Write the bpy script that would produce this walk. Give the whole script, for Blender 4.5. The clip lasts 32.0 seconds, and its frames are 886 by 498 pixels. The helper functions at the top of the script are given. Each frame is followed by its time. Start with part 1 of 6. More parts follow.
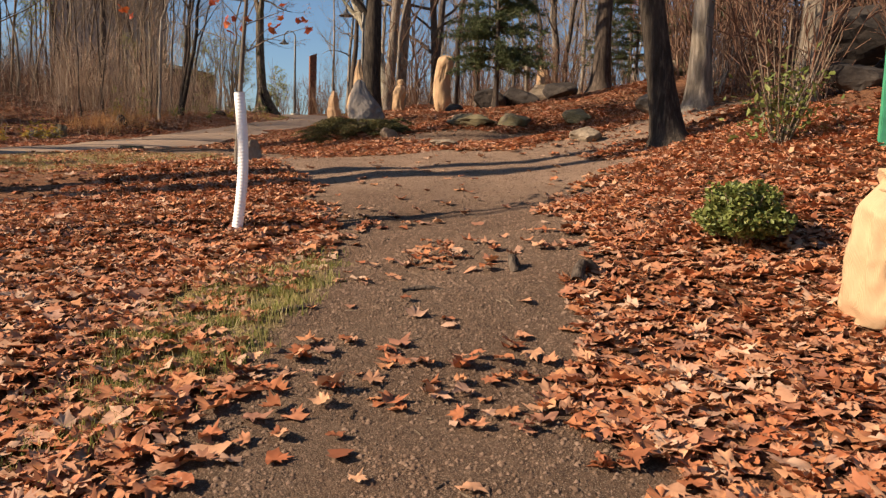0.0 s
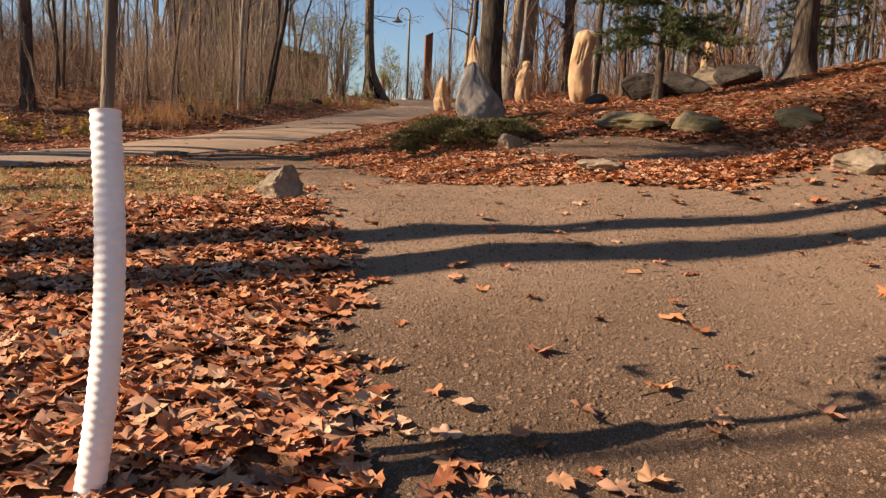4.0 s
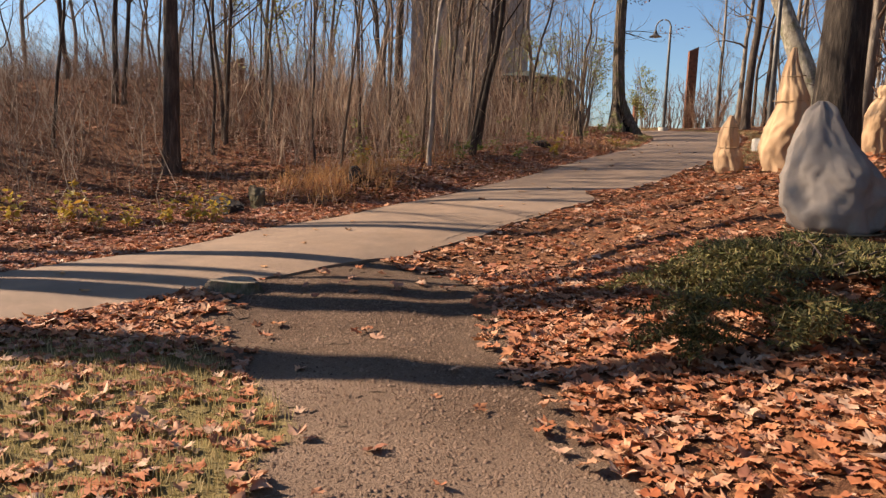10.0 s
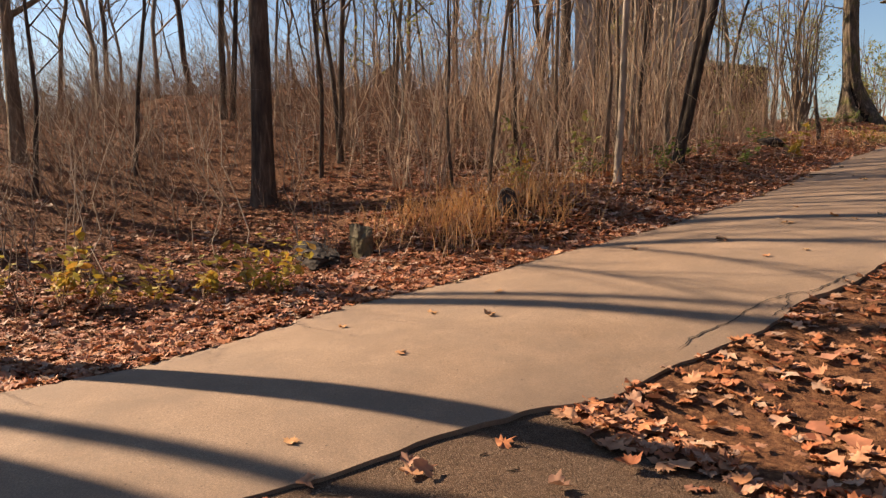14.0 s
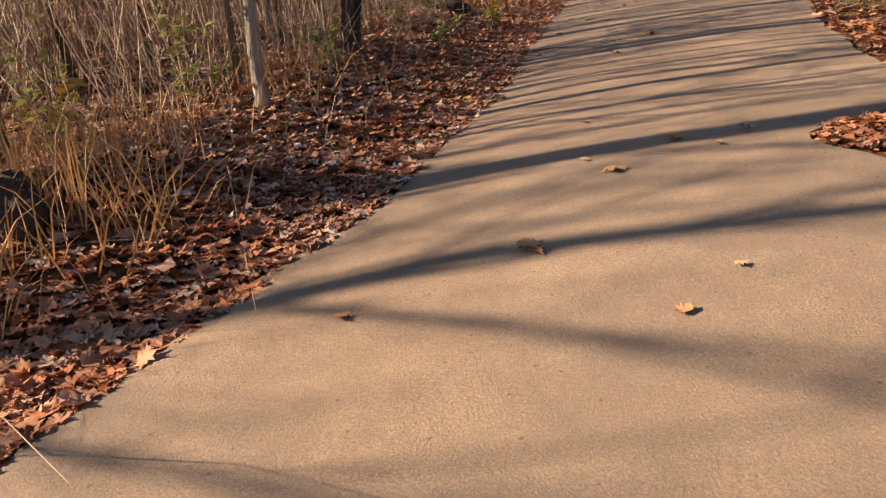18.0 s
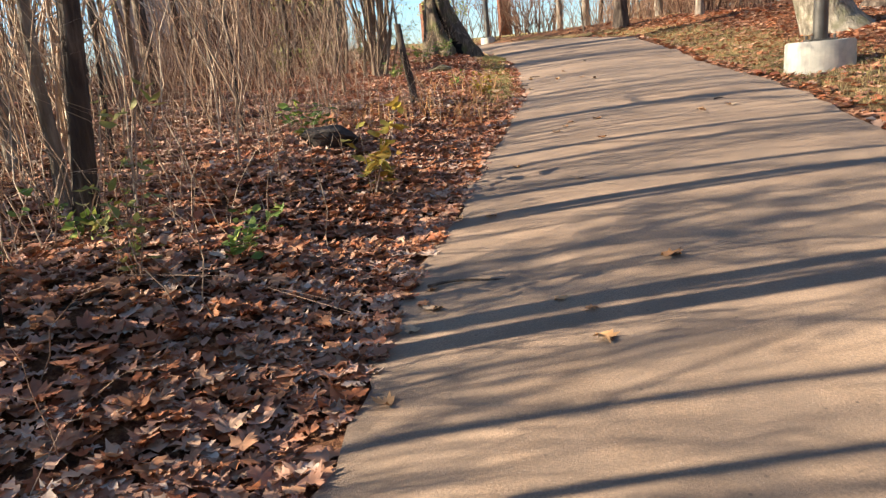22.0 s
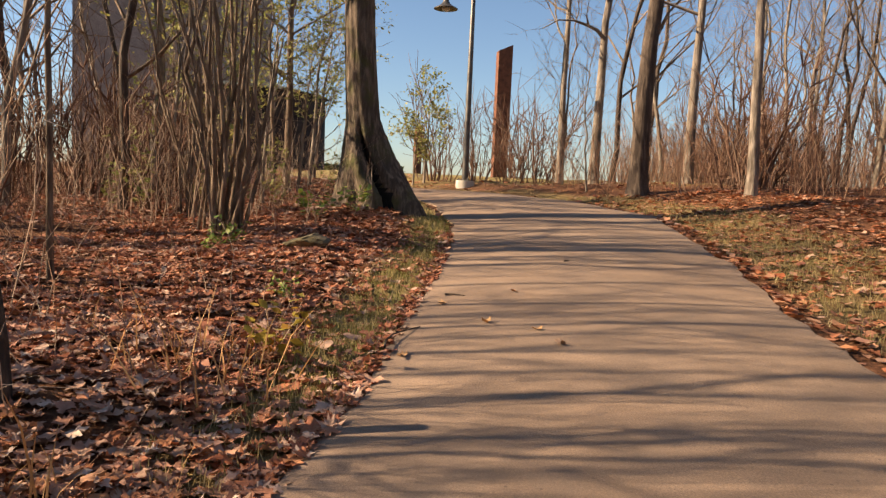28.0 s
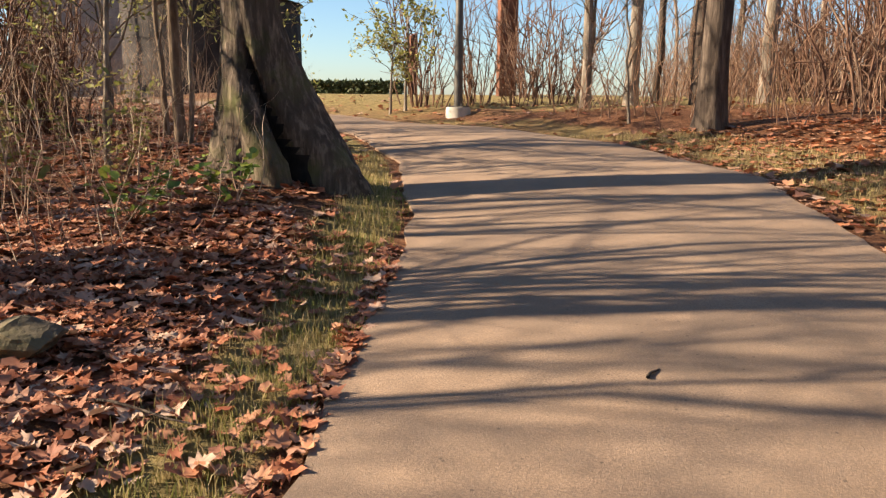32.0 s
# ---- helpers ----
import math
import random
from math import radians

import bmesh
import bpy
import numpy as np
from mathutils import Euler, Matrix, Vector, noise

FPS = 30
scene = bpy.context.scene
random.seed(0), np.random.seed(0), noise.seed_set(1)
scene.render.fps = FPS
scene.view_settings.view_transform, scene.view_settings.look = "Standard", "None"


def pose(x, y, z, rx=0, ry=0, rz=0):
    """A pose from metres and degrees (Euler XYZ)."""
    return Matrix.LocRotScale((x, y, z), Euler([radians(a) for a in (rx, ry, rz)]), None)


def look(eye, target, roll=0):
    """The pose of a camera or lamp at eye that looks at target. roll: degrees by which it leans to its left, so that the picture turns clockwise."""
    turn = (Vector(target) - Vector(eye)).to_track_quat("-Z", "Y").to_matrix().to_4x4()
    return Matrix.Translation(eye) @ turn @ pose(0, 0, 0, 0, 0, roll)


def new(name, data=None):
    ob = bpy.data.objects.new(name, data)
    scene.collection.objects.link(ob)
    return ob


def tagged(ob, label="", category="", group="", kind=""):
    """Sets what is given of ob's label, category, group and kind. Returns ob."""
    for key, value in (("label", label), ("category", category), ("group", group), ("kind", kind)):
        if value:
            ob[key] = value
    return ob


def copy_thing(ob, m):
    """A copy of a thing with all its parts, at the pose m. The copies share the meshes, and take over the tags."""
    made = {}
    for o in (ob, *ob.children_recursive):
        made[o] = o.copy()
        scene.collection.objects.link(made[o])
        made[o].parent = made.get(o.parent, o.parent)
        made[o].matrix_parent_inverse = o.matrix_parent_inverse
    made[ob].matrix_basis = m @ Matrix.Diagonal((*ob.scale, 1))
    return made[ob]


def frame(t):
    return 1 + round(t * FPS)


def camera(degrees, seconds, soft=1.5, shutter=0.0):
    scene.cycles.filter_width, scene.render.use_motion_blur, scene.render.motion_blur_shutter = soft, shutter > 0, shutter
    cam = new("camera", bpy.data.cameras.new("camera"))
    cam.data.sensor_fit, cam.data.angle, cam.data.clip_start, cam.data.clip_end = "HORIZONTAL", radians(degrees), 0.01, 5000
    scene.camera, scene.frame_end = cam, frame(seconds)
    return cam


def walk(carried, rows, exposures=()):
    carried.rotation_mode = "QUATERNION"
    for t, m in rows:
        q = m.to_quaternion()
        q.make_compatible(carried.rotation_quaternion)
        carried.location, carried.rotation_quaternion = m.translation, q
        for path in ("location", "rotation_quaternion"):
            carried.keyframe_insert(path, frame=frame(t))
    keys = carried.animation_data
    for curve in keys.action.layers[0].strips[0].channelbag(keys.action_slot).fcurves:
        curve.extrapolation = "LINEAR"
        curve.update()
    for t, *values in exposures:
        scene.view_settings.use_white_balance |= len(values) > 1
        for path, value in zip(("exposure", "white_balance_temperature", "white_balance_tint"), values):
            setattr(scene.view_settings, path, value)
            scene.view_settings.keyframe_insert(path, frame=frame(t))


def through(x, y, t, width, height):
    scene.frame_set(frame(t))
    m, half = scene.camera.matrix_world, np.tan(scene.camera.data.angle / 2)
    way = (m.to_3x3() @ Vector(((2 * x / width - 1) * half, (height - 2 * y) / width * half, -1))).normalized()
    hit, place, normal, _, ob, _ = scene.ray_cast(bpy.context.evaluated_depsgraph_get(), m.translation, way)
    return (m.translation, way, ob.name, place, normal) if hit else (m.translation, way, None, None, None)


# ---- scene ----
cam = camera(62.3, 32.0, soft=1.35)
PATH = [
    (0, (2.491, -0.775, 1.744), (2.128, 1.178, 1.519), 1.9),
    (0.5, (2.357, -0.26, 1.774), (2.006, 1.687, 1.484), 3.2),
    (1, (2.201, 0.282, 1.805), (1.85, 2.217, 1.444), 2.1),
    (1.5, (2.078, 0.869, 1.844), (1.645, 2.791, 1.495), 3.0),
    (2, (1.964, 1.459, 1.885), (1.551, 3.384, 1.537), 4.1),
    (2.5, (1.837, 2.075, 1.996), (1.416, 4.003, 1.673), 3.1),
    (3, (1.622, 2.634, 2.084), (1.144, 4.554, 1.791), 2.0),
    (3.5, (1.408, 3.111, 2.174), (0.804, 4.994, 1.877), 2.0),
    (5.5, (0.803, 5.363, 2.631), (0.045, 7.203, 2.436), 4.6),
    (6, (0.635, 5.828, 2.683), (-0.398, 7.525, 2.455), 5.3),
    (6.5, (0.512, 6.299, 2.741), (-0.602, 7.943, 2.499), 2.0),
    (7, (0.281, 6.798, 2.829), (-0.84, 8.442, 2.621), -0.0),
    (7.5, (0.086, 7.253, 2.981), (-0.974, 8.943, 2.843), 1.6),
    (8, (-0.158, 7.711, 3.104), (-0.995, 9.525, 3.016), 1.5),
    (8.5, (-0.363, 8.132, 3.191), (-1.13, 9.975, 3.073), 1.0),
    (9, (-0.634, 8.52, 3.188), (-1.481, 10.325, 3.028), 2.3),
    (9.5, (-0.956, 8.975, 3.167), (-2.094, 10.6, 2.918), 1.9),
    (10, (-1.334, 9.4, 3.169), (-2.576, 10.946, 2.909), 2.1),
    (10.5, (-1.693, 9.771, 3.17), (-2.984, 11.268, 2.868), 1.3),
    (11, (-2.069, 10.163, 3.218), (-3.481, 11.544, 2.9), -0.5),
    (11.5, (-2.48, 10.522, 3.251), (-3.93, 11.872, 2.98), -1.5),
    (12, (-2.852, 10.954, 3.208), (-4.358, 12.25, 2.985), -0.8),
    (12.5, (-3.234, 11.408, 3.166), (-4.765, 12.681, 2.969), -0.3),
    (13, (-3.592, 11.83, 3.183), (-5.168, 13.044, 2.98), 0.2),
    (13.5, (-3.996, 12.213, 3.222), (-5.564, 13.435, 3.0), -0.2),
    (15.5, (-5.81, 13.835, 3.221), (-7.258, 15.175, 2.89), -0.6),
    (16, (-6.166, 14.28, 3.243), (-7.48, 15.749, 2.905), -2.1),
    (16.5, (-6.477, 14.679, 3.273), (-7.64, 16.262, 2.896), -4.5),
    (17, (-6.763, 15.141, 3.249), (-7.777, 16.789, 2.743), -6.5),
    (17.5, (-7.001, 15.667, 3.309), (-7.982, 17.315, 2.741), -6.3),
    (18, (-7.21, 16.115, 3.384), (-8.046, 17.829, 2.781), -5.9),
    (18.5, (-7.352, 16.577, 3.484), (-8.126, 18.316, 2.869), -4.6),
    (19, (-7.526, 17.108, 3.515), (-8.171, 18.909, 2.932), -2.5),
    (19.5, (-7.636, 17.623, 3.589), (-8.255, 19.454, 3.073), 0.4),
    (20, (-7.743, 18.203, 3.651), (-8.353, 20.045, 3.164), 0.2),
    (20.5, (-7.841, 18.74, 3.736), (-8.562, 20.551, 3.29), -0.7),
    (21, (-7.912, 19.255, 3.823), (-8.691, 21.058, 3.443), -2.0),
    (21.5, (-8.02, 19.837, 3.912), (-8.732, 21.658, 3.49), -5.6),
    (22, (-8.179, 20.414, 3.973), (-8.932, 22.204, 3.495), -5.4),
    (22.5, (-8.336, 21.011, 4.009), (-9.024, 22.809, 3.467), -1.9),
    (23, (-8.446, 21.568, 4.08), (-9.213, 23.294, 3.422), 1.1),
    (23.5, (-8.573, 22.178, 4.131), (-9.219, 23.995, 3.602), 0.1),
    (24, (-8.653, 22.729, 4.19), (-9.258, 24.612, 3.888), 0.5),
    (24.5, (-8.703, 23.259, 4.277), (-9.316, 25.151, 4.063), 1.1),
    (25, (-8.754, 23.833, 4.295), (-9.466, 25.663, 3.915), -0.5),
    (25.5, (-8.807, 24.372, 4.355), (-9.413, 26.232, 3.937), 1.7),
    (26, (-8.856, 24.88, 4.431), (-9.483, 26.755, 4.128), 1.7),
    (26.5, (-8.92, 25.376, 4.527), (-9.608, 27.246, 4.354), 2.0),
    (28.5, (-9.262, 27.609, 4.567), (-10.036, 29.447, 4.406), 2.6),
    (29, (-9.408, 28.231, 4.65), (-10.126, 30.087, 4.459), 4.0),
    (29.5, (-9.539, 28.826, 4.681), (-10.252, 30.68, 4.443), 3.6),
    (30, (-9.74, 29.405, 4.74), (-10.477, 31.248, 4.495), 2.2),
    (30.5, (-9.935, 29.967, 4.793), (-10.788, 31.756, 4.528), -0.1),
    (31, (-10.145, 30.51, 4.851), (-11.081, 32.252, 4.55), -1.3),
    (31.5, (-10.347, 31.054, 4.92), (-11.283, 32.784, 4.558), -1.6),
    (32, (-10.548, 31.601, 4.953), (-11.337, 33.395, 4.554), 0.6),
]
walk(cam, [(t, look(eye, target, roll)) for t, eye, target, roll in PATH], [(0.0, 1.05, 6500, 10), (3.0, 1.1, 6800, 12), (6.0, 1.42, 6800, 12), (7.0, 1.26, 6500, 12), (8.0, 1.26, 6200, 11), (9.0, 1.25, 6300, 12), (11.0, 1.32, 6300, 12), (12.0, 1.42, 6500, 9), (13.0, 1.4, 6600, 12), (16.0, 1.2, 7800, 14), (17.0, 1.25, 7600, 13), (18.0, 1.5, 6700, 10), (19.0, 1.68, 6000, 5), (20.0, 1.9, 6400, 6), (21.0, 1.98, 6200, 6), (22.0, 2.05, 5900, 3), (24.0, 2.05, 6200, 5), (25.0, 1.8, 7500, 12), (26.0, 1.75, 7000, 10), (28.5, 1.35, 7000, 13), (30.0, 1.28, 7300, 13), (31.0, 1.25, 7600, 13), (32.0, 1.66, 6400, 8)])

# ---- world and sun ----
SUN_DIR = Vector((-0.9026, -0.4305, 0.0)).normalized()      # horizontal way towards the sun
SUN_ELEV = radians(29)
world = bpy.data.worlds.new("sky")
scene.world = world
world.use_nodes = True
wt = world.node_tree
sky = wt.nodes.new("ShaderNodeTexSky")
sky.sky_type = 'NISHITA'
sky.sun_disc = False
sky.sun_elevation = SUN_ELEV
sky.sun_rotation = math.atan2(SUN_DIR.x, SUN_DIR.y)
sky.air_density, sky.dust_density, sky.ozone_density = 1.0, 0.5, 4.0
wt.nodes["Background"].inputs[1].default_value = 0.058
wt.links.new(sky.outputs[0], wt.nodes["Background"].inputs[0])
sun_data = bpy.data.lights.new("sun", 'SUN')
sun_data.energy, sun_data.angle, sun_data.color = 5.0, radians(0.55), (1.0, 0.80, 0.60)
sun = new("sun", sun_data)
to_sun = Vector((SUN_DIR.x * math.cos(SUN_ELEV), SUN_DIR.y * math.cos(SUN_ELEV), math.sin(SUN_ELEV)))
sun.matrix_world = look(to_sun * 60, (0, 0, 0))


# ---- materials ----
def mat(name, rough=0.8, spec=0.3):
    m = bpy.data.materials.new(name)
    m.use_nodes = True
    t = m.node_tree
    b = t.nodes["Principled BSDF"]
    b.inputs["Roughness"].default_value = rough
    b.inputs["Specular IOR Level"].default_value = spec
    return m, t, b


def node(t, kind, **inputs):
    n = t.nodes.new(kind)
    for k, v in inputs.items():
        n.inputs[k.replace("_", " ")].default_value = v
    return n


def tex(t, scale, detail=4.0, rough=0.6, coord=None):
    """A noise at a real size: scale is in waves a metre."""
    n = node(t, "ShaderNodeTexNoise", Scale=scale, Detail=detail, Roughness=rough)
    if coord is None:
        coord = t.nodes.new("ShaderNodeTexCoord").outputs["Object"]
    t.links.new(coord, n.inputs["Vector"])
    return n.outputs["Fac"]


def stretch(t, sx, sy, sz):
    c = t.nodes.new("ShaderNodeTexCoord")
    m = t.nodes.new("ShaderNodeMapping")
    m.inputs["Scale"].default_value = (sx, sy, sz)
    t.links.new(c.outputs["Object"], m.inputs["Vector"])
    return m.outputs["Vector"]


def ramp(t, fac, *stops):
    r = t.nodes.new("ShaderNodeValToRGB")
    e = r.color_ramp.elements
    while len(e) < len(stops):
        e.new(0.5)
    for el, (p, c) in zip(e, stops):
        el.position = p
        el.color = (*c, 1) if len(c) == 3 else c
    t.links.new(fac, r.inputs["Fac"])
    return r.outputs["Color"]


def grey(v):
    return (v, v, v)


def mix(t, fac, a, b, mode='MIX'):
    m = t.nodes.new("ShaderNodeMix")
    m.data_type, m.blend_type = 'RGBA', mode
    for sock, v in ((m.inputs[0], fac), (m.inputs[6], a), (m.inputs[7], b)):
        if isinstance(v, (int, float)):
            sock.default_value = v
        elif isinstance(v, tuple):
            sock.default_value = (*v, 1)
        else:
            t.links.new(v, sock)
    return m.outputs[2]


def bump(t, b, fac, strength, dist):
    n = node(t, "ShaderNodeBump", Strength=strength, Distance=dist)
    t.links.new(fac, n.inputs["Height"])
    t.links.new(n.outputs[0], b.inputs["Normal"])
    return n


def bark(name, dark, light, ridge=14.0, moss=0.0, along=0.16):
    m, t, b = mat(name, 0.9, 0.2)
    long = stretch(t, ridge, ridge, ridge * along)
    f = tex(t, 1.0, 6, 0.65, long)
    patch = tex(t, 1.3, 3)
    col = ramp(t, f, (0.3, tuple(c * 0.45 for c in dark)), (0.5, dark), (0.68, light))
    pale = ramp(t, patch, (0.45, grey(0.0)), (0.7, grey(1.0)))
    col = mix(t, pale, col, mix(t, 0.45, col, light))
    if moss:
        g = ramp(t, tex(t, 3.0, 5), (0.5, grey(0.0)), (0.66, grey(moss)))
        col = mix(t, g, col, (0.09, 0.10, 0.025))
    t.links.new(col, b.inputs["Base Color"])
    bp = bump(t, b, f, 1.0, 0.05)
    bp2 = node(t, "ShaderNodeBump", Strength=0.7, Distance=0.015)
    t.links.new(tex(t, 1.0, 5, 0.7, stretch(t, ridge * 3.5, ridge * 3.5, ridge * 1.1)), bp2.inputs["Height"])
    t.links.new(bp2.outputs[0], bp.inputs["Normal"])
    return m


def leafy(name, *colours, rough=0.75, through=0.0):
    """Leaves, each of its own hue."""
    m, t, b = mat(name, rough, 0.25)
    g = t.nodes.new("ShaderNodeNewGeometry")
    stops = [(i / max(1, len(colours) - 1), c) for i, c in enumerate(colours)]
    col = ramp(t, g.outputs["Random Per Island"], *stops)
    f = tex(t, 25.0, 4)
    col = mix(t, ramp(t, f, (0.3, grey(0.0)), (0.75, grey(0.55))), col, mix(t, 0.6, col, (0.10, 0.045, 0.02)))
    t.links.new(col, b.inputs["Base Color"])
    if through:
        tr = t.nodes.new("ShaderNodeBsdfTranslucent")
        t.links.new(col, tr.inputs[0])
        ms = node(t, "ShaderNodeMixShader", Fac=through)
        t.links.new(b.outputs[0], ms.inputs[1])
        t.links.new(tr.outputs[0], ms.inputs[2])
        t.links.new(ms.outputs[0], t.nodes["Material Output"].inputs[0])
    return m


def single(name, *colours, rough=0.75):
    """One hue for each object."""
    m, t, b = mat(name, rough, 0.25)
    g = t.nodes.new("ShaderNodeObjectInfo")
    stops = [(i / max(1, len(colours) - 1), c) for i, c in enumerate(colours)]
    col = ramp(t, g.outputs["Random"], *stops)
    f = tex(t, 30.0, 4)
    col = mix(t, ramp(t, f, (0.35, grey(0.0)), (0.75, grey(0.6))), col, mix(t, 0.6, col, (0.10, 0.045, 0.02)))
    t.links.new(col, b.inputs["Base Color"])
    return m


def stone(name, dark, light, moss=0.0):
    m, t, b = mat(name, 0.9, 0.25)
    f, fine = tex(t, 2.2, 6), tex(t, 22.0, 5)
    col = ramp(t, f, (0.3, dark), (0.68, light))
    col = mix(t, ramp(t, fine, (0.4, grey(0.0)), (0.7, grey(0.5))), col, tuple(c * 0.4 for c in dark))
    if moss:
        g = ramp(t, tex(t, 1.7, 6), (0.38, grey(0.0)), (0.56, grey(moss)))
        col = mix(t, g, col, mix(t, fine, (0.045, 0.045, 0.012), (0.13, 0.115, 0.032)))
    t.links.new(col, b.inputs["Base Color"])
    bump(t, b, fine, 0.6, 0.02)
    return m


def cloth(name, dark, light):
    m, t, b = mat(name, 0.95, 0.1)
    f = tex(t, 3.0, 5)
    w = t.nodes.new("ShaderNodeTexWave")
    w.inputs["Scale"].default_value, w.inputs["Distortion"].default_value = 70.0, 2.0
    c = t.nodes.new("ShaderNodeTexCoord")
    t.links.new(c.outputs["Object"], w.inputs["Vector"])
    col = ramp(t, f, (0.3, dark), (0.7, light))
    col = mix(t, 0.25, col, mix(t, w.outputs["Fac"], tuple(v * 0.6 for v in dark), light))
    t.links.new(col, b.inputs["Base Color"])
    bump(t, b, w.outputs["Fac"], 0.35, 0.004)
    return m


def plain(name, colour, rough=0.5, metal=0.0, spots=0.25, scale=6.0):
    m, t, b = mat(name, rough, 0.4)
    f = tex(t, scale, 5)
    col = ramp(t, f, (0.3, tuple(v * (1 - spots) for v in colour)), (0.7, tuple(min(1, v * (1 + spots)) for v in colour)))
    t.links.new(col, b.inputs["Base Color"])
    b.inputs["Metallic"].default_value = metal
    bump(t, b, tex(t, scale * 12, 3), 0.2, 0.003)
    return m


M_BARK_DARK = bark("bark_dark", (0.065, 0.048, 0.036), (0.17, 0.13, 0.095))
M_BARK_BLACK = bark("bark_wet_black", (0.032, 0.025, 0.019), (0.105, 0.082, 0.06), 22.0)
M_BARK_GREY = bark("bark_grey", (0.19, 0.155, 0.115), (0.38, 0.32, 0.25))
M_BARK_PALE = bark("bark_pale", (0.23, 0.195, 0.14), (0.46, 0.405, 0.305), 10.0, 0.55, 0.5)
M_BARK_OAK = bark("bark_oak", (0.085, 0.064, 0.045), (0.27, 0.205, 0.145), 16.0, 0.6)
M_BIRCH = bark("bark_birch", (0.27, 0.22, 0.17), (0.52, 0.46, 0.38), 9.0)
M_TWIG = bark("bark_twig", (0.17, 0.12, 0.08), (0.34, 0.26, 0.18), 20.0)
M_STEM = leafy("dry_stems", (0.21, 0.145, 0.1), (0.54, 0.4, 0.27), (0.33, 0.225, 0.155), (0.68, 0.55, 0.4), (0.44, 0.28, 0.175), (0.28, 0.18, 0.12), rough=0.85)
M_STEM_RED = leafy("red_brush_stems", (0.125, 0.066, 0.043), (0.19, 0.115, 0.075), (0.085, 0.046, 0.032), (0.155, 0.075, 0.044), (0.25, 0.17, 0.115), rough=0.85)
M_STEM_GREY = leafy("grey_brown_stems", (0.15, 0.11, 0.08), (0.3, 0.23, 0.17), (0.2, 0.145, 0.105), (0.42, 0.34, 0.26), (0.12, 0.085, 0.062), (0.25, 0.18, 0.13), rough=0.85)
M_STEM_RUST = leafy("rust_brush_stems", (0.24, 0.13, 0.08), (0.42, 0.26, 0.16), (0.18, 0.1, 0.065), (0.5, 0.35, 0.23), (0.33, 0.19, 0.115), rough=0.85)
M_STRAW = leafy("straw_grass", (0.56, 0.29, 0.11), (0.68, 0.42, 0.19), (0.46, 0.21, 0.07), rough=0.8, through=0.25)
M_LEAF = leafy("fallen_leaves", (0.21, 0.068, 0.031), (0.47, 0.17, 0.07), (0.58, 0.27, 0.125), (0.37, 0.11, 0.043), (0.62, 0.345, 0.19), (0.29, 0.115, 0.068), (0.60, 0.40, 0.265), (0.46, 0.16, 0.072), (0.53, 0.285, 0.165), rough=0.7, through=0.12)
M_LEAF_DARK = leafy("dark_leaves", (0.22, 0.072, 0.038), (0.46, 0.175, 0.085), (0.56, 0.29, 0.165), (0.35, 0.11, 0.053), (0.60, 0.42, 0.3), (0.42, 0.17, 0.095), (0.3, 0.12, 0.07), rough=0.65, through=0.12)
M_LEAF_TAN = leafy("faded_leaves", (0.29, 0.125, 0.075), (0.53, 0.27, 0.165), (0.66, 0.43, 0.29), (0.42, 0.18, 0.105), (0.72, 0.55, 0.42), (0.50, 0.26, 0.17), rough=0.65, through=0.12)
M_LEAF_ONE = single("path_leaf", (0.50, 0.24, 0.09), (0.58, 0.36, 0.17), (0.42, 0.15, 0.05), (0.60, 0.44, 0.28), rough=0.7)
M_GRASS = leafy("lawn_grass", (0.22, 0.20, 0.06), (0.44, 0.35, 0.15), (0.58, 0.46, 0.24), (0.30, 0.27, 0.10), (0.52, 0.38, 0.19), rough=0.7, through=0.3)
M_GRASS_GREEN = leafy("green_grass", (0.13, 0.17, 0.035), (0.24, 0.25, 0.06), (0.42, 0.36, 0.13), (0.18, 0.2, 0.05), rough=0.7, through=0.3)
M_GREEN = leafy("bramble_leaves", (0.10, 0.19, 0.04), (0.20, 0.30, 0.06), (0.34, 0.38, 0.07), (0.12, 0.22, 0.06), rough=0.55, through=0.3)
M_YELLOW = leafy("yellow_leaves", (0.50, 0.36, 0.05), (0.42, 0.36, 0.07), (0.55, 0.26, 0.04), rough=0.6, through=0.3)
M_BOX = leafy("boxwood_leaves", (0.075, 0.11, 0.025), (0.16, 0.20, 0.05), (0.27, 0.28, 0.08), rough=0.5, through=0.2)
M_NEEDLE = leafy("spruce_needles", (0.035, 0.06, 0.025), (0.07, 0.105, 0.04), (0.13, 0.15, 0.055), (0.05, 0.085, 0.035), rough=0.6, through=0.1)
M_JUNIPER = leafy("juniper_sprays", (0.035, 0.045, 0.016), (0.09, 0.1, 0.03), (0.06, 0.06, 0.022), (0.27, 0.24, 0.075), (0.16, 0.1, 0.05), rough=0.7, through=0.15)
M_STONE = stone("field_stone", (0.12, 0.092, 0.062), (0.30, 0.235, 0.165))
M_STONE_DARK = stone("dark_stone", (0.018, 0.015, 0.013), (0.07, 0.056, 0.045))
M_STONE_MOSS = stone("mossy_stone", (0.085, 0.068, 0.048), (0.23, 0.18, 0.12), 0.5)
M_BURLAP = cloth("burlap", (0.36, 0.23, 0.125), (0.54, 0.37, 0.22))
M_TARP = cloth("grey_fabric", (0.17, 0.15, 0.135), (0.33, 0.28, 0.23))
M_TWINE = plain("twine", (0.25, 0.17, 0.09), 0.9)
M_TUBE = plain("tree_guard_plastic", (0.82, 0.80, 0.75), 0.5, 0, 0.06)
M_POLE = plain("lamp_paint", (0.11, 0.10, 0.085), 0.45, 0.6)
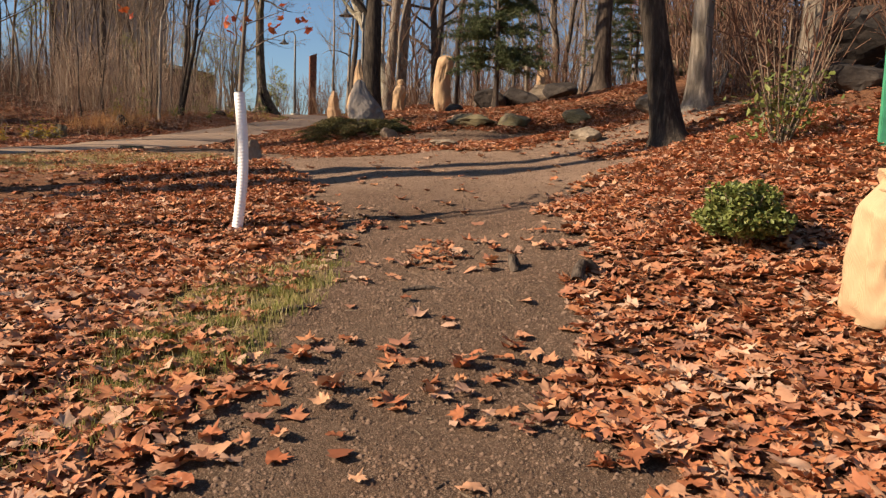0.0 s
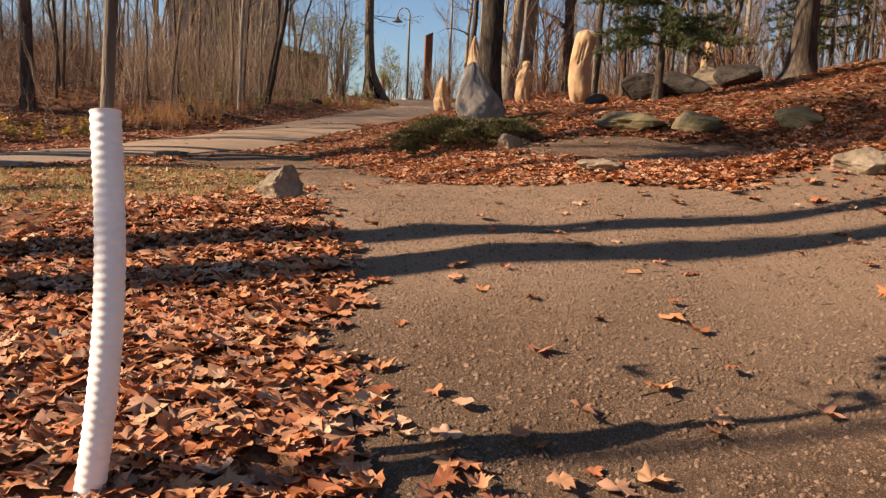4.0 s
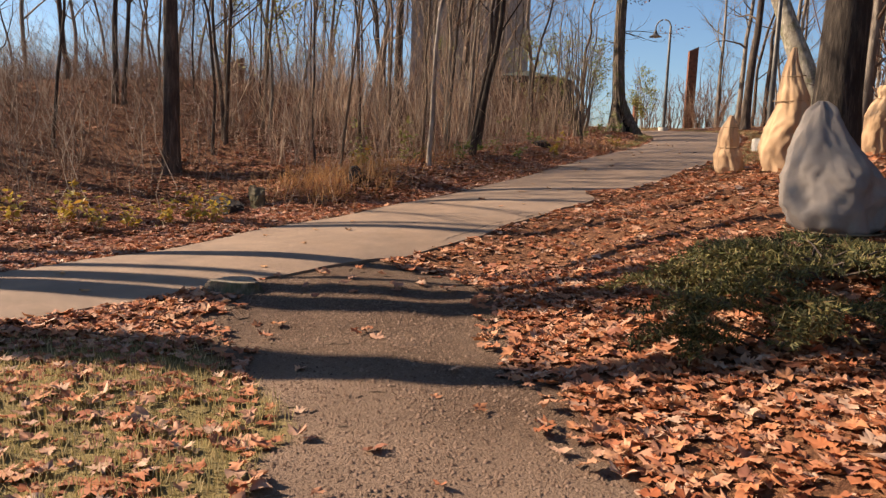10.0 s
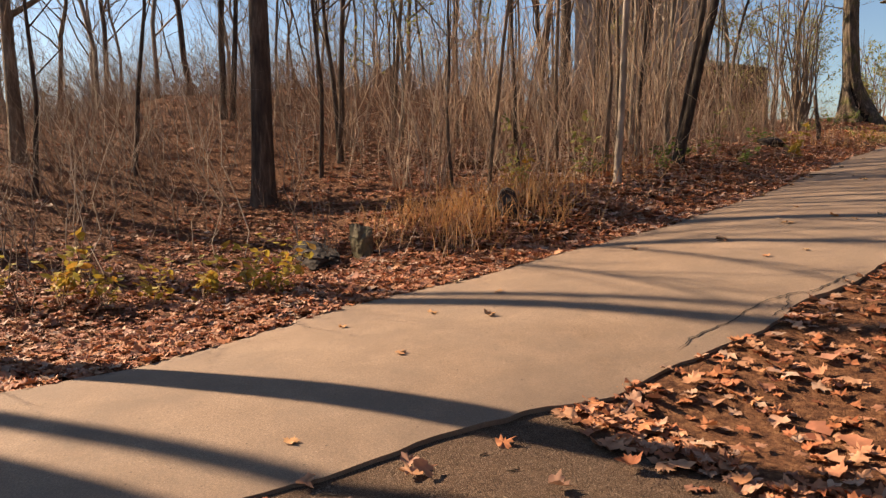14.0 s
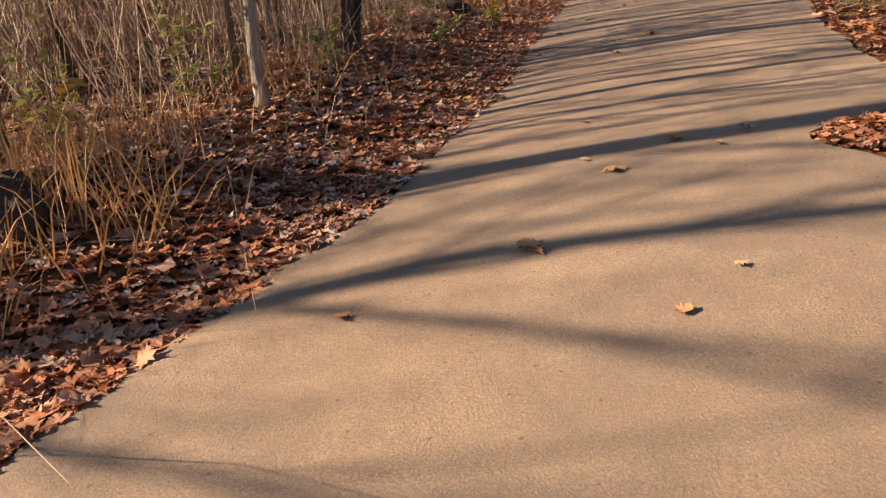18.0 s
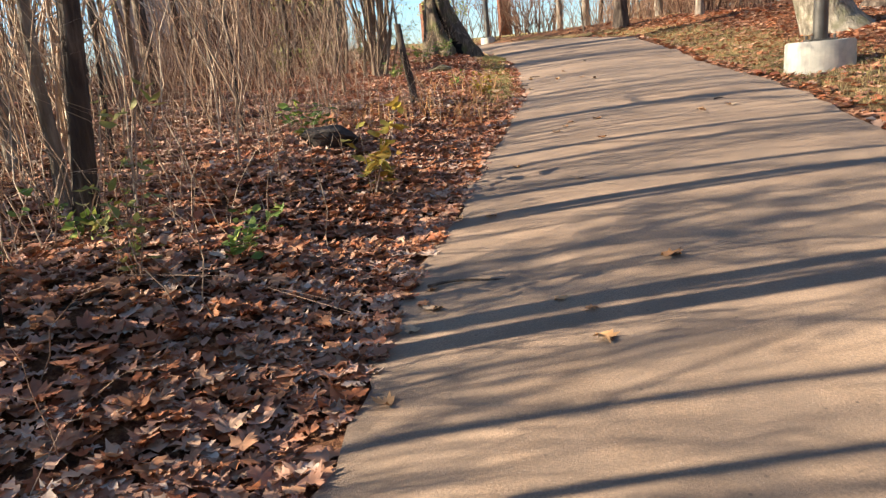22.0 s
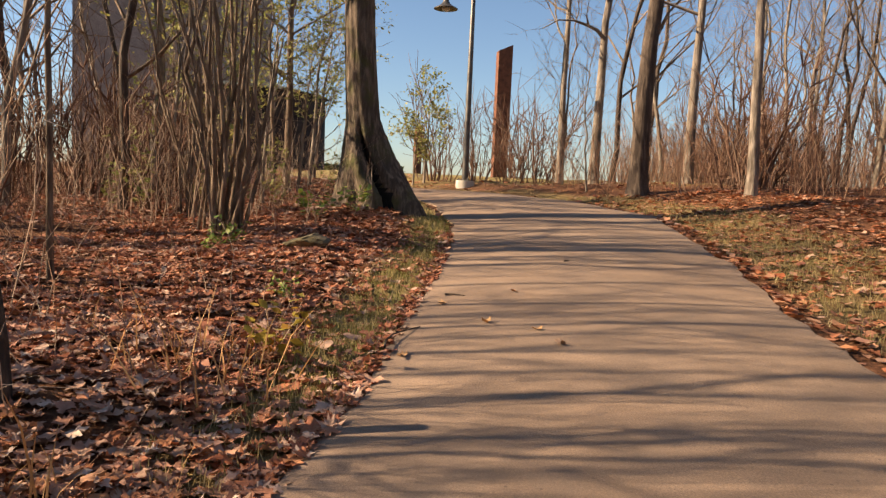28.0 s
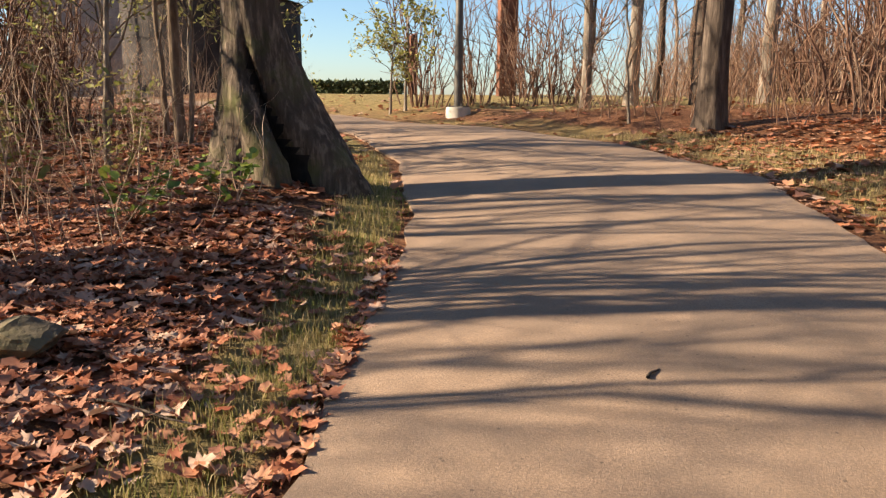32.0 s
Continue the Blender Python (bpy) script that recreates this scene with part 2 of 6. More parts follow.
M_CONCRETE = plain("concrete", (0.50, 0.46, 0.38), 0.9, 0, 0.15, 9.0)
M_RUST = plain("rusted_steel", (0.16, 0.065, 0.034), 0.85, 0.1, 0.45, 5.0)
M_POST_GREEN = plain("green_post_paint", (0.05, 0.24, 0.13), 0.4)
M_GLASS = plain("lamp_glass", (0.7, 0.7, 0.66), 0.2)
M_WOODCUT = plain("cut_wood", (0.24, 0.19, 0.125), 0.85, 0, 0.4, 18.0)
M_TOWER = stone("tower_stone", (0.22, 0.18, 0.15), (0.33, 0.28, 0.235))
M_BLADE = plain("evergreen_wall", (0.05, 0.06, 0.045), 0.9)


# ---- plan, in metres ----
EDGE_Y = [-60, 0, 8, 11, 12.5, 14, 15.7, 17.4, 19.3, 21.7, 24.5, 26, 28, 30, 33.4, 35, 37, 39, 41, 43, 70]
EDGE_LEFT = [-16, -10.4, -9.7, -9.5, -9.42, -9.35, -9.45, -9.33, -9.12, -9.3, -9.87, -10.12, -10.5, -10.85, -11.9, -12.42, -13.2, -14.4, -16.1, -19.3, -80]
EDGE_RIGHT = [-14, -8.6, -8.15, -7.65, -7.25, -7.05, -6.82, -6.72, -6.6, -6.58, -6.98, -7.08, -7.43, -7.87, -8.87, -9.25, -9.8, -10.6, -12.3, -15.0, -66]
RISE_Y = [-60, -30, -10, -0.8, 2.76, 5.2, 9.9, 13.9, 15.7, 17.4, 19.3, 21.7, 24, 25.9, 27.5, 32.6, 34.6, 36.4, 38.2, 41, 44, 50, 60, 900]
RISE_Z = [-4, -2.4, -0.8, 0.26, 0.68, 1.1, 1.6, 1.87, 2.0, 2.21, 2.47, 2.71, 2.94, 3.13, 3.28, 3.63, 3.82, 3.95, 4.14, 4.5, 4.68, 4.85, 4.9, 4.9]
RIGHT_SLOPE = 0.23
TRAIL_Y = [-60, -6, 0, 2.3, 3.7, 5.8, 6.7, 8.0, 8.9, 10.0, 10.5, 10.9, 11.25, 11.8, 12.6, 13.6, 14.6, 15.3]
TRAIL_L = [1.5, 1.3, 1.0, 0.75, 0.5, 0.1, -0.35, -1.15, -1.85, -2.6, -2.95, -3.3, -3.7, -4.5, -6.2, -7.3, -7.6, -7.7]
TRAIL_R = [4.2, 3.8, 2.7, 2.6, 2.7, 2.45, 2.4, 2.9, 3.3, 2.2, 0.7, -0.5, -1.7, -2.35, -2.8, -4.3, -4.9, -5.5]
NOTCH = (-7.02, 20.33, 0.5)
# swells and dips of the land: x, y, reach, height
SWELLS = [(-1, 13, 2.0, 0.29), (-2.6, 9, 1.6, 0.13), (2.4, 8.4, 1.6, -0.18), (3.9, 9.9, 1.6, -0.2), (4.6, 12.8, 2.0, 0.18), (1.5, 11.2, 1.6, 0.13), (-3.1, 17, 1.6, -0.17), (-5.3, 15.8, 1.3, -0.21), (-5.0, 21, 1.2, 0.18), (-1.6, 20.6, 2.2, -0.13), (0.3, 15.2, 2.0, 0.16), (-0.3, 10.6, 1.5, 0.01), (1.2, 6.5, 1.8, -0.13), (-2.5, 12.1, 1.0, -0.16), (0.3, 8.2, 1.6, 0.14), (-14.6, 36.6, 1.2, 0.1), (-16, 46, 4.0, -0.2), (-11.3, 42.4, 2.0, -0.08)]


# ---- the lie of the land ----
def ease(a, b, x):
    t = np.clip((np.asarray(x, float) - a) / (b - a), 0, 1)
    return t * t * (3 - 2 * t)


def left_edge(y):
    """x of the asphalt's left edge."""
    return np.interp(y, EDGE_Y, EDGE_LEFT)


def right_edge(y):
    return np.interp(y, EDGE_Y, EDGE_RIGHT)


def waves(x, y, s, seed=0.0):
    """Soft unevenness between about -1 and 1, s metres a wave."""
    a, b = x / s * 6.283, y / s * 6.283
    return (np.sin(a + 1.3 * np.sin(b * 0.7 + seed)) * np.cos(b * 0.9 + seed + np.sin(a * 0.6)) + np.sin(0.53 * a - 0.81 * b + 2 * seed)) / 2


def ground(x, y):
    """Height of the land."""
    x, y = np.asarray(x, float), np.asarray(y, float)
    z = np.interp(y, RISE_Y, RISE_Z)
    for d in (-1.5, 1.5):
        z = z + np.interp(y + d, RISE_Y, RISE_Z)
    z = z / 3
    off_l, off_r = left_edge(y) - x, x - right_edge(y)
    hill = ease(1.5, 15, off_l) * (1 - ease(26, 36, y)) * ease(2, 14, y) * 2.1
    bank = ease(0.05, 1.7, off_l) * ease(16.5, 18.8, y) * 0.32 * (1 - 0.5 * ease(24, 29, y))
    z = z + hill + bank
    east = (x - 0.5 + np.sqrt((x - 0.5) ** 2 + 2.5)) / 2
    right = RIGHT_SLOPE * east * ease(1, 10, y) * (1 - ease(24, 38, y)) * (1 - 0.45 * ease(8, 26, x))
    z = z + right + ease(0.2, 4.0, off_r) * ease(13, 17.5, y) * 0.75 * (1 - 0.7 * ease(24, 33, y))
    path = ease(-0.2, 0.5, off_l) + ease(-0.2, 0.5, off_r)
    rough = np.clip(path, 0, 1)
    z = z + rough * (0.05 * waves(x, y, 3.1) + 0.02 * waves(x, y, 0.9, 2.0))
    for cx, cy, reach, rise in SWELLS:
        z = z + rise * np.exp(-((x - cx) ** 2 + (y - cy) ** 2) / reach ** 2)
    z = z - 0.6 * ease(60, 300, np.hypot(x, y))
    return z


def at_ground(x, y):
    return float(ground(x, y))


def trail(x, y):
    """How much a place belongs to the trodden dirt trail."""
    l, r = np.interp(y, TRAIL_Y, TRAIL_L), np.interp(y, TRAIL_Y, TRAIL_R)
    w = 0.15 * waves(x, y, 1.1, 1.0) + 0.2 * waves(x, y, 2.7, 4.0)
    main = ease(-0.25, 0.3, np.minimum(x - l, r - x) + w) * (1 - ease(15.0, 15.4, y))
    patch = 1 - ease(0.8, 1.2, np.hypot((x - 0.4) / 1.9, (y - 13.3) / 0.95) + w)
    spur = (1 - ease(0.7, 1.1, np.abs(y - 10.3 - 0.9 * (x - 2.2)) + w)) * ease(1.0, 1.6, x) * (1 - ease(7, 10, x))
    return np.maximum.reduce([main, patch, 0.9 * spur])


def lawn(x, y):
    """Grassy patches between the leaves."""
    a = (1 - ease(0.75, 1.35, np.hypot((x + 4.9) / 2.5, (y - 10.4) / 1.7))) * (1 - trail(x, y))
    b = (1 - ease(0.35, 0.75, np.hypot((x - 0.4) / 0.9, (y - 3.3) / 2.2)))
    c = ease(0.05, 0.2, left_edge(y) - x) * (1 - ease(0.35, 0.95, left_edge(y) - x)) * ease(27, 31, y) * 1.2
    d = 0.6 * ease(0.05, 0.3, x - right_edge(y)) * (1 - ease(1.4, 2.6, x - right_edge(y))) * ease(23, 26, y)
    e = ease(42, 50, y) * (1 - ease(6, 9, np.abs(x + 17)))
    return np.clip(np.maximum.reduce([a, 0.8 * b, 0.8 * c, 0.8 * d, e]) + 0.25 * waves(x, y, 1.6, 3.0) * 0.5, 0, 1)


def on_asphalt(x, y):
    return (x > left_edge(y)) & (x < right_edge(y)) & (y > -55)


# ---- mesh helpers ----
def mesh_from(name, verts, faces, material=None, smooth=False):
    """A mesh from arrays of places and of equal-sided faces (or a list of both kinds)."""
    me = bpy.data.meshes.new(name)
    verts = np.asarray(verts, np.float32)
    groups = faces if isinstance(faces, list) else [faces]
    groups = [np.asarray(g, np.int32) for g in groups if len(g)]
    loops = np.concatenate([g.ravel() for g in groups])
    sizes = np.concatenate([np.full(len(g), g.shape[1], np.int32) for g in groups])
    me.vertices.add(len(verts))
    me.vertices.foreach_set("co", verts.ravel())
    me.loops.add(len(loops))
    me.loops.foreach_set("vertex_index", loops)
    me.polygons.add(len(sizes))
    me.polygons.foreach_set("loop_start", np.concatenate([[0], np.cumsum(sizes)[:-1]]).astype(np.int32))
    me.update(calc_edges=True)
    if smooth:
        me.polygons.foreach_set("use_smooth", np.ones(len(sizes), bool))
    if material:
        me.materials.append(material)
    return me


def arr_part(name, verts, faces, material, parent, label="", smooth=False):
    ob = new(name, mesh_from(name, verts, faces, material, smooth))
    ob.parent = parent
    if label:
        tagged(ob, label)
    return ob


def part(name, bm, material, parent, label="", smooth=True):
    me = bpy.data.meshes.new(name)
    bm.to_mesh(me)
    bm.free()
    me.materials.append(material)
    if smooth:
        for p in me.polygons:
            p.use_smooth = True
    ob = new(name, me)
    if parent is not None:
        ob.parent = parent
    if label:
        tagged(ob, label)
    return ob


def thing(name, x, y, z, label, category, group="", kind="", turn=0.0):
    ob = new(name)
    ob.matrix_world = pose(x, y, z, 0, 0, turn)
    return tagged(ob, label, category, group, kind)


def tubes(paths, sides=5):
    """Tapered tubes along paths, each an array of rows x, y, z, radius. Returns places and quads."""
    vs, fs, base = [], [], 0
    ang = np.arange(sides) / sides * 2 * math.pi
    ca, sa = np.cos(ang), np.sin(ang)
    for p in paths:
        p = np.asarray(p, float)
        n = len(p)
        d = np.gradient(p[:, :3], axis=0)
        d /= np.linalg.norm(d, axis=1, keepdims=True) + 1e-9
        ref = np.where(np.abs(d[:, 2:3]) > 0.9, np.array([[1.0, 0, 0]]), np.array([[0, 0, 1.0]]))
        if abs(d[0, 2]) > 0.6:
            ref = np.tile([[1.0, 0.0, 0.0]], (n, 1))
        u = np.cross(ref, d)
        u /= np.linalg.norm(u, axis=1, keepdims=True) + 1e-9
        w = np.cross(d, u)
        ring = p[:, None, :3] + p[:, None, 3:4] * (u[:, None] * ca[None, :, None] + w[:, None] * sa[None, :, None])
        vs.append(ring.reshape(-1, 3))
        i = np.arange(n - 1)[:, None] * sides + np.arange(sides)[None]
        j = np.arange(n - 1)[:, None] * sides + (np.arange(sides)[None] + 1) % sides
        fs.append((np.stack([i, j, j + sides, i + sides], -1) + base).reshape(-1, 4))
        base += n * sides
    return np.concatenate(vs), np.concatenate(fs)


def join_arrays(parts):
    vs, fs, base = [], [], 0
    for v, f in parts:
        vs.append(v)
        fs.append(np.asarray(f) + base)
        base += len(v)
    return np.concatenate(vs), np.concatenate(fs)


def maple_outline():
    """A five-lobed pointed leaf, one unit long, as outline points round its middle."""
    pts = []
    tips = [(-150, 0.40), (-118, 0.52), (-80, 0.74), (-55, 0.55), (-24, 0.60), (0, 0.80), (24, 0.60), (55, 0.55), (80, 0.74), (118, 0.52), (150, 0.40)]
    for k, (a, r) in enumerate(tips):
        pts.append((a, r))
        if k < len(tips) - 1:
            b = tips[k + 1][0]
            pts.append(((a + b) / 2, 0.34 if abs(a + b) in (104, 200) or abs(abs(a + b) - 79) < 2 else 0.46))
    return [(r * math.sin(radians(a)), r * math.cos(radians(a))) for a, r in pts]


def oak_outline():
    pts = []
    side = [(0.0, -0.75), (0.10, -0.5), (0.26, -0.36), (0.16, -0.18), (0.36, 0.0), (0.17, 0.17), (0.32, 0.36), (0.14, 0.5), (0.10, 0.72)]
    pts = side + [(0.0, 0.8)] + [(-a, b) for a, b in reversed(side[1:])]
    return pts


def leaf_field(x, y, z, size, rng, outline, flat=0.55, nx=None, ny=None):
    """Curled leaves lying at the given places: a fan of triangles each."""
    o = np.array(outline)
    n, k = len(x), len(o)
    local = np.zeros((n, k + 1, 3))
    local[:, 1:, 0], local[:, 1:, 1] = o[:, 0], o[:, 1]
    curl = rng.uniform(-0.25, 0.6, (n, 1)) * 0.6
    tips = (o[:, 0] ** 2 + o[:, 1] ** 2)[None]
    local[:, 1:, 2] = curl * tips + rng.normal(0, 0.08, (n, k))
    fold = rng.uniform(-0.3, 0.5, (n, 1))
    local[:, 1:, 2] += fold * np.abs(o[:, 0])[None]
    local *= size[:, None, None]
    a = rng.uniform(0, 2 * math.pi, n)
    tilt = np.abs(rng.normal(0, flat, n)).clip(0, 1.3)
    b = rng.uniform(0, 2 * math.pi, n)
    ca, sa = np.cos(a), np.sin(a)
    px, py, pz = local[..., 0], local[..., 1], local[..., 2]
    qx, qy = ca[:, None] * px - sa[:, None] * py, sa[:, None] * px + ca[:, None] * py
    # tip about a level axis at angle b
    ux, uy = np.cos(b)[:, None], np.sin(b)[:, None]
    along = qx * ux + qy * uy
    cross = -qx * uy + qy * ux
    ct, st = np.cos(tilt)[:, None], np.sin(tilt)[:, None]
    c2, z2 = cross * ct - pz * st, cross * st + pz * ct
    rx, ry = along * ux - c2 * uy, along * uy + c2 * ux
    low = z2.min(axis=1, keepdims=True)
    lift = -low * 0.55
    v = np.stack([rx + x[:, None], ry + y[:, None], z2 + lift + z[:, None]], -1).reshape(-1, 3)
    i = np.arange(1, k + 1)
    j = np.roll(i, -1)
    f = np.stack([np.zeros(k, int), i, j], -1)[None] + (np.arange(n) * (k + 1))[:, None, None]
    return v, f.reshape(-1, 3)


# ---- kinds of things ----
def grow(rng, foot, height, radius, lean=(0, 0), fork=0.45, limbs=7, twigs=4, spread=0.5, wobble=0.05, flare=1.5, up=0.7, levels=2, fine=3, stout=1.0):
    """Paths of a bare tree: the trunk, its limbs, and the twigs, as rows of x, y, z, radius from the foot."""
    n = 12
    t = np.linspace(0, 1, n)
    trunk = np.zeros((n, 4))
    trunk[:, 0] = foot[0] + lean[0] * height * t + np.cumsum(rng.normal(0, wobble, n)) * t * height * 0.2
    trunk[:, 1] = foot[1] + lean[1] * height * t + np.cumsum(rng.normal(0, wobble, n)) * t * height * 0.2
    trunk[:, 2] = foot[2] + height * t
    trunk[:, 3] = radius * ((1 - 0.85 * t) ** 0.8)
    extra = [(-0.25, 1 + flare * 0.75), (0.0, 1 + flare * 0.45), (0.015, 1 + flare * 0.2), (0.04, 1 + flare * 0.06)]
    rows = [[trunk[0, 0] + lean[0] * (height * a if a > 0 else a), trunk[0, 1] + lean[1] * (height * a if a > 0 else a), foot[2] + (a if a < 0 else height * a), radius * s] for a, s in extra]
    trunk = np.concatenate([rows, trunk[1:]])
    limb_paths, twig_paths = [], []

    def branch(p0, direction, length, r, m=6):
        s = np.linspace(0, 1, m)
        d = np.asarray(direction, float)
        out = np.zeros((m, 4))
        out[0, :3] = p0
        for k in range(1, m):
            d = d + rng.normal(0, 0.2, 3) + np.array([0, 0, up * 0.10])
            d /= np.linalg.norm(d)
            out[k, :3] = out[k - 1, :3] + d * length / (m - 1)
        out[:, 3] = r * (1 - 0.8 * s)
        return out

    for k in range(limbs):
        h = fork + (0.97 - fork) * (k + rng.uniform(0, 1)) / limbs
        i = min(len(trunk) - 2, int(np.searchsorted(trunk[:, 2], foot[2] + h * height)))
        p0 = trunk[i, :3] * 0.5 + trunk[i - 1, :3] * 0.5
        a = rng.uniform(0, 2 * math.pi)
        e = rng.uniform(0.3, 0.9) * up + 0.1
        d = np.array([math.cos(a) * spread * 2, math.sin(a) * spread * 2, e + 0.2])
        d /= np.linalg.norm(d)
        length = height * rng.uniform(0.25, 0.45) * (1.15 - 0.5 * h)
        limb = branch(p0, d, length, max(0.012, trunk[i, 3] * rng.uniform(0.35, 0.6) * stout))
        limb_paths.append(limb)
        for _ in range(twigs):
            j = rng.integers(2, len(limb))
            q = limb[j, :3]
            dd = limb[j, :3] - limb[j - 1, :3]
            dd = dd / np.linalg.norm(dd) + rng.normal(0, 0.6, 3) + [0, 0, 0.25 * up]
            dd /= np.linalg.norm(dd)
            tw = branch(q, dd, length * rng.uniform(0.25, 0.55), max(0.006, limb[j, 3] * 0.6), 4)
            twig_paths.append(tw)
            if levels > 1:
                for _ in range(fine):
                    g = rng.integers(1, 4)
                    d3 = dd + rng.normal(0, 0.7, 3) + [0, 0, 0.2]
                    d3 /= np.linalg.norm(d3)
                    twig_paths.append(branch(tw[g, :3], d3, length * rng.uniform(0.12, 0.3), 0.006, 3))
    return trunk, limb_paths, twig_paths


def bare_tree(x, y, height, radius, label, bark_mat, seed, category="tree", group="", sides=12, far=False, **how):
    rng = np.random.default_rng(seed)
    z = at_ground(x, y)
    name = "bare_tree"
    ob = thing(name, x, y, z, label, category, group)
    trunk, limbs, twigs = grow(rng, (0, 0, 0), height, radius, fine=2 if far else 3, **how)
    v, f = tubes([trunk], sides)
    n = len(trunk)
    # a slightly uneven, grooved round
    ang = np.tile(np.arange(sides), n)
    ripple = 1 + 0.05 * np.sin(ang * 2.4 + np.repeat(np.arange(n), sides) * 0.4) + rng.normal(0, 0.02, n * sides)
    core = np.repeat(trunk[:, :3], sides, 0)
    v = core + (v - core) * ripple[:, None]
    arr_part("trunk", v, f, bark_mat, ob, smooth=True)
    if far:
        twigs = limbs + twigs
    else:
        for limb in limbs:
            v, f = tubes([limb], 6)
            arr_part("limb", v, f, bark_mat, ob, smooth=True)
    if twigs:
        v, f = tubes(twigs, 3)
        arr_part("crown", v, f, M_TWIG, ob, "bare twigs")
    return ob


def boulder(x, y, sx, sy, sz, label, material, seed, name="boulder", turn=0.0, sink=0.25, group="", jag=0.22):
    rng = np.random.default_rng(seed)
    bm = bmesh.new()
    bmesh.ops.create_icosphere(bm, subdivisions=4, radius=1.0)
    off = Vector(rng.uniform(-50, 50, 3))
    planes = [Vector(rng.normal(0, 1, 3)).normalized() for _ in range(13)]
    cut = rng.uniform(0.5, 0.85, 13)
    for v in bm.verts:
        p = v.co.copy()
        for n, c in zip(planes, cut):
            d = p.dot(n)
            if d > c:
                p -= n * (d - c) * 0.96
        p *= 1 + jag * 0.6 * noise.noise(p * 1.4 + off) + jag * 0.35 * noise.noise(p * 4 + off) + jag * 0.2 * noise.noise(p * 11 + off)
        v.co = Vector((p.x * sx, p.y * sy, p.z * sz))
    me = bpy.data.meshes.new(name)
    bm.to_mesh(me)
    bm.free()
    me.materials.append(material)
    ob = tagged(new(name, me), label, "rock", group)
    ob.matrix_world = pose(x, y, at_ground(x, y) + sz * (1 - 2 * sink), 0, 0, turn)
    return ob


def wrapped(x, y, rings, label, seed, material=None, name="wrapped_shrub", folds=9, ties=(), lean=(0, 0), turn=0.0, crease=1.0, slits=()):
    """A shrub tied up in burlap: rings are rows of height, half width, half depth."""
    rng = np.random.default_rng(seed)
    ob = thing(name, x, y, at_ground(x, y) - 0.03, label, "wrapped shrub", "burlap-wrapped shrubs", turn=turn)
    sides = 72
    hs = np.array([r[0] for r in rings])
    fine = np.linspace(hs[0], hs[-1], 64)
    w = np.interp(fine, hs, [r[1] for r in rings])
    d = np.interp(fine, hs, [r[2] for r in rings])
    for _ in range(2):
        w[1:-1], d[1:-1] = (w[:-2] + 2 * w[1:-1] + w[2:]) / 4, (d[:-2] + 2 * d[1:-1] + d[2:]) / 4
    ang = np.arange(sides) / sides * 2 * math.pi
    ph = rng.uniform(0, 6, 6)
    top = hs[-1]
    vs = []
    off = Vector(rng.uniform(-40, 40, 3))
    for k, h in enumerate(fine):
        near = max([math.exp(-abs(h - t) / 0.14) for t in ties] + [0.15])
        pleat = 0.085 * np.abs(np.sin(folds * 0.5 * ang + ph[0] + 0.8 * np.sin(h * 3 + ph[1]))) ** 0.6 * (0.45 + near)
        sag = 0.03 * np.sin(2 * ang + h * 5 + ph[2]) + 0.025 * np.sin(5 * ang - h * 7 + ph[3])
        lump = np.array([0.09 * noise.noise(Vector((math.cos(a) * 1.6, math.sin(a) * 1.6, h * 3.0)) + off) + 0.12 * (0.18 - abs(noise.noise(Vector((math.cos(a) * 2.6, math.sin(a) * 2.6, h * 4.2)) + off * 1.7))) + 0.09 * (0.2 - abs(noise.noise(Vector((math.cos(a) * 6, math.sin(a) * 6, h * 7.0)) + off))) for a in ang])
        fold = 0.93 + pleat + crease * (sag + lump)
        for a0, h0, h1 in slits:
            fold = fold - 0.3 * np.exp(-((ang - a0) / 0.085) ** 2) * ease(h0, h0 + 0.12, h) * (1 - ease(h1 - 0.15, h1, h))
        cx, cy = lean[0] * h + 0.03 * math.sin(h * 5 + ph[4]), lean[1] * h
        vs.append(np.stack([cx + w[k] * fold * np.cos(ang), cy + d[k] * fold * np.sin(ang), np.full(sides, h) + 0.02 * np.sin(5 * ang + ph[5]) * (k > 0)], -1))
    v = np.concatenate(vs + [[[lean[0] * top, lean[1] * top, top + 0.02]]])
    n = len(fine)
    i = np.arange(n - 1)[:, None] * sides + np.arange(sides)[None]
    j = np.arange(n - 1)[:, None] * sides + (np.arange(sides)[None] + 1) % sides
    q = np.stack([i, j, j + sides, i + sides], -1).reshape(-1, 4)
    tri = np.stack([(n - 1) * sides + np.arange(sides), (n - 1) * sides + (np.arange(sides) + 1) % sides, np.full(sides, n * sides)], -1)
    arr_part("burlap", v, [q, tri], material or M_BURLAP, ob, smooth=True)
    for h in ties:
        a = np.linspace(0, 2 * math.pi, 25)
        ww, dd = np.interp(h, hs, [r[1] for r in rings]) * 1.12, np.interp(h, hs, [r[2] for r in rings]) * 1.12
        loop = np.stack([lean[0] * h + ww * np.cos(a), lean[1] * h + dd * np.sin(a), np.full(25, h) + 0.02 * np.sin(a), np.full(25, 0.007)], -1)
        vv, ff = tubes([loop], 5)
        arr_part("twine", vv, ff, M_TWINE, ob, "brown twine tie")
    return ob


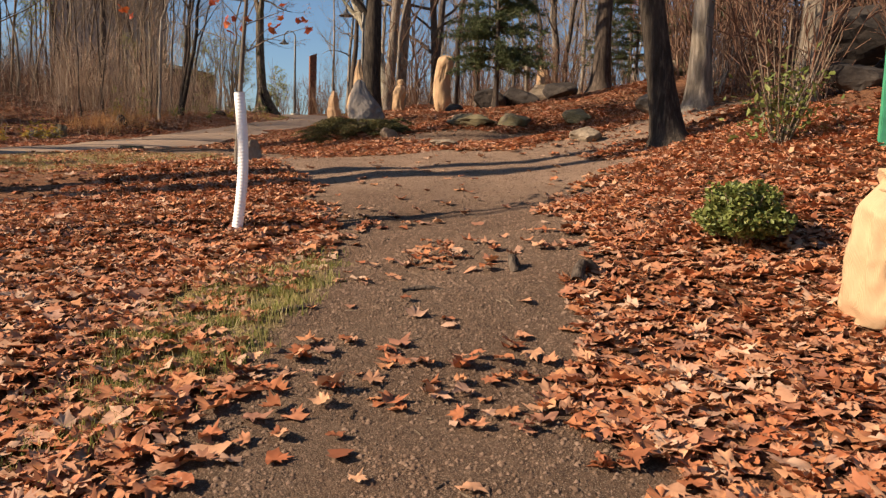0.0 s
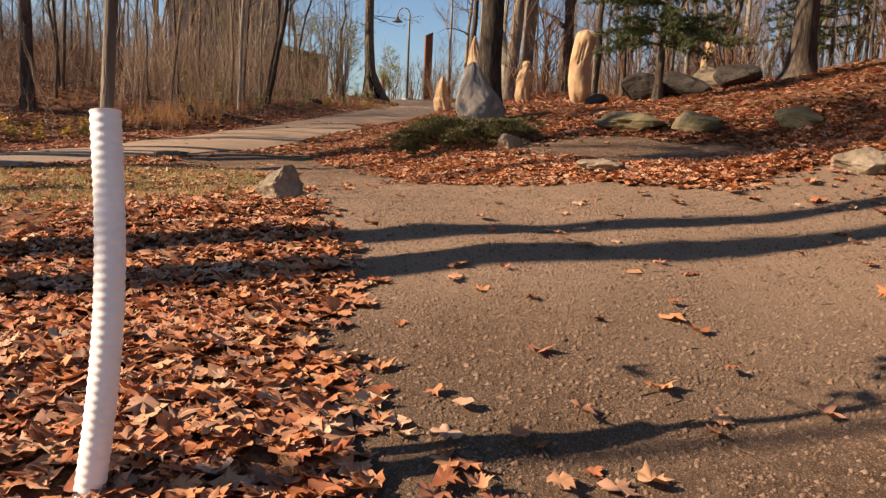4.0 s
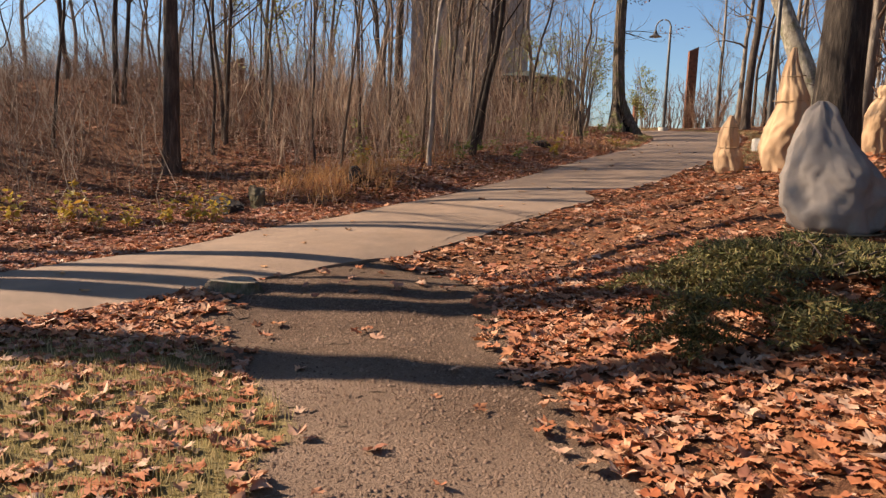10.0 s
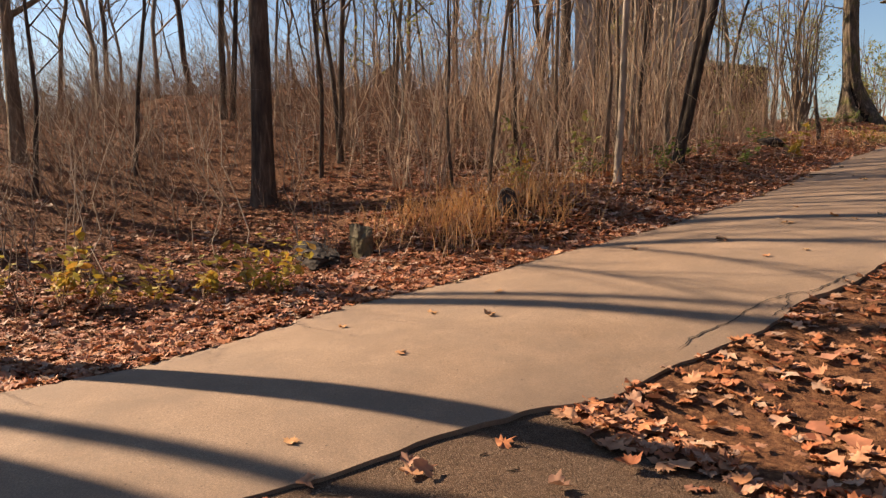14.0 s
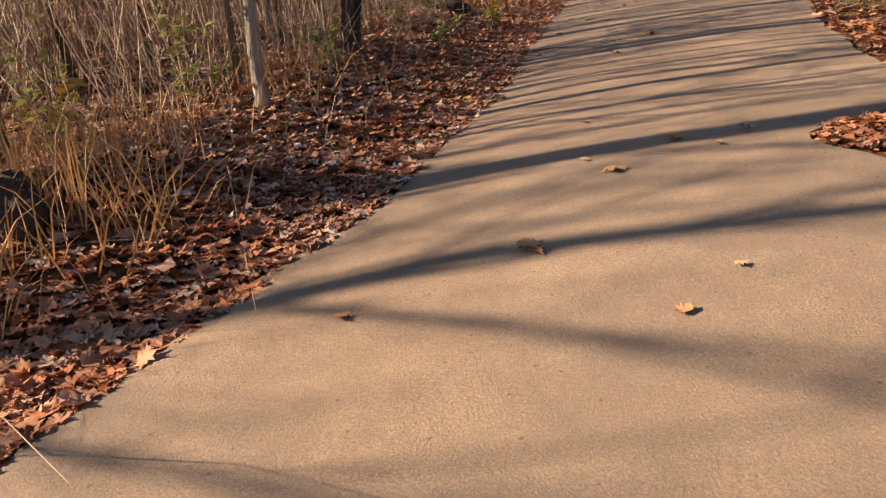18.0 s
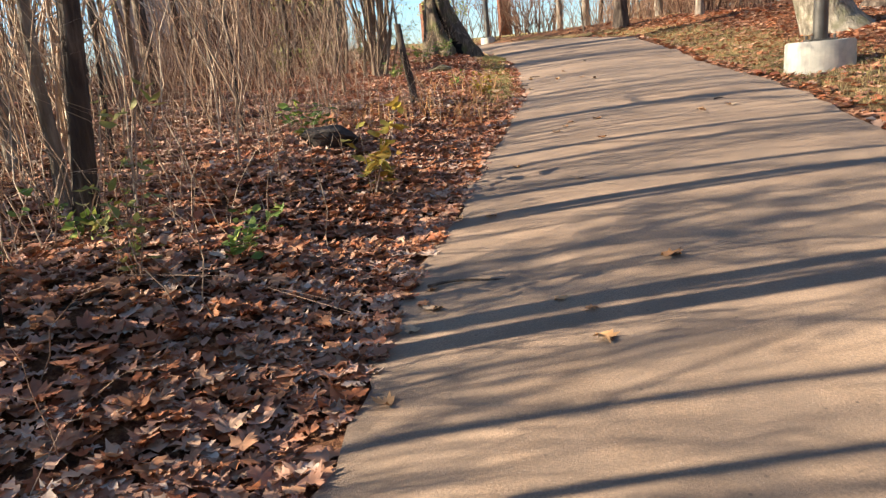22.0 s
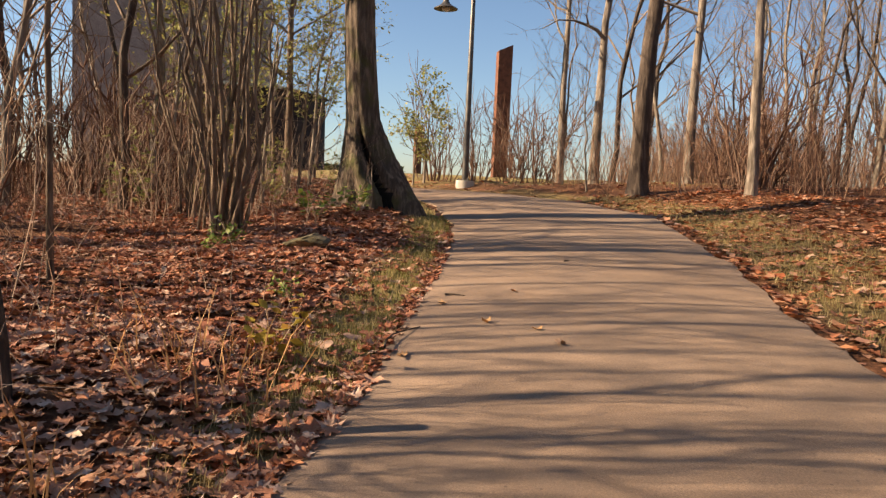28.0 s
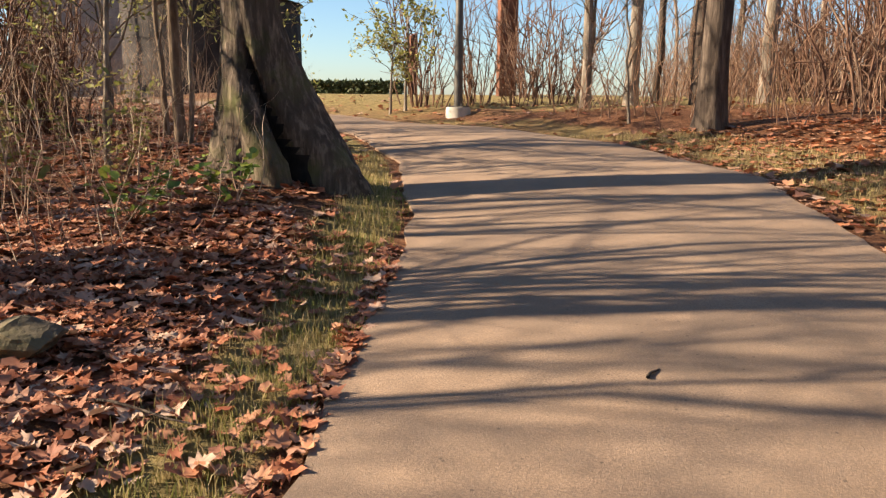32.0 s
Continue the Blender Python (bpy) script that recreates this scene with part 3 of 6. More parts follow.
def lamp_post(x, y, height, label, turn, base_r=0.24, base_h=0.3, seed=1):
    z = at_ground(x, y)
    ob = thing("street_lamp", x, y, z, label, "street lamp", "street lamps", turn=turn)
    bm = bmesh.new()
    bmesh.ops.create_cone(bm, cap_ends=True, segments=48, radius1=base_r * 1.04, radius2=base_r, depth=base_h + 0.3, matrix=Matrix.Translation((0, 0, base_h / 2 - 0.15)))
    bmesh.ops.bevel(bm, geom=[e for e in bm.edges if e.calc_face_angle(0) > 1], offset=0.015, segments=2, affect='EDGES')
    part("footing", bm, M_CONCRETE, ob, "pale cast concrete footing", smooth=False)
    bm = bmesh.new()
    bmesh.ops.create_cube(bm, size=1, matrix=Matrix.Translation((0, 0, base_h + 0.012)) @ Matrix.Diagonal((0.32, 0.32, 0.024, 1)))
    part("base_plate", bm, M_POLE, ob, smooth=False)
    for k in range(4):
        bm = bmesh.new()
        a = radians(45 + 90 * k)
        bmesh.ops.create_cone(bm, cap_ends=True, segments=6, radius1=0.018, radius2=0.018, depth=0.05, matrix=Matrix.Translation((0.18 * math.cos(a), 0.18 * math.sin(a), base_h + 0.045)))
        part("bolt", bm, M_POLE, ob, smooth=False)
    r = 0.38
    n = 17
    rows = [(0, 0, base_h, 0.088), (0, 0, base_h + 0.4, 0.084), (0, 0, height - r, 0.055)]
    for k in range(1, n):
        a = math.pi * k / (n - 1)
        rows.append((-r + r * math.cos(a), 0, height - r + r * math.sin(a), 0.034))
    rows.append((-2 * r, 0, height - r - 0.12, 0.028))
    v, f = tubes([np.array(rows)], 14)
    pole = arr_part("pole", v, f, M_POLE, ob, "dark painted pole bent over at the top", smooth=True)
    # bell shade
    prof = [(0.03, 0.30), (0.06, 0.29), (0.075, 0.2), (0.10, 0.14), (0.16, 0.08), (0.25, 0.03), (0.31, 0.0), (0.315, -0.02), (0.29, -0.01), (0.15, 0.06)]
    a = np.arange(24) / 24 * 2 * math.pi
    zt = height - r - 0.40
    v = np.concatenate([np.stack([-2 * r + p * np.cos(a), p * np.sin(a), np.full(24, zt + q)], -1) for p, q in prof])
    i = np.arange(len(prof) - 1)[:, None] * 24 + np.arange(24)[None]
    j = np.arange(len(prof) - 1)[:, None] * 24 + (np.arange(24)[None] + 1) % 24
    arr_part("shade", v, np.stack([i, j, j + 24, i + 24], -1).reshape(-1, 4), M_POLE, ob, "dark metal bell shade", smooth=True)
    bm = bmesh.new()
    bmesh.ops.create_uvsphere(bm, u_segments=14, v_segments=8, radius=0.11, matrix=Matrix.Translation((-2 * r, 0, zt + 0.02)))
    part("lamp_globe", bm, M_GLASS, ob, "unlit frosted globe")
    return ob


def sprays(centres, ways, lengths, rng, needles=14, width=0.012):
    """Short needled sprays: thin blades set round each twig."""
    n = len(centres)
    t = rng.uniform(0.05, 1.0, (n, needles))
    base = centres[:, None] + ways[:, None] * (lengths[:, None] * t)[..., None]
    out = rng.normal(0, 1, (n, needles, 3)) + ways[:, None] * 0.9
    out /= np.linalg.norm(out, axis=-1, keepdims=True)
    ln = rng.uniform(0.6, 1.2, (n, needles, 1)) * lengths[:, None, None] * 0.33
    side = np.cross(out, rng.normal(0, 1, (n, needles, 3)))
    side /= np.linalg.norm(side, axis=-1, keepdims=True)
    a, b, c = base - side * width, base + side * width, base + out * ln
    v = np.stack([a, b, c], 2).reshape(-1, 3)
    f = np.arange(len(v)).reshape(-1, 3)
    return v, f


def blades(x, y, z, h, w, rng, lean=0.5):
    n = len(x)
    a, b = rng.uniform(0, 6.283, n), rng.uniform(0, 6.283, n)
    l = rng.uniform(0, lean, n)
    p0 = np.stack([x - np.cos(a) * w, y - np.sin(a) * w, z - 0.01], -1)
    p1 = np.stack([x + np.cos(a) * w, y + np.sin(a) * w, z - 0.01], -1)
    mid = np.stack([x + np.cos(b) * l * h * 0.4, y + np.sin(b) * l * h * 0.4, z + h * 0.6], -1)
    dw = np.stack([np.cos(a) * w * 0.7, np.sin(a) * w * 0.7, 0 * w], -1) if np.ndim(w) else np.stack([np.cos(a) * w * 0.7, np.sin(a) * w * 0.7, 0 * a], -1)
    tip = np.stack([x + np.cos(b) * l * h, y + np.sin(b) * l * h, z + h], -1)
    v = np.stack([p0, p1, mid + dw, mid - dw, tip], 1).reshape(-1, 3)
    base = (np.arange(n) * 5)[:, None]
    q = base + np.array([[0, 1, 2, 3]])
    t = base + np.array([[3, 2, 4]])
    return v, [q, t]


def leafless_bush(seed, stems=16, height=2.2, fan=0.35, label="leafless bush of many thin brown stems", material=None, thick=0.011, twigs=5, split=False):
    rng = np.random.default_rng(seed)
    ob = thing("bush", 0, 0, 0, label, "bush", "leafless bushes")
    main, fine = [], []
    for _ in range(stems):
        a, r0 = rng.uniform(0, 6.283), rng.uniform(0.02, 0.22)
        h = height * rng.uniform(0.5, 1.1)
        out = rng.uniform(0.1, 1.0) * fan
        n = 6
        t = np.linspace(0, 1, n)
        p = np.zeros((n, 4))
        p[:, 0] = math.cos(a) * (r0 + out * h * t ** 1.2) + np.cumsum(rng.normal(0, 0.055, n)) * h * 0.5
        p[:, 1] = math.sin(a) * (r0 + out * h * t ** 1.2) + np.cumsum(rng.normal(0, 0.055, n)) * h * 0.5
        p[:, 2] = h * t * (1 - 0.25 * out * t) - 0.08
        p[:, 3] = thick * rng.uniform(0.5, 1.3) * (1 - 0.75 * t)
        main.append(p)
        for _ in range(twigs):
            k = rng.integers(1, n - 1)
            d = p[k + 1, :3] - p[k, :3]
            d = d / np.linalg.norm(d) + rng.normal(0, 0.5, 3)
            d /= np.linalg.norm(d)
            ln = h * rng.uniform(0.12, 0.32)
            q = np.zeros((3, 4))
            q[:, :3] = p[k, :3] + d[None] * (ln * np.array([0, 0.5, 1.0]))[:, None] + rng.normal(0, 0.02, (3, 3)) * np.array([[0], [1], [1]])
            q[:, 3] = np.array([0.005, 0.004, 0.002])
            fine.append(q)
    if split:
        for p in main:
            v, f = tubes([p], 7)
            arr_part("stem", v, f, material or M_STEM, ob, smooth=True)
    else:
        v, f = tubes(main, 4)
        tagged(arr_part("branchwork", v, f, material or M_STEM, ob), kind="stuff")
    v, f = tubes(fine, 3)
    tagged(arr_part("spray", v, f, material or M_STEM, ob), kind="stuff")
    return ob


def plant_all(kinds, spots, rng, low=0.7, high=1.25):
    """Copies of the kinds at the spots; the kinds themselves take the first ones."""
    for k, (x, y) in enumerate(spots):
        m = pose(x, y, at_ground(x, y), 0, 0, rng.uniform(0, 360)) @ Matrix.Scale(rng.uniform(low, high), 4)
        if k < len(kinds):
            kinds[k].matrix_world = m
        else:
            copy_thing(kinds[k % len(kinds)], m)


def strands(P, R):
    """Three-sided tapered strands: P is places (n, k, 3), R radii (n, k)."""
    n, k = R.shape
    ang = np.arange(3) / 3 * 2 * math.pi
    ring = np.stack([np.cos(ang), np.sin(ang), 0.4 * np.sin(ang)], -1)
    v = P[:, :, None] + R[:, :, None, None] * ring[None, None]
    i = (np.arange(k - 1)[:, None] * 3 + np.arange(3)[None]).ravel()
    j = (np.arange(k - 1)[:, None] * 3 + (np.arange(3)[None] + 1) % 3).ravel()
    q = np.stack([i, j, j + 3, i + 3], -1)[None] + (np.arange(n) * k * 3)[:, None, None]
    return v.reshape(-1, 3), q.reshape(-1, 4)


def branching_stems(x, y, z, h, r, rng, lean=0.3, arch=0.25, twigs=3, knees=5, bend=0.05):
    """Dry stems that wander, arch over and carry side twigs."""
    n = len(x)
    t = np.linspace(0, 1, knees)[None]
    turn, l = rng.uniform(0, 6.283, (n, 1)), np.abs(rng.normal(0, lean, (n, 1)))
    droop = np.abs(rng.normal(0, arch, (n, 1)))
    out = l * t + droop * t ** 3
    wob = np.cumsum(rng.normal(0, bend, (n, knees, 2)), 1)
    wob -= wob[:, :1]
    H = h[:, None]
    P = np.stack([x[:, None] + H * (np.cos(turn) * out + wob[..., 0]), y[:, None] + H * (np.sin(turn) * out + wob[..., 1]), z[:, None] - 0.04 + H * (t - 0.55 * droop * t ** 4)], -1)
    R = r[:, None] * (1 - 0.75 * t)
    parts = [strands(P, R)]
    for _ in range(twigs):
        k = rng.integers(1, knees - 1, n)
        a = np.arange(n)
        base = P[a, k] + (P[a, k + 1] - P[a, k]) * rng.uniform(0, 1, (n, 1))
        d = P[a, k + 1] - P[a, k]
        d = d / np.linalg.norm(d, axis=1, keepdims=True) + rng.normal(0, 0.55, (n, 3))
        d /= np.linalg.norm(d, axis=1, keepdims=True)
        ln = (h * rng.uniform(0.12, 0.34, n))[:, None]
        mid = base + d * ln * 0.5 + rng.normal(0, 0.015, (n, 3))
        tip = base + d * ln + rng.normal(0, 0.05, (n, 3)) * ln
        tr = (r * 0.45)[:, None] * np.array([[1.0, 0.75, 0.4]])
        parts.append(strands(np.stack([base, mid, tip], 1), tr))
    return join_arrays(parts)


def leafy_sapling(seed, height, label, leaf, leaves=260, size=(0.03, 0.055), bark_mat=None):
    """A slim young tree that keeps part of its leaves."""
    rng = np.random.default_rng(seed)
    ob = thing("young_tree", 0, 0, 0, label, "young tree", "leafy saplings")
    trunk, limbs, twigs = grow(rng, (0, 0, 0), height, 0.022 + 0.006 * height, lean=(rng.normal(0, 0.05), rng.normal(0, 0.05)), fork=0.18, limbs=13, twigs=4, flare=0.3, spread=0.45, up=0.9, wobble=0.1)
    v, f = tubes([trunk], 7)
    arr_part("trunk", v, f, bark_mat or M_BARK_GREY, ob, smooth=True)
    v, f = tubes(limbs + twigs, 3)
    arr_part("crown", v, f, M_TWIG, ob, "fine twigs")
    tips = np.concatenate([w[1:, :3] for w in twigs])
    p = tips[rng.integers(0, len(tips), leaves)] + rng.normal(0, 0.07, (leaves, 3))
    v, f = leaf_field(p[:, 0], p[:, 1], p[:, 2], rng.uniform(size[0], size[1], leaves), rng, [(0, -1), (0.4, -0.3), (0.35, 0.4), (0, 1), (-0.35, 0.4), (-0.4, -0.3)], 1.0)
    arr_part("foliage", v, f, leaf, ob, "sparse remaining leaves")
    return ob


# ---- ground ----
def gravel(x, y):
    """Where the trail is of paler packed gravel."""
    return ease(6.2, 8.2, y + 0.3 * waves(x, y, 1.9, 2.0)) * (1 - ease(11.6, 13.0, y + 0.3 * waves(x, y, 1.3, 1.0)))


def zone_mesh(name, xs, ys, material, drop=0.0, hole=None):
    X, Y = np.meshgrid(xs, ys)
    Z = ground(X, Y) + drop
    v = np.stack([X, Y, Z], -1).reshape(-1, 3)
    nx, ny = len(xs), len(ys)
    i = (np.arange(ny - 1)[:, None] * nx + np.arange(nx - 1)[None]).ravel()
    q = np.stack([i, i + 1, i + nx + 1, i + nx], -1)
    me = mesh_from(name, v, q, material, True)
    for key, fn in (("trail", trail), ("lawn", lawn), ("gravel", gravel)):
        at = me.attributes.new(key, 'FLOAT', 'POINT')
        at.data.foreach_set("value", fn(X, Y).ravel().astype(np.float32))
    return me


def ground_material():
    m, t, b = mat("forest_ground", 0.95, 0.15)
    fine, mid, big = tex(t, 60.0, 5, 0.7), tex(t, 9.0, 5), tex(t, 0.8, 4)
    grit = node(t, "ShaderNodeTexVoronoi", Scale=120.0)
    t.links.new(t.nodes.new("ShaderNodeTexCoord").outputs["Object"], grit.inputs["Vector"])
    litter = ramp(t, tex(t, 22.0, 6, 0.7), (0.32, (0.045, 0.02, 0.012)), (0.5, (0.16, 0.072, 0.036)), (0.66, (0.31, 0.155, 0.075)))
    dirt = ramp(t, tex(t, 16.0, 8, 0.75), (0.3, (0.055, 0.032, 0.02)), (0.5, (0.14, 0.083, 0.051)), (0.7, (0.25, 0.16, 0.102)))
    dirt = mix(t, ramp(t, big, (0.4, grey(0.0)), (0.65, grey(0.6))), dirt, (0.19, 0.128, 0.084))
    dirt = mix(t, ramp(t, fine, (0.35, grey(0.0)), (0.7, grey(0.75))), dirt, (0.055, 0.036, 0.024))
    dirt = mix(t, ramp(t, grit.outputs["Distance"], (0.15, grey(0.55)), (0.4, grey(0.0))), dirt, (0.36, 0.28, 0.20))
    pale = t.nodes.new("ShaderNodeAttribute")
    pale.attribute_name = "gravel"
    dirt = mix(t, pale.outputs["Fac"], dirt, mix(t, 0.55, dirt, (0.37, 0.255, 0.175)))
    turf = ramp(t, mid, (0.3, (0.14, 0.115, 0.045)), (0.6, (0.32, 0.25, 0.1)), (0.75, (0.46, 0.35, 0.17)))
    a = t.nodes.new("ShaderNodeAttribute")
    a.attribute_name = "trail"
    g = t.nodes.new("ShaderNodeAttribute")
    g.attribute_name = "lawn"
    edge = mix(t, 0.35, a.outputs["Fac"], mid)
    col = mix(t, ramp(t, edge, (0.28, grey(0.0)), (0.5, grey(1.0))), litter, dirt)
    col = mix(t, ramp(t, mix(t, 0.4, g.outputs["Fac"], fine), (0.35, grey(0.0)), (0.6, grey(0.9))), col, turf)
    t.links.new(col, b.inputs["Base Color"])
    bp = bump(t, b, fine, 1.0, 0.03)
    bp2 = node(t, "ShaderNodeBump", Strength=0.5, Distance=0.008)
    t.links.new(grit.outputs["Distance"], bp2.inputs["Height"])
    t.links.new(bp2.outputs[0], bp.inputs["Normal"])
    return m


M_GROUND = ground_material()
near_x = np.concatenate([np.linspace(-900, -60, 15)[:-1], np.linspace(-60, -18, 43)[:-1], np.arange(-18, 9, 0.12), np.linspace(9, 45, 46)[1:], np.linspace(45, 900, 14)[1:]])
near_y = np.concatenate([np.linspace(-700, -30, 12)[:-1], np.linspace(-30, -5, 26)[:-1], np.arange(-5, 50, 0.14), np.linspace(50, 90, 33)[1:], np.linspace(90, 1200, 16)[1:]])
land = tagged(new("ground", zone_mesh("ground", near_x, near_y, M_GROUND)), "brown woodland ground with leaf litter, bare dirt and turf", "ground", kind="structure")


# ---- the asphalt path ----
def asphalt():
    m, t, b = mat("old_asphalt", 0.85, 0.3)
    fine, mid, big = tex(t, 105.0, 5, 0.75), tex(t, 3.5, 6), tex(t, 0.5, 4)
    col = ramp(t, mid, (0.3, (0.25, 0.166, 0.104)), (0.7, (0.36, 0.246, 0.16)))
    col = mix(t, ramp(t, big, (0.4, grey(0.0)), (0.65, grey(0.5))), col, (0.39, 0.277, 0.185))
    col = mix(t, ramp(t, fine, (0.40, grey(0.0)), (0.62, grey(0.5))), col, (0.09, 0.068, 0.052))
    chips = node(t, "ShaderNodeTexVoronoi", Scale=45.0)
    t.links.new(t.nodes.new("ShaderNodeTexCoord").outputs["Object"], chips.inputs["Vector"])
    col = mix(t, ramp(t, chips.outputs["Distance"], (0.06, grey(0.4)), (0.2, grey(0.0))), col, (0.47, 0.38, 0.29))
    pits = node(t, "ShaderNodeTexVoronoi", Scale=75.0)
    t.links.new(t.nodes.new("ShaderNodeTexCoord").outputs["Object"], pits.inputs["Vector"])
    worn = ramp(t, tex(t, 7.0, 5), (0.38, grey(0.25)), (0.62, grey(1.0)))
    col = mix(t, mix(t, 1.0, worn, ramp(t, pits.outputs["Distance"], (0.12, grey(0.38)), (0.3, grey(0.0))), 'MULTIPLY'), col, (0.075, 0.058, 0.045))
    stain = tex(t, 1.4, 7, 0.7)
    col = mix(t, ramp(t, stain, (0.42, grey(0.0)), (0.6, grey(0.55))), col, (0.19, 0.138, 0.098))
    speck = node(t, "ShaderNodeTexVoronoi", Scale=11.0)
    t.links.new(t.nodes.new("ShaderNodeTexCoord").outputs["Object"], speck.inputs["Vector"])
    col = mix(t, ramp(t, speck.outputs["Distance"], (0.05, grey(0.6)), (0.09, grey(0.0))), col, (0.07, 0.052, 0.04))
    grain = tex(t, 48.0, 3, 0.8)
    col = mix(t, ramp(t, grain, (0.35, grey(0.22)), (0.5, grey(0.0))), col, (0.14, 0.105, 0.08))
    t.links.new(col, b.inputs["Base Color"])
    bp = bump(t, b, fine, 0.65, 0.007)
    bp2 = node(t, "ShaderNodeBump", Strength=0.3, Distance=0.02)
    t.links.new(mid, bp2.inputs["Height"])
    t.links.new(bp2.outputs[0], bp.inputs["Normal"])
    return m


M_ASPHALT = asphalt()
M_CRACK = plain("crack_dirt", (0.045, 0.036, 0.028), 0.95)


def road_mesh():
    ys = np.concatenate([np.arange(-55.0, 5.0, 1.0), np.arange(5.0, 62.0, 0.12)])
    us = np.linspace(0, 1, 26)
    l, r = left_edge(ys), right_edge(ys)
    rag_l = 0.05 * waves(ys, ys * 0.3, 0.8, 1.0) + 0.035 * waves(ys, ys, 0.31, 2.0)
    rag_r = 0.07 * waves(ys, ys * 0.3, 1.3, 5.0) + 0.04 * waves(ys, ys, 0.37, 3.0)
    X = l[:, None] + rag_l[:, None] + (r - l + rag_r - rag_l)[:, None] * us[None]
    Y = np.repeat(ys[:, None], len(us), 1) + 0.0 * X
    notch_in = np.exp(-((Y - NOTCH[1]) / 0.42) ** 2) * NOTCH[2]
    X = np.where(us[None] > 0.5, X - notch_in * (us[None] - 0.5) * 2, X)
    crown = 0.035 * (1 - (2 * us[None] - 1) ** 2)
    Z = ground(X, Y) + 0.022 + crown + 0.008 * waves(X, Y, 2.2, 1.0)
    top = np.stack([X, Y, Z], -1)
    low = top.copy()
    low[..., 2] -= 0.12
    rows, cols = len(ys), len(us)
    v = np.concatenate([top.reshape(-1, 3), low[:, 0], low[:, -1], top[:, 0], top[:, -1]])
    i = (np.arange(rows - 1)[:, None] * cols + np.arange(cols - 1)[None]).ravel()
    q = [np.stack([i, i + 1, i + cols + 1, i + cols], -1)]
    k = np.arange(rows - 1)
    b0, b1 = rows * cols, rows * cols + rows
    t0, t1 = b1 + rows, b1 + 2 * rows
    q.append(np.stack([t0 + k, t0 + k + 1, b0 + k + 1, b0 + k], -1))
    q.append(np.stack([t1 + k, b1 + k, b1 + k + 1, t1 + k + 1], -1))
    return mesh_from("road", v, np.concatenate(q), M_ASPHALT, True)


road = tagged(new("road", road_mesh()), "worn brown-grey asphalt footpath with ragged edges", "path", kind="structure")


def road_z(x, y):
    u = (x - left_edge(y)) / (right_edge(y) - left_edge(y))
    return float(ground(x, y) + 0.024 + 0.035 * max(0.0, 1 - (2 * float(u) - 1) ** 2) + 0.008 * waves(x, y, 2.2, 1.0))


# ---- trees one can tell apart ----
bare_tree(3.65, 10.0, 10.0, 0.2, "dark leafless maple leaning over the slope", M_BARK_BLACK, 11, lean=(-0.19, 0.02), wobble=0.02, fork=0.5, limbs=9, twigs=6)
bare_tree(4.35, 12.5, 11.0, 0.19, "pale grey leafless maple beside the leaf-covered slope", M_BARK_GREY, 12, lean=(-0.02, 0.02), fork=0.45, limbs=9, twigs=6)
bare_tree(-3.1, 18.25, 11.0, 0.25, "large dark leafless maple forking into heavy limbs", M_BARK_BLACK, 13, lean=(0.0, 0.01), fork=0.24, limbs=14, twigs=6, flare=1.1, spread=0.6)
bare_tree(-14.25, 17.1, 11.0, 0.155, "slim dark leafless tree among the brush", M_BARK_DARK, 14, wobble=0.012, fork=0.45, limbs=8, twigs=5, flare=0.6)
bare_tree(-11.75, 12.5, 12.0, 0.17, "dark leafless tree standing at the wood's edge", M_BARK_DARK, 15, fork=0.5, limbs=9, twigs=6, flare=0.7)
bare_tree(-11.3, 42.0, 11.0, 0.19, "dark leafless tree at the far bend of the path", M_BARK_DARK, 16, fork=0.4, limbs=9, twigs=5, flare=0.6)
bare_tree(-6.75, 35.3, 9.5, 0.42, "thick pale-barked tree leaning over the lawn", M_BARK_PALE, 17, lean=(-0.36, -0.02), fork=0.4, limbs=8, twigs=5, flare=0.9)
bare_tree(-5.55, 38.0, 10.0, 0.26, "dark trunk beside the leaning pale tree", M_BARK_DARK, 18, lean=(0.05, 0.02), fork=0.4, limbs=8, twigs=5)

LEFT_WOODS = [(-10.6, 20.4, 8.5, 0.05, M_BIRCH), (-11.2, 20.9, 7.5, 0.03, M_TWIG), (-10.9, 22.2, 8, 0.075, M_BARK_BLACK), (-11.05, 22.35, 8.5, 0.055, M_BARK_DARK), (-12.3, 23.9, 9, 0.045, M_BARK_GREY), (-11.9, 19.3, 7, 0.03, M_TWIG), (-12.7, 20.6, 7.5, 0.035, M_BARK_DARK)]
for k, (x, y, h, r, m) in enumerate(LEFT_WOODS):
    bare_tree(x, y, h, r, "slender pale-barked sapling in the thicket" if m is M_BIRCH else "slender dark leafless sapling in the thicket", m, 30 + k, group="thicket saplings", sides=7, lean=(0.11, 0.07) if k in (2, 3) else (0.04 * (k % 3) - 0.03, 0.02), fork=0.3, limbs=9, twigs=4, flare=0.4, spread=0.3, up=1.2, wobble=0.1)


for k in range(17):
    y = 20.5 + 0.55 * k
    x = float(left_edge(y)) - 3.0 - (k * 3.7) % 7.5
    bare_tree(x, y - 1.6, 6.5 + (k * 1.3) % 2.5, 0.024 + 0.007 * (k % 4), "slim grey-brown leafless sapling in the thicket", M_TWIG if k % 4 else M_BARK_DARK, 400 + k, group="thicket saplings", sides=6, lean=(0.05 * (k % 3) - 0.04, 0.03 * (k % 2)), fork=0.25, limbs=9, twigs=3, flare=0.3, spread=0.3, up=1.2, wobble=0.12, far=True)

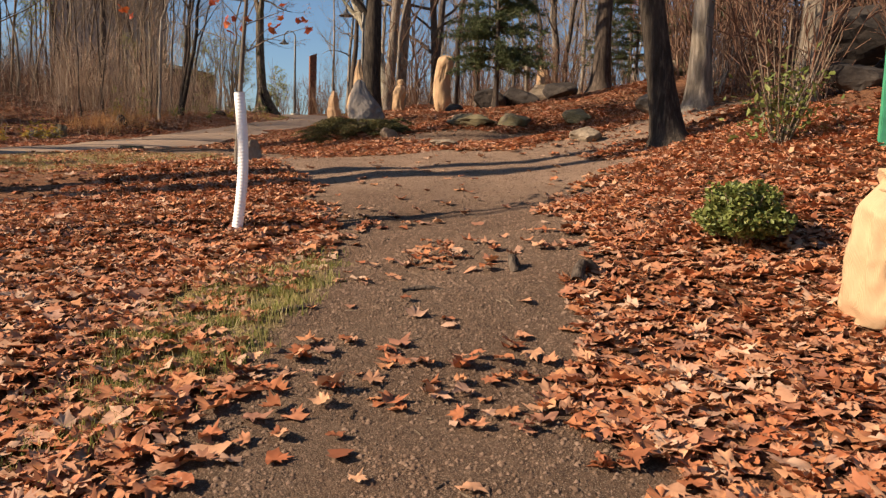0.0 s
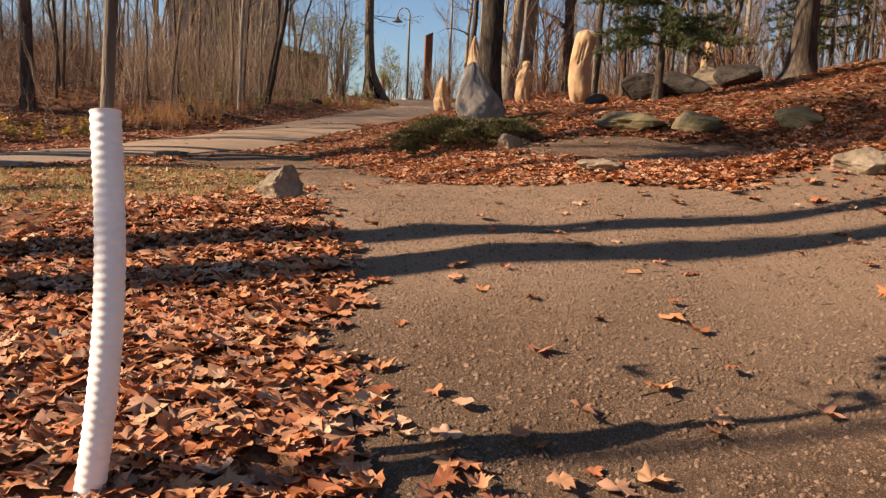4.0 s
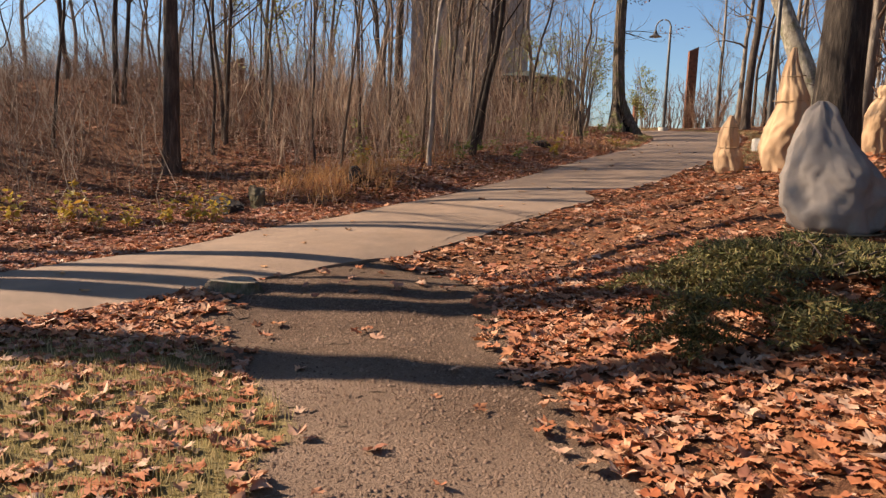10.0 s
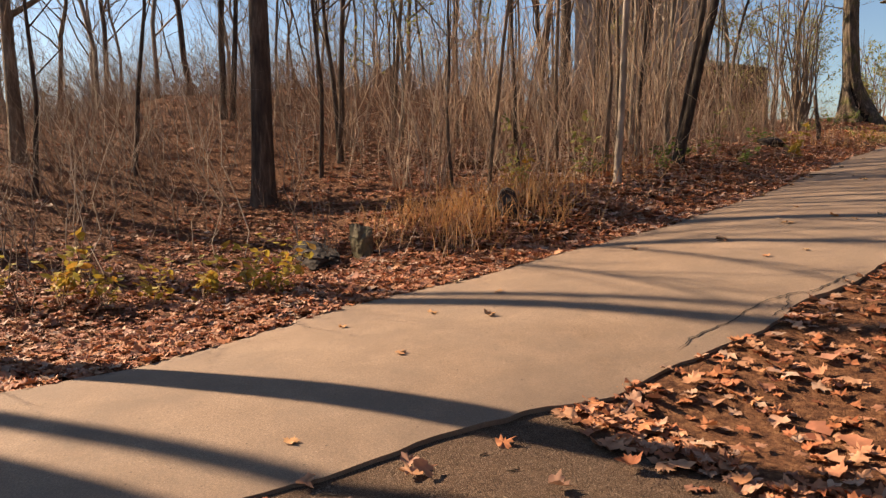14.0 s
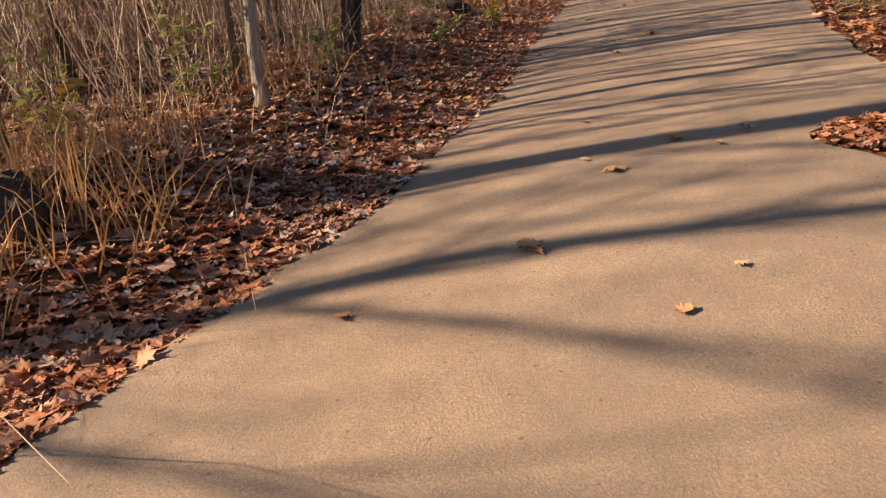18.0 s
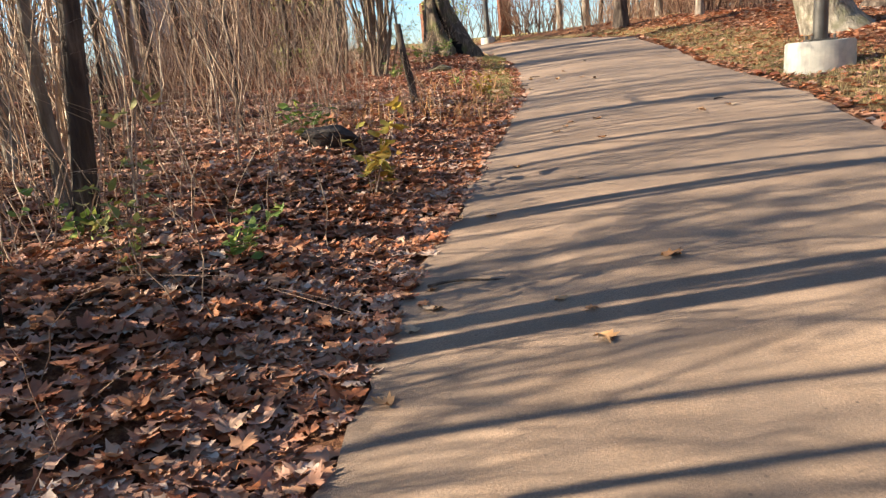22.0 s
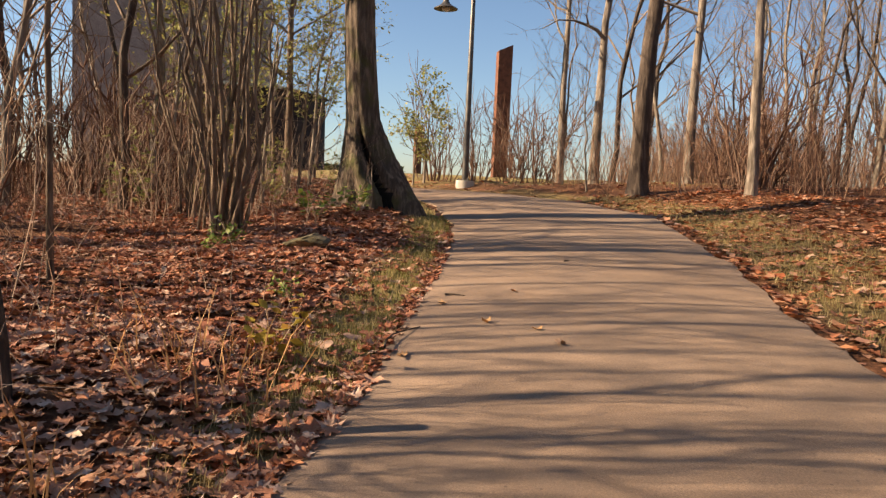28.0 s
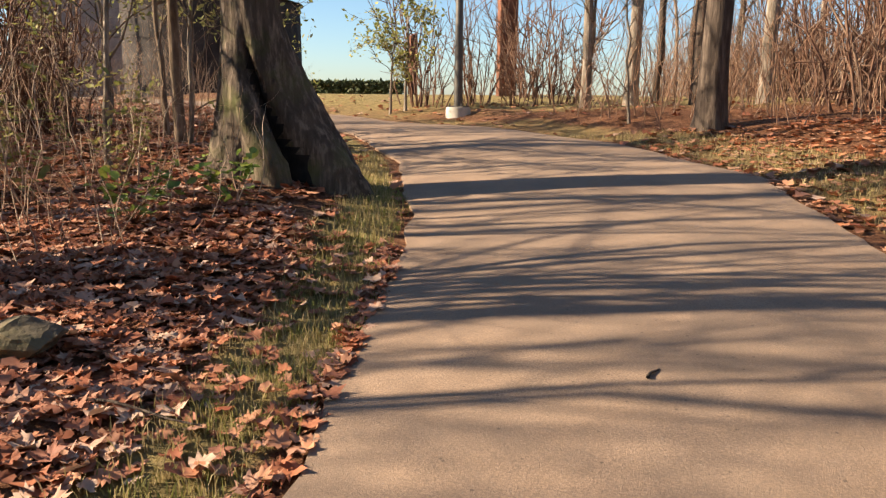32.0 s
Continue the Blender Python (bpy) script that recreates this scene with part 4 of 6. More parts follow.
for k, (x, y, r) in enumerate(((-14.9, 18.75, 0.05), (-14.55, 18.2, 0.035), (-19.2, 18.55, 0.075), (-19.05, 18.7, 0.06), (-15.2, 18.9, 0.045), (-17.2, 16.2, 0.04), (-16.5, 14.6, 0.035))):
    bare_tree(x, y, 7.5, r, "slim dark leafless sapling among the brush", M_BARK_DARK, 430 + k, group="thicket saplings", sides=7, lean=(0.03 * (k % 3) - 0.03, 0.01), wobble=0.11, fork=0.25, limbs=9, twigs=5, flare=0.4, spread=0.42, up=1.0)

# ---- woods: a few kinds of bare tree, planted many times ----
def woods():
    rng = np.random.default_rng(5)
    kinds = []
    for k in range(6):
        pale = k in (1, 4)
        ob = bare_tree(0, 0, 8.5 + k * 0.5, 0.052 + 0.011 * k, "thin leafless woodland tree with a pale trunk" if pale else "thin leafless woodland tree", M_BARK_GREY if pale else M_BARK_DARK, 60 + k, group="woodland trees", sides=6, lean=(rng.normal(0, 0.02), rng.normal(0, 0.02)), fork=0.22, limbs=11, twigs=5, flare=0.4, spread=0.45, up=0.9, levels=2, far=True, wobble=0.14)
        kinds.append(ob)
    spots = []
    def fill(n, x0, x1, y0, y1, keep):
        got = 0
        while got < n:
            x, y = rng.uniform(x0, x1), rng.uniform(y0, y1)
            if keep(x, y) and all((x - a) ** 2 + (y - b) ** 2 > 0.5 for a, b in spots):
                spots.append((x, y))
                got += 1
    clear = lambda x, y: y > 18.4 + 0.525 * (x + 8) or x < -27
    fill(6, -34, -16, 12, 40, lambda x, y: left_edge(y) - x > 7.0 and clear(x, y))
    fill(60, -13, 14, 42, 75, lambda x, y: x - right_edge(y) > 1.5 and y > 43)
    fill(34, -7, 16, 22, 42, lambda x, y: x > -4.6 + 0.12 * (y - 22))
    fill(22, 5, 22, 13, 26, lambda x, y: x > 5.5)
    fill(8, -45, -22, -4, 12, lambda x, y: left_edge(y) - x > 3)
    fill(13, -60, -30, 20, 50, lambda x, y: True)
    fill(8, -24, -15, 30, 40, lambda x, y: left_edge(y) - x > 5)
    small = [bare_tree(0, 0, 4.6 + 0.5 * k, 0.035 + 0.006 * k, "small leafless tree with many fine twigs", M_TWIG if k % 2 else M_BARK_GREY, 70 + k, group="small woodland trees", sides=5, far=True, lean=(rng.normal(0, 0.06), rng.normal(0, 0.06)), fork=0.14, limbs=15, twigs=5, flare=0.3, spread=0.5, up=0.9, wobble=0.14) for k in range(5)]
    first = len(spots)
    fill(2, -17, -13, 24, 33, lambda x, y: left_edge(y) - x > 3.2)
    fill(26, -36, -16, 12, 36, lambda x, y: left_edge(y) - x > 10.5)
    fill(34, -14, 10, 42, 62, lambda x, y: x - right_edge(y) > 2.0)
    fill(20, -6, 12, 23, 40, lambda x, y: x > -4.4 + 0.12 * (y - 22))
    fill(6, -24, -15, 33, 46, lambda x, y: left_edge(y) - x > 3.0)
    young = spots[first:]
    del spots[first:]
    plant_all(small, young, rng, 0.8, 1.3)
    poles = [bare_tree(0, 0, 7.0 + 0.4 * k, 0.026 + 0.005 * k, "slim upright leafless sapling with a fine twiggy crown", M_TWIG if k % 2 else M_BARK_DARK, 450 + k, group="upright saplings", sides=5, far=True, lean=(0.015 * k - 0.03, 0.02), fork=0.42, limbs=9, twigs=5, flare=0.3, spread=0.3, up=1.1, wobble=0.05) for k in range(4)]
    fill(15, -19.5, -12.6, 21.5, 31, lambda x, y: left_edge(y) - x > 2.6)
    fill(9, -20.5, -15.5, 26.5, 33, lambda x, y: left_edge(y) - x > 4.2)
    upright = spots[first:]
    del spots[first:]
    plant_all(poles, upright, rng, 0.75, 1.15)
    for k, (x, y) in enumerate(spots):
        src = kinds[k % 6]
        s = rng.uniform(0.8, 1.2)
        m = pose(x, y, at_ground(x, y), 0, 0, rng.uniform(0, 360)) @ Matrix.Scale(s, 4)
        if k < 6:
            src.matrix_world = m
        else:
            copy_thing(src, m)


woods()


# ---- brush and dry stems ----
def scatter(rng, n, x0, x1, y0, y1, keep):
    out = np.zeros((0, 2))
    while len(out) < n:
        p = np.stack([rng.uniform(x0, x1, n * 2), rng.uniform(y0, y1, n * 2)], -1)
        out = np.concatenate([out, p[keep(p[:, 0], p[:, 1])]])
    return out[:n, 0], out[:n, 1]


def stuff(name, v, f, material, label, category, smooth=False):
    return tagged(new(name, mesh_from(name, v, f, material, smooth)), label, category, kind="stuff")


def brush():
    rng = np.random.default_rng(8)
    off = lambda x, y: left_edge(y) - x
    # tall dry stems along the path
    x, y = scatter(rng, 430, -20, -9, 16.5, 30.5, lambda x, y: (off(x, y) > 1.9) & (off(x, y) < 5.2 - 0.35 * np.maximum(0, y - 24)) & (waves(x, y, 2.3, 1.0) > -0.2) & (np.abs(y - 0.525 * x - 24.0) > 0.9))
    h = rng.uniform(0.5, 2.5, len(x))
    v, f = branching_stems(x, y, ground(x, y), h, 0.0022 + 0.0018 * h, rng, 0.26, 0.25, 4, 6, 0.055)
    stuff("thicket_stems", v, f, M_STEM, "dry wandering stems of a leafless thicket", "thicket")
    # tall whippy stems that reach over the path's edge
    x, y = scatter(rng, 140, -20, -9, 20.0, 30, lambda x, y: (off(x, y) > 1.7 + 0.25 * np.maximum(0, y - 27)) & (off(x, y) < 4.6 - 0.3 * np.maximum(0, y - 25)) & (waves(x, y, 1.9, 3.0) > -0.35))
    h = rng.uniform(1.2, 4.8, len(x))
    v, f = branching_stems(x, y, ground(x, y), h, 0.0042 + 0.0014 * h, rng, 0.14, 0.16, 5, 8, 0.036)
    stuff("tall_stems", v, f, M_STEM, "tall thin bare stems crowding the thicket", "thicket")
    x, y = scatter(rng, 190, -16, -9, 16.5, 31.5, lambda x, y: (off(x, y) > 0.6) & (off(x, y) < 2.4))
    h = rng.uniform(0.4, 1.2, len(x))
    v, f = branching_stems(x, y, ground(x, y), h, 0.003 + 0.001 * h, rng, 0.4, 0.7, 1, 7, 0.04)
    stuff("arching_stems", v, f, M_STEM, "pale arching dead stems at the edge of the thicket", "thicket")
    # a lower, redder brush on the hill
    x, y = scatter(rng, 13500, -38, -10, 9, 34, lambda x, y: (off(x, y) > 1.6) & ((y < 18) | (off(x, y) > 3)))
    h = rng.uniform(0.2, 1.1, len(x)) * (0.5 + 1.15 * ease(3, 10, off(x, y)) + 0.25 * waves(x, y, 4.0, 1.0))
    v, f = branching_stems(x, y, ground(x, y), h, 0.0032 + 0.0028 * h, rng, 0.5, 0.4, 2, 5, 0.13)
    stuff("hill_brush", v, f, M_STEM_RED, "reddish-brown low brush covering the hill", "brush")
    x, y = scatter(rng, 760, -36, -13.5, 11, 30, lambda x, y: off(x, y) > 4.6 + 2.2 * ease(23, 26, y))
    h = rng.uniform(0.9, 3.0, len(x))
    v, f = branching_stems(x, y, ground(x, y), h, 0.003 + 0.0022 * h, rng, 0.2, 0.16, 9, 7, 0.06)
    stuff("hill_twigs", v, f, M_STEM_GREY, "grey-brown branching saplings standing over the hill brush", "thicket")
    x, y = scatter(rng, 150, -22, -10, 11.5, 19, lambda x, y: (off(x, y) > 2.2) & (off(x, y) < 10))
    h = rng.uniform(0.7, 2.5, len(x))
    v, f = branching_stems(x, y, ground(x, y), h, 0.003 + 0.0022 * h, rng, 0.16, 0.14, 6, 7, 0.055)
    stuff("sapling_stems", v, f, M_STEM_GREY, "thin bare sapling stems on the slope", "thicket")
    x, y = scatter(rng, 620, -23, -14, 33.5, 44, lambda x, y: (off(x, y) > 1.3) & (np.hypot(x + 14.9, y - 37.4) > 1.2))
    h = rng.uniform(0.35, 1.9, len(x)) * (0.6 + 0.4 * ease(1.3, 4, off(x, y)))
    v, f = branching_stems(x, y, ground(x, y), h, 0.003 + 0.002 * h, rng, 0.22, 0.2, 5, 6, 0.05)
    stuff("undergrowth_stems", v, f, M_STEM, "thin tangled undergrowth behind the oak", "thicket")
    x, y = scatter(rng, 7000, -14, 18, 40, 70, lambda x, y: (x - right_edge(y) > 2.0) & (y > 41.5))
    h = rng.uniform(0.5, 2.2, len(x))
    v, f = branching_stems(x, y, ground(x, y), h, 0.006 + 0.003 * h, rng, 0.25, 0.2, 3, 4, 0.09)
    stuff("far_brush", v, f, M_STEM_RUST, "reddish-brown undergrowth below the far trees", "brush")
    x, y = scatter(rng, 2000, -6, 18, 23, 42, lambda x, y: x > -4.6 + 0.1 * (y - 22))
    h = rng.uniform(0.3, 1.6, len(x))
    v, f = branching_stems(x, y, ground(x, y), h, 0.005 + 0.003 * h, rng, 0.2, 0.2, 3, 4, 0.09)
    stuff("slope_brush", v, f, M_STEM, "thin brown undergrowth on the slope", "brush")


brush()


def bushes():
    rng = np.random.default_rng(9)
    off = lambda x, y: left_edge(y) - x
    tall = [leafless_bush(100 + k, 14 + k, 1.9 + 0.35 * k, 0.22 + 0.05 * k) for k in range(5)]
    red = [leafless_bush(120 + k, 22, 1.1 + 0.2 * k, 0.45, "low reddish leafless bush", M_STEM_RED, 0.009, 7) for k in range(4)]
    x, y = scatter(rng, 13, -22, -9.5, 17.5, 25.5, lambda x, y: (off(x, y) > 3.3) & (off(x, y) < 7) & (np.abs(y - 0.525 * x - 24.0) > 1.2) & (rng.uniform(0, 1, len(x)) < np.clip(1.5 - 0.18 * off(x, y), 0.2, 1)))
    plant_all(tall, list(zip(x, y)), rng)
    xs, ys = [], []
    x, y = scatter(rng, 60, -34, -12, 12, 30, lambda x, y: off(x, y) > 4)
    plant_all([copy_thing(red[0], pose(-20, 20, 0)), copy_thing(red[2], pose(-20, 20, 0))], list(zip(x, y)), rng, 0.4, 0.85)
    for n, box, keep in ((70, (-14, 12, 41.5, 60), lambda x, y: x - right_edge(y) > 2.2), (34, (-5, 16, 23, 42), lambda x, y: x > -4.4 + 0.1 * (y - 22)), (14, (4.5, 16, 9, 22), lambda x, y: x > 5.5), (12, (-26, -16, 30, 48), lambda x, y: off(x, y) > 4.0), (8, (-24, -18, 36, 44), lambda x, y: off(x, y) > 4.5), (10, (5.2, 11, 8.5, 15), lambda x, y: x > 5.2), (26, (4.5, 14, 14.5, 25), lambda x, y: x > 4.5)):
        x, y = scatter(rng, n, *box, keep)
        xs += list(x)
        ys += list(y)
    xs += [-17.0, -16.4, -15.2, -15.6, -14.4, -17.9]
    ys += [48.0, 50.5, 48.5, 46.9, 47.6, 47.0]
    plant_all(red, list(zip(xs, ys)), rng, 0.8, 1.7)


bushes()


# ---- fallen leaves ----
def litter():
    rng = np.random.default_rng(21)
    mo = maple_outline()
    simple = [(0, -0.6), (0.6, -0.25), (0.35, 0.1), (0.5, 0.45), (0, 0.78), (-0.5, 0.45), (-0.35, 0.1), (-0.6, -0.25)]

    def bare(x, y):
        return np.clip(trail(x, y), 0, 1)

    def lay(name, n, x0, x1, y0, y1, keep, size, material, label, lift=0.0, outline=mo, flat=0.2):
        x, y = scatter(rng, n, x0, x1, y0, y1, keep)
        s = rng.uniform(size[0], size[1], n)
        v, f = leaf_field(x, y, ground(x, y) + lift + rng.uniform(0, 0.03, n), s, rng, outline, flat)
        stuff(name, v, f, material, label, "fallen leaves")

    u = lambda x: rng.uniform(0, 1, len(x))
    dense = lambda x, y: (~on_asphalt(x, y)) & (u(x) > bare(x, y) * np.minimum(0.993, 0.86 + 0.125 * (waves(x, y, 1.7, 6.0) < 0.15) + 0.12 * ease(5.0, 7.0, y))) & (u(x) > lawn(x, y) * 0.66)
    lay("leaf_litter", 24000, -3.5, 6.5, 0.2, 8.5, dense, (0.055, 0.125), M_LEAF, "thick carpet of dry orange-brown maple leaves")
    lay("leaf_litter", 17000, -9, 5.5, 8.5, 15.5, dense, (0.05, 0.105), M_LEAF, "thick carpet of dry orange-brown maple leaves")
    lay("leaf_litter", 9000, -7, 4, 14, 24, dense, (0.05, 0.105), M_LEAF, "dry orange-brown leaves on the mound")
    lay("leaf_litter", 7000, -8, 12, -9, 16, lambda x, y: (~on_asphalt(x, y)) & (u(x) > bare(x, y) * 0.97) & (u(x) > lawn(x, y) * 0.8) & (np.hypot(x - 2, y - 2) < 12 * u(x) + 3), (0.06, 0.11), M_LEAF, "dry maple leaves scattered over the ground", outline=simple)
    near = lambda x, y: (left_edge(y) - x > -0.03) & (u(x) < np.clip(1.25 - 0.2 * (left_edge(y) - x), 0.12, 1)) & (u(x) > lawn(x, y) * (0.75 + 0.15 * ease(28, 31, y)))
    lay("damp_leaf_litter", 12500, -16, -9, 18.8, 30.5, near, (0.045, 0.10), M_LEAF_TAN, "deep drift of faded brown and tan leaves beside the path")
    lay("damp_leaf_litter", 8500, -16, -9, 11, 19.8, near, (0.045, 0.10), M_LEAF_DARK, "deep drift of dark red-brown leaves at the foot of the bank")
    lay("damp_leaf_litter", 9000, -16, -10.6, 29.5, 36, near, (0.045, 0.10), M_LEAF_DARK, "deep drift of dark red-brown leaves beside the path")
    # lighter leaves than the drift beyond: sunlight along the edge put into their colour
    lay("leaf_litter", 4200, -11.5, -9, 13, 29.5, lambda x, y: (left_edge(y) - x > -0.02) & (left_edge(y) - x < 0.55 + 0.5 * u(x)), (0.05, 0.10), M_LEAF, "orange-red leaves drifted along the edge of the path, coloured bright as sunlit")
    lay("leaf_litter", 2600, -12.5, -9.4, 19.5, 29, lambda x, y: (left_edge(y) - x > 0.3) & (left_edge(y) - x < 2.2), (0.05, 0.10), M_LEAF, "tan and orange leaves on top of the deeper drift", 0.015)
    lay("leaf_litter", 150, NOTCH[0] - 0.15, NOTCH[0] + 0.45, NOTCH[1] - 0.38, NOTCH[1] + 0.38, lambda x, y: np.hypot((x - NOTCH[0] - 0.35) / 0.42, (y - NOTCH[1]) / 0.3) < 1, (0.04, 0.09), M_LEAF, "dry leaves gathered in a broken edge of the asphalt", 0.01)
    right = lambda x, y: (x - right_edge(y) > -0.02) & (x - right_edge(y) < 5) & (u(x) > lawn(x, y) * 0.55)
    lay("leaf_litter", 10000, -12, -1, 22, 42, right, (0.04, 0.09), M_LEAF, "dry leaves on the verge under the trees", outline=simple)
    lay("leaf_litter", 6000, -22, -13, 33, 46, lambda x, y: (left_edge(y) - x > 0.5) & (u(x) > lawn(x, y) * 0.9), (0.05, 0.10), M_LEAF_DARK, "dry leaves under the brush behind the oak", outline=simple)
    lay("leaf_litter", 9000, -26, 12, 2, 48, lambda x, y: ~on_asphalt(x, y) & (bare(x, y) < 0.3), (0.06, 0.12), M_LEAF_DARK, "dry leaves scattered through the woods", outline=simple)


litter()


# ---- lamps, columns, wrapped shrubs, rocks ----
lamp_post(-16.15, 45.0, 5.4, "dark gooseneck street lamp with a bell shade on a concrete footing", 0, base_h=0.16)
lamp_post(-7.28, 30.95, 5.4, "dark gooseneck street lamp beside the path on a broad concrete footing", 10, base_r=0.4, base_h=0.36)


def steel_column(x, y, h, w, label, seed):
    ob = thing("steel_column", x, y, at_ground(x, y), label, "column", "rusted columns", turn=20 + seed * 13)
    bm = bmesh.new()
    bmesh.ops.create_cube(bm, size=1, matrix=Matrix.Translation((0, 0, h / 2 - 0.1)) @ Matrix.Diagonal((w, w * 0.8, h + 0.2, 1)))
    for v in bm.verts:
        if v.co.z > h * 0.5 and v.co.x > 0:
            v.co.z += w * 0.45
    bmesh.ops.bevel(bm, geom=bm.edges[:], offset=0.012, segments=2, affect='EDGES')
    part("shaft", bm, M_RUST, ob, smooth=False)
    return ob


steel_column(-17.6, 52.0, 4.4, 0.5, "tall rust-brown steel column with a slanted top", 1)
steel_column(-36.0, 34.0, 3.4, 0.8, "rust-brown column standing on the wooded hill", 2)
steel_column(-25.5, 62.0, 2.6, 0.35, "thin dark column far beyond the lamp", 3)

wrapped(-4.95, 20.6, [(0, .15, .14), (.1, .21, .19), (.3, .21, .19), (.42, .15, .14), (.55, .16, .14), (.7, .11, .1), (.86, .04, .04)], "small burlap-wrapped shrub tied to a point", 1, ties=(.42, .72))
wrapped(-4.08, 20.3, [(0, .28, .26), (.3, .35, .31), (.65, .31, .28), (.95, .2, .18), (1.05, .21, .18), (1.25, .15, .14), (1.45, .09, .08), (1.66, .03, .03)], "tall burlap-wrapped shrub tied to a slim peak", 2, ties=(.97, 1.3))
wrapped(-2.62, 16.2, [(0, .26, .24), (.05, .36, .32), (.2, .41, .36), (.42, .40, .34), (.58, .34, .3), (.74, .26, .23), (.9, .18, .16), (1.02, .12, .11), (1.08, .04, .04)], "shrub shrouded in sagging grey fabric beside a burlap one", 3, material=M_TARP, folds=5, ties=(.04,), lean=(-0.17, 0.06), crease=1.5)
wrapped(-3.2, 21.6, [(0, .17, .16), (.15, .2, .18), (.35, .17, .16), (.55, .2, .18), (.72, .16, .14), (.82, .07, .06), (.93, .11, .09), (.97, .07, .06)], "burlap-wrapped shrub with a tufted top", 4, ties=(.82,))
wrapped(-1.76, 20.93, [(0.0, 0.122, 0.114), (0.1, 0.2, 0.185), (0.24, 0.261, 0.238), (0.43, 0.274, 0.246), (0.67, 0.257, 0.229), (0.91, 0.244, 0.211), (1.15, 0.248, 0.202), (1.38, 0.261, 0.194), (1.53, 0.248, 0.167), (1.61, 0.191, 0.123), (1.64, 0.052, 0.044)], "large burlap-wrapped shrub with a draped flat top", 5, ties=(), folds=5, crease=0.55, lean=(0.05, 0), slits=((4.4, 0.95, 1.43), (4.72, 0.8, 1.38), (5.0, 0.9, 1.43)))
wrapped(4.2, 3.55, [(0, .2, .2), (.09, .26, .26), (.42, .29, .29), (.62, .27, .27), (.71, .18, .18), (.76, .12, .12), (.83, .14, .14)], "burlap-wrapped shrub gathered at the top with twine", 6, ties=(.74,))
wrapped(1.2, 24.5, [(0, .22, .2), (.4, .28, .26), (.9, .2, .18), (1.25, .1, .08)], "distant burlap-wrapped shrub on the slope", 7, ties=(.9,), lean=(-0.2, 0))

boulder(-2.3, 9.3, .23, .19, .19, "upright tan field stone beside the dirt trail", M_STONE, 21, turn=20, sink=.15, jag=.3)
boulder(2.5, 10.95, .25, .18, .17, "low tan field stone by the trail", M_STONE, 2)
boulder(0.15, 11.55, .33, .23, .1, "flat grey-tan slab half buried in leaves", M_STONE, 3, name="stone_slab", jag=.4)
boulder(-1.3, 13.35, .17, .15, .17, "small tan stone at the edge of the juniper", M_STONE, 4)
boulder(0.05, 14.75, .58, .42, .2, "wide mossy boulder sunk in the slope", M_STONE_MOSS, 5, sink=.34, jag=.45)
boulder(1.05, 14.7, .46, .34, .2, "low mossy boulder beside a wider one", M_STONE_MOSS, 25, sink=.3)
boulder(2.35, 14.7, .36, .3, .2, "mossy stone among leaves on the slope", M_STONE_MOSS, 26, sink=.3)
boulder(3.75, 13.9, .42, .3, .22, "sunlit tan boulder beside the grey maple", M_STONE, 27, sink=.2)
boulder(-1.15, 19.5, .32, .26, .2, "dark rounded boulder beside wrapped shrubs", M_STONE_DARK, 6)
boulder(-0.42, 21.3, .55, .45, .36, "large dark domed boulder on the crest", M_STONE_DARK, 7, sink=.15)
boulder(0.4, 21.7, .8, .5, .38, "dark domed boulder behind the spruce", M_STONE_DARK, 8)
boulder(1.7, 22.4, .55, .45, .4, "dark boulder on the rocky slope", M_STONE_DARK, 9)
boulder(1.1, 23.6, .9, .5, .42, "tan boulder high on the rocky slope", M_STONE, 14)
boulder(5.2, 20.5, .7, .5, .32, "grey boulder high on the rocky slope", M_STONE_MOSS, 15)
boulder(8.2, 17.0, .8, .6, .4, "dark outcrop on the hillside", M_STONE_DARK, 16)
boulder(-10.52, 18.32, .2, .17, .2, "dark angular stone in the straw grass", M_STONE_DARK, 10, sink=.2, jag=.4)
boulder(-11.55, 16.45, .5, .22, .17, "dark mossy stone at the foot of the bank", M_STONE_DARK, 11, sink=.35, jag=.5)
boulder(-11.3, 16.9, .2, .15, .3, "grey upright stone beside a lower one", M_STONE_MOSS, 18, sink=.3, jag=.5)
boulder(7.4, 15.2, 1.3, .9, .8, "dark mossy outcrop high on the wooded slope", M_STONE_DARK, 22)
boulder(8.9, 13.6, 1.1, .9, .6, "dark outcrop beside bare bushes", M_STONE_DARK, 23)
boulder(6.1, 10.2, .5, .4, .3, "dark boulder among bare bushes on the slope", M_STONE_DARK, 19)
boulder(7.0, 11.2, .6, .5, .35, "dark mossy outcrop above the trail", M_STONE_DARK, 20)
boulder(-11.5, 26.0, .32, .26, .13, "flat dark stone among leaves", M_STONE_DARK, 12)
boulder(-13.45, 33.6, .3, .22, .12, "grey-green rounded stone among leaves", M_STONE_MOSS, 13)


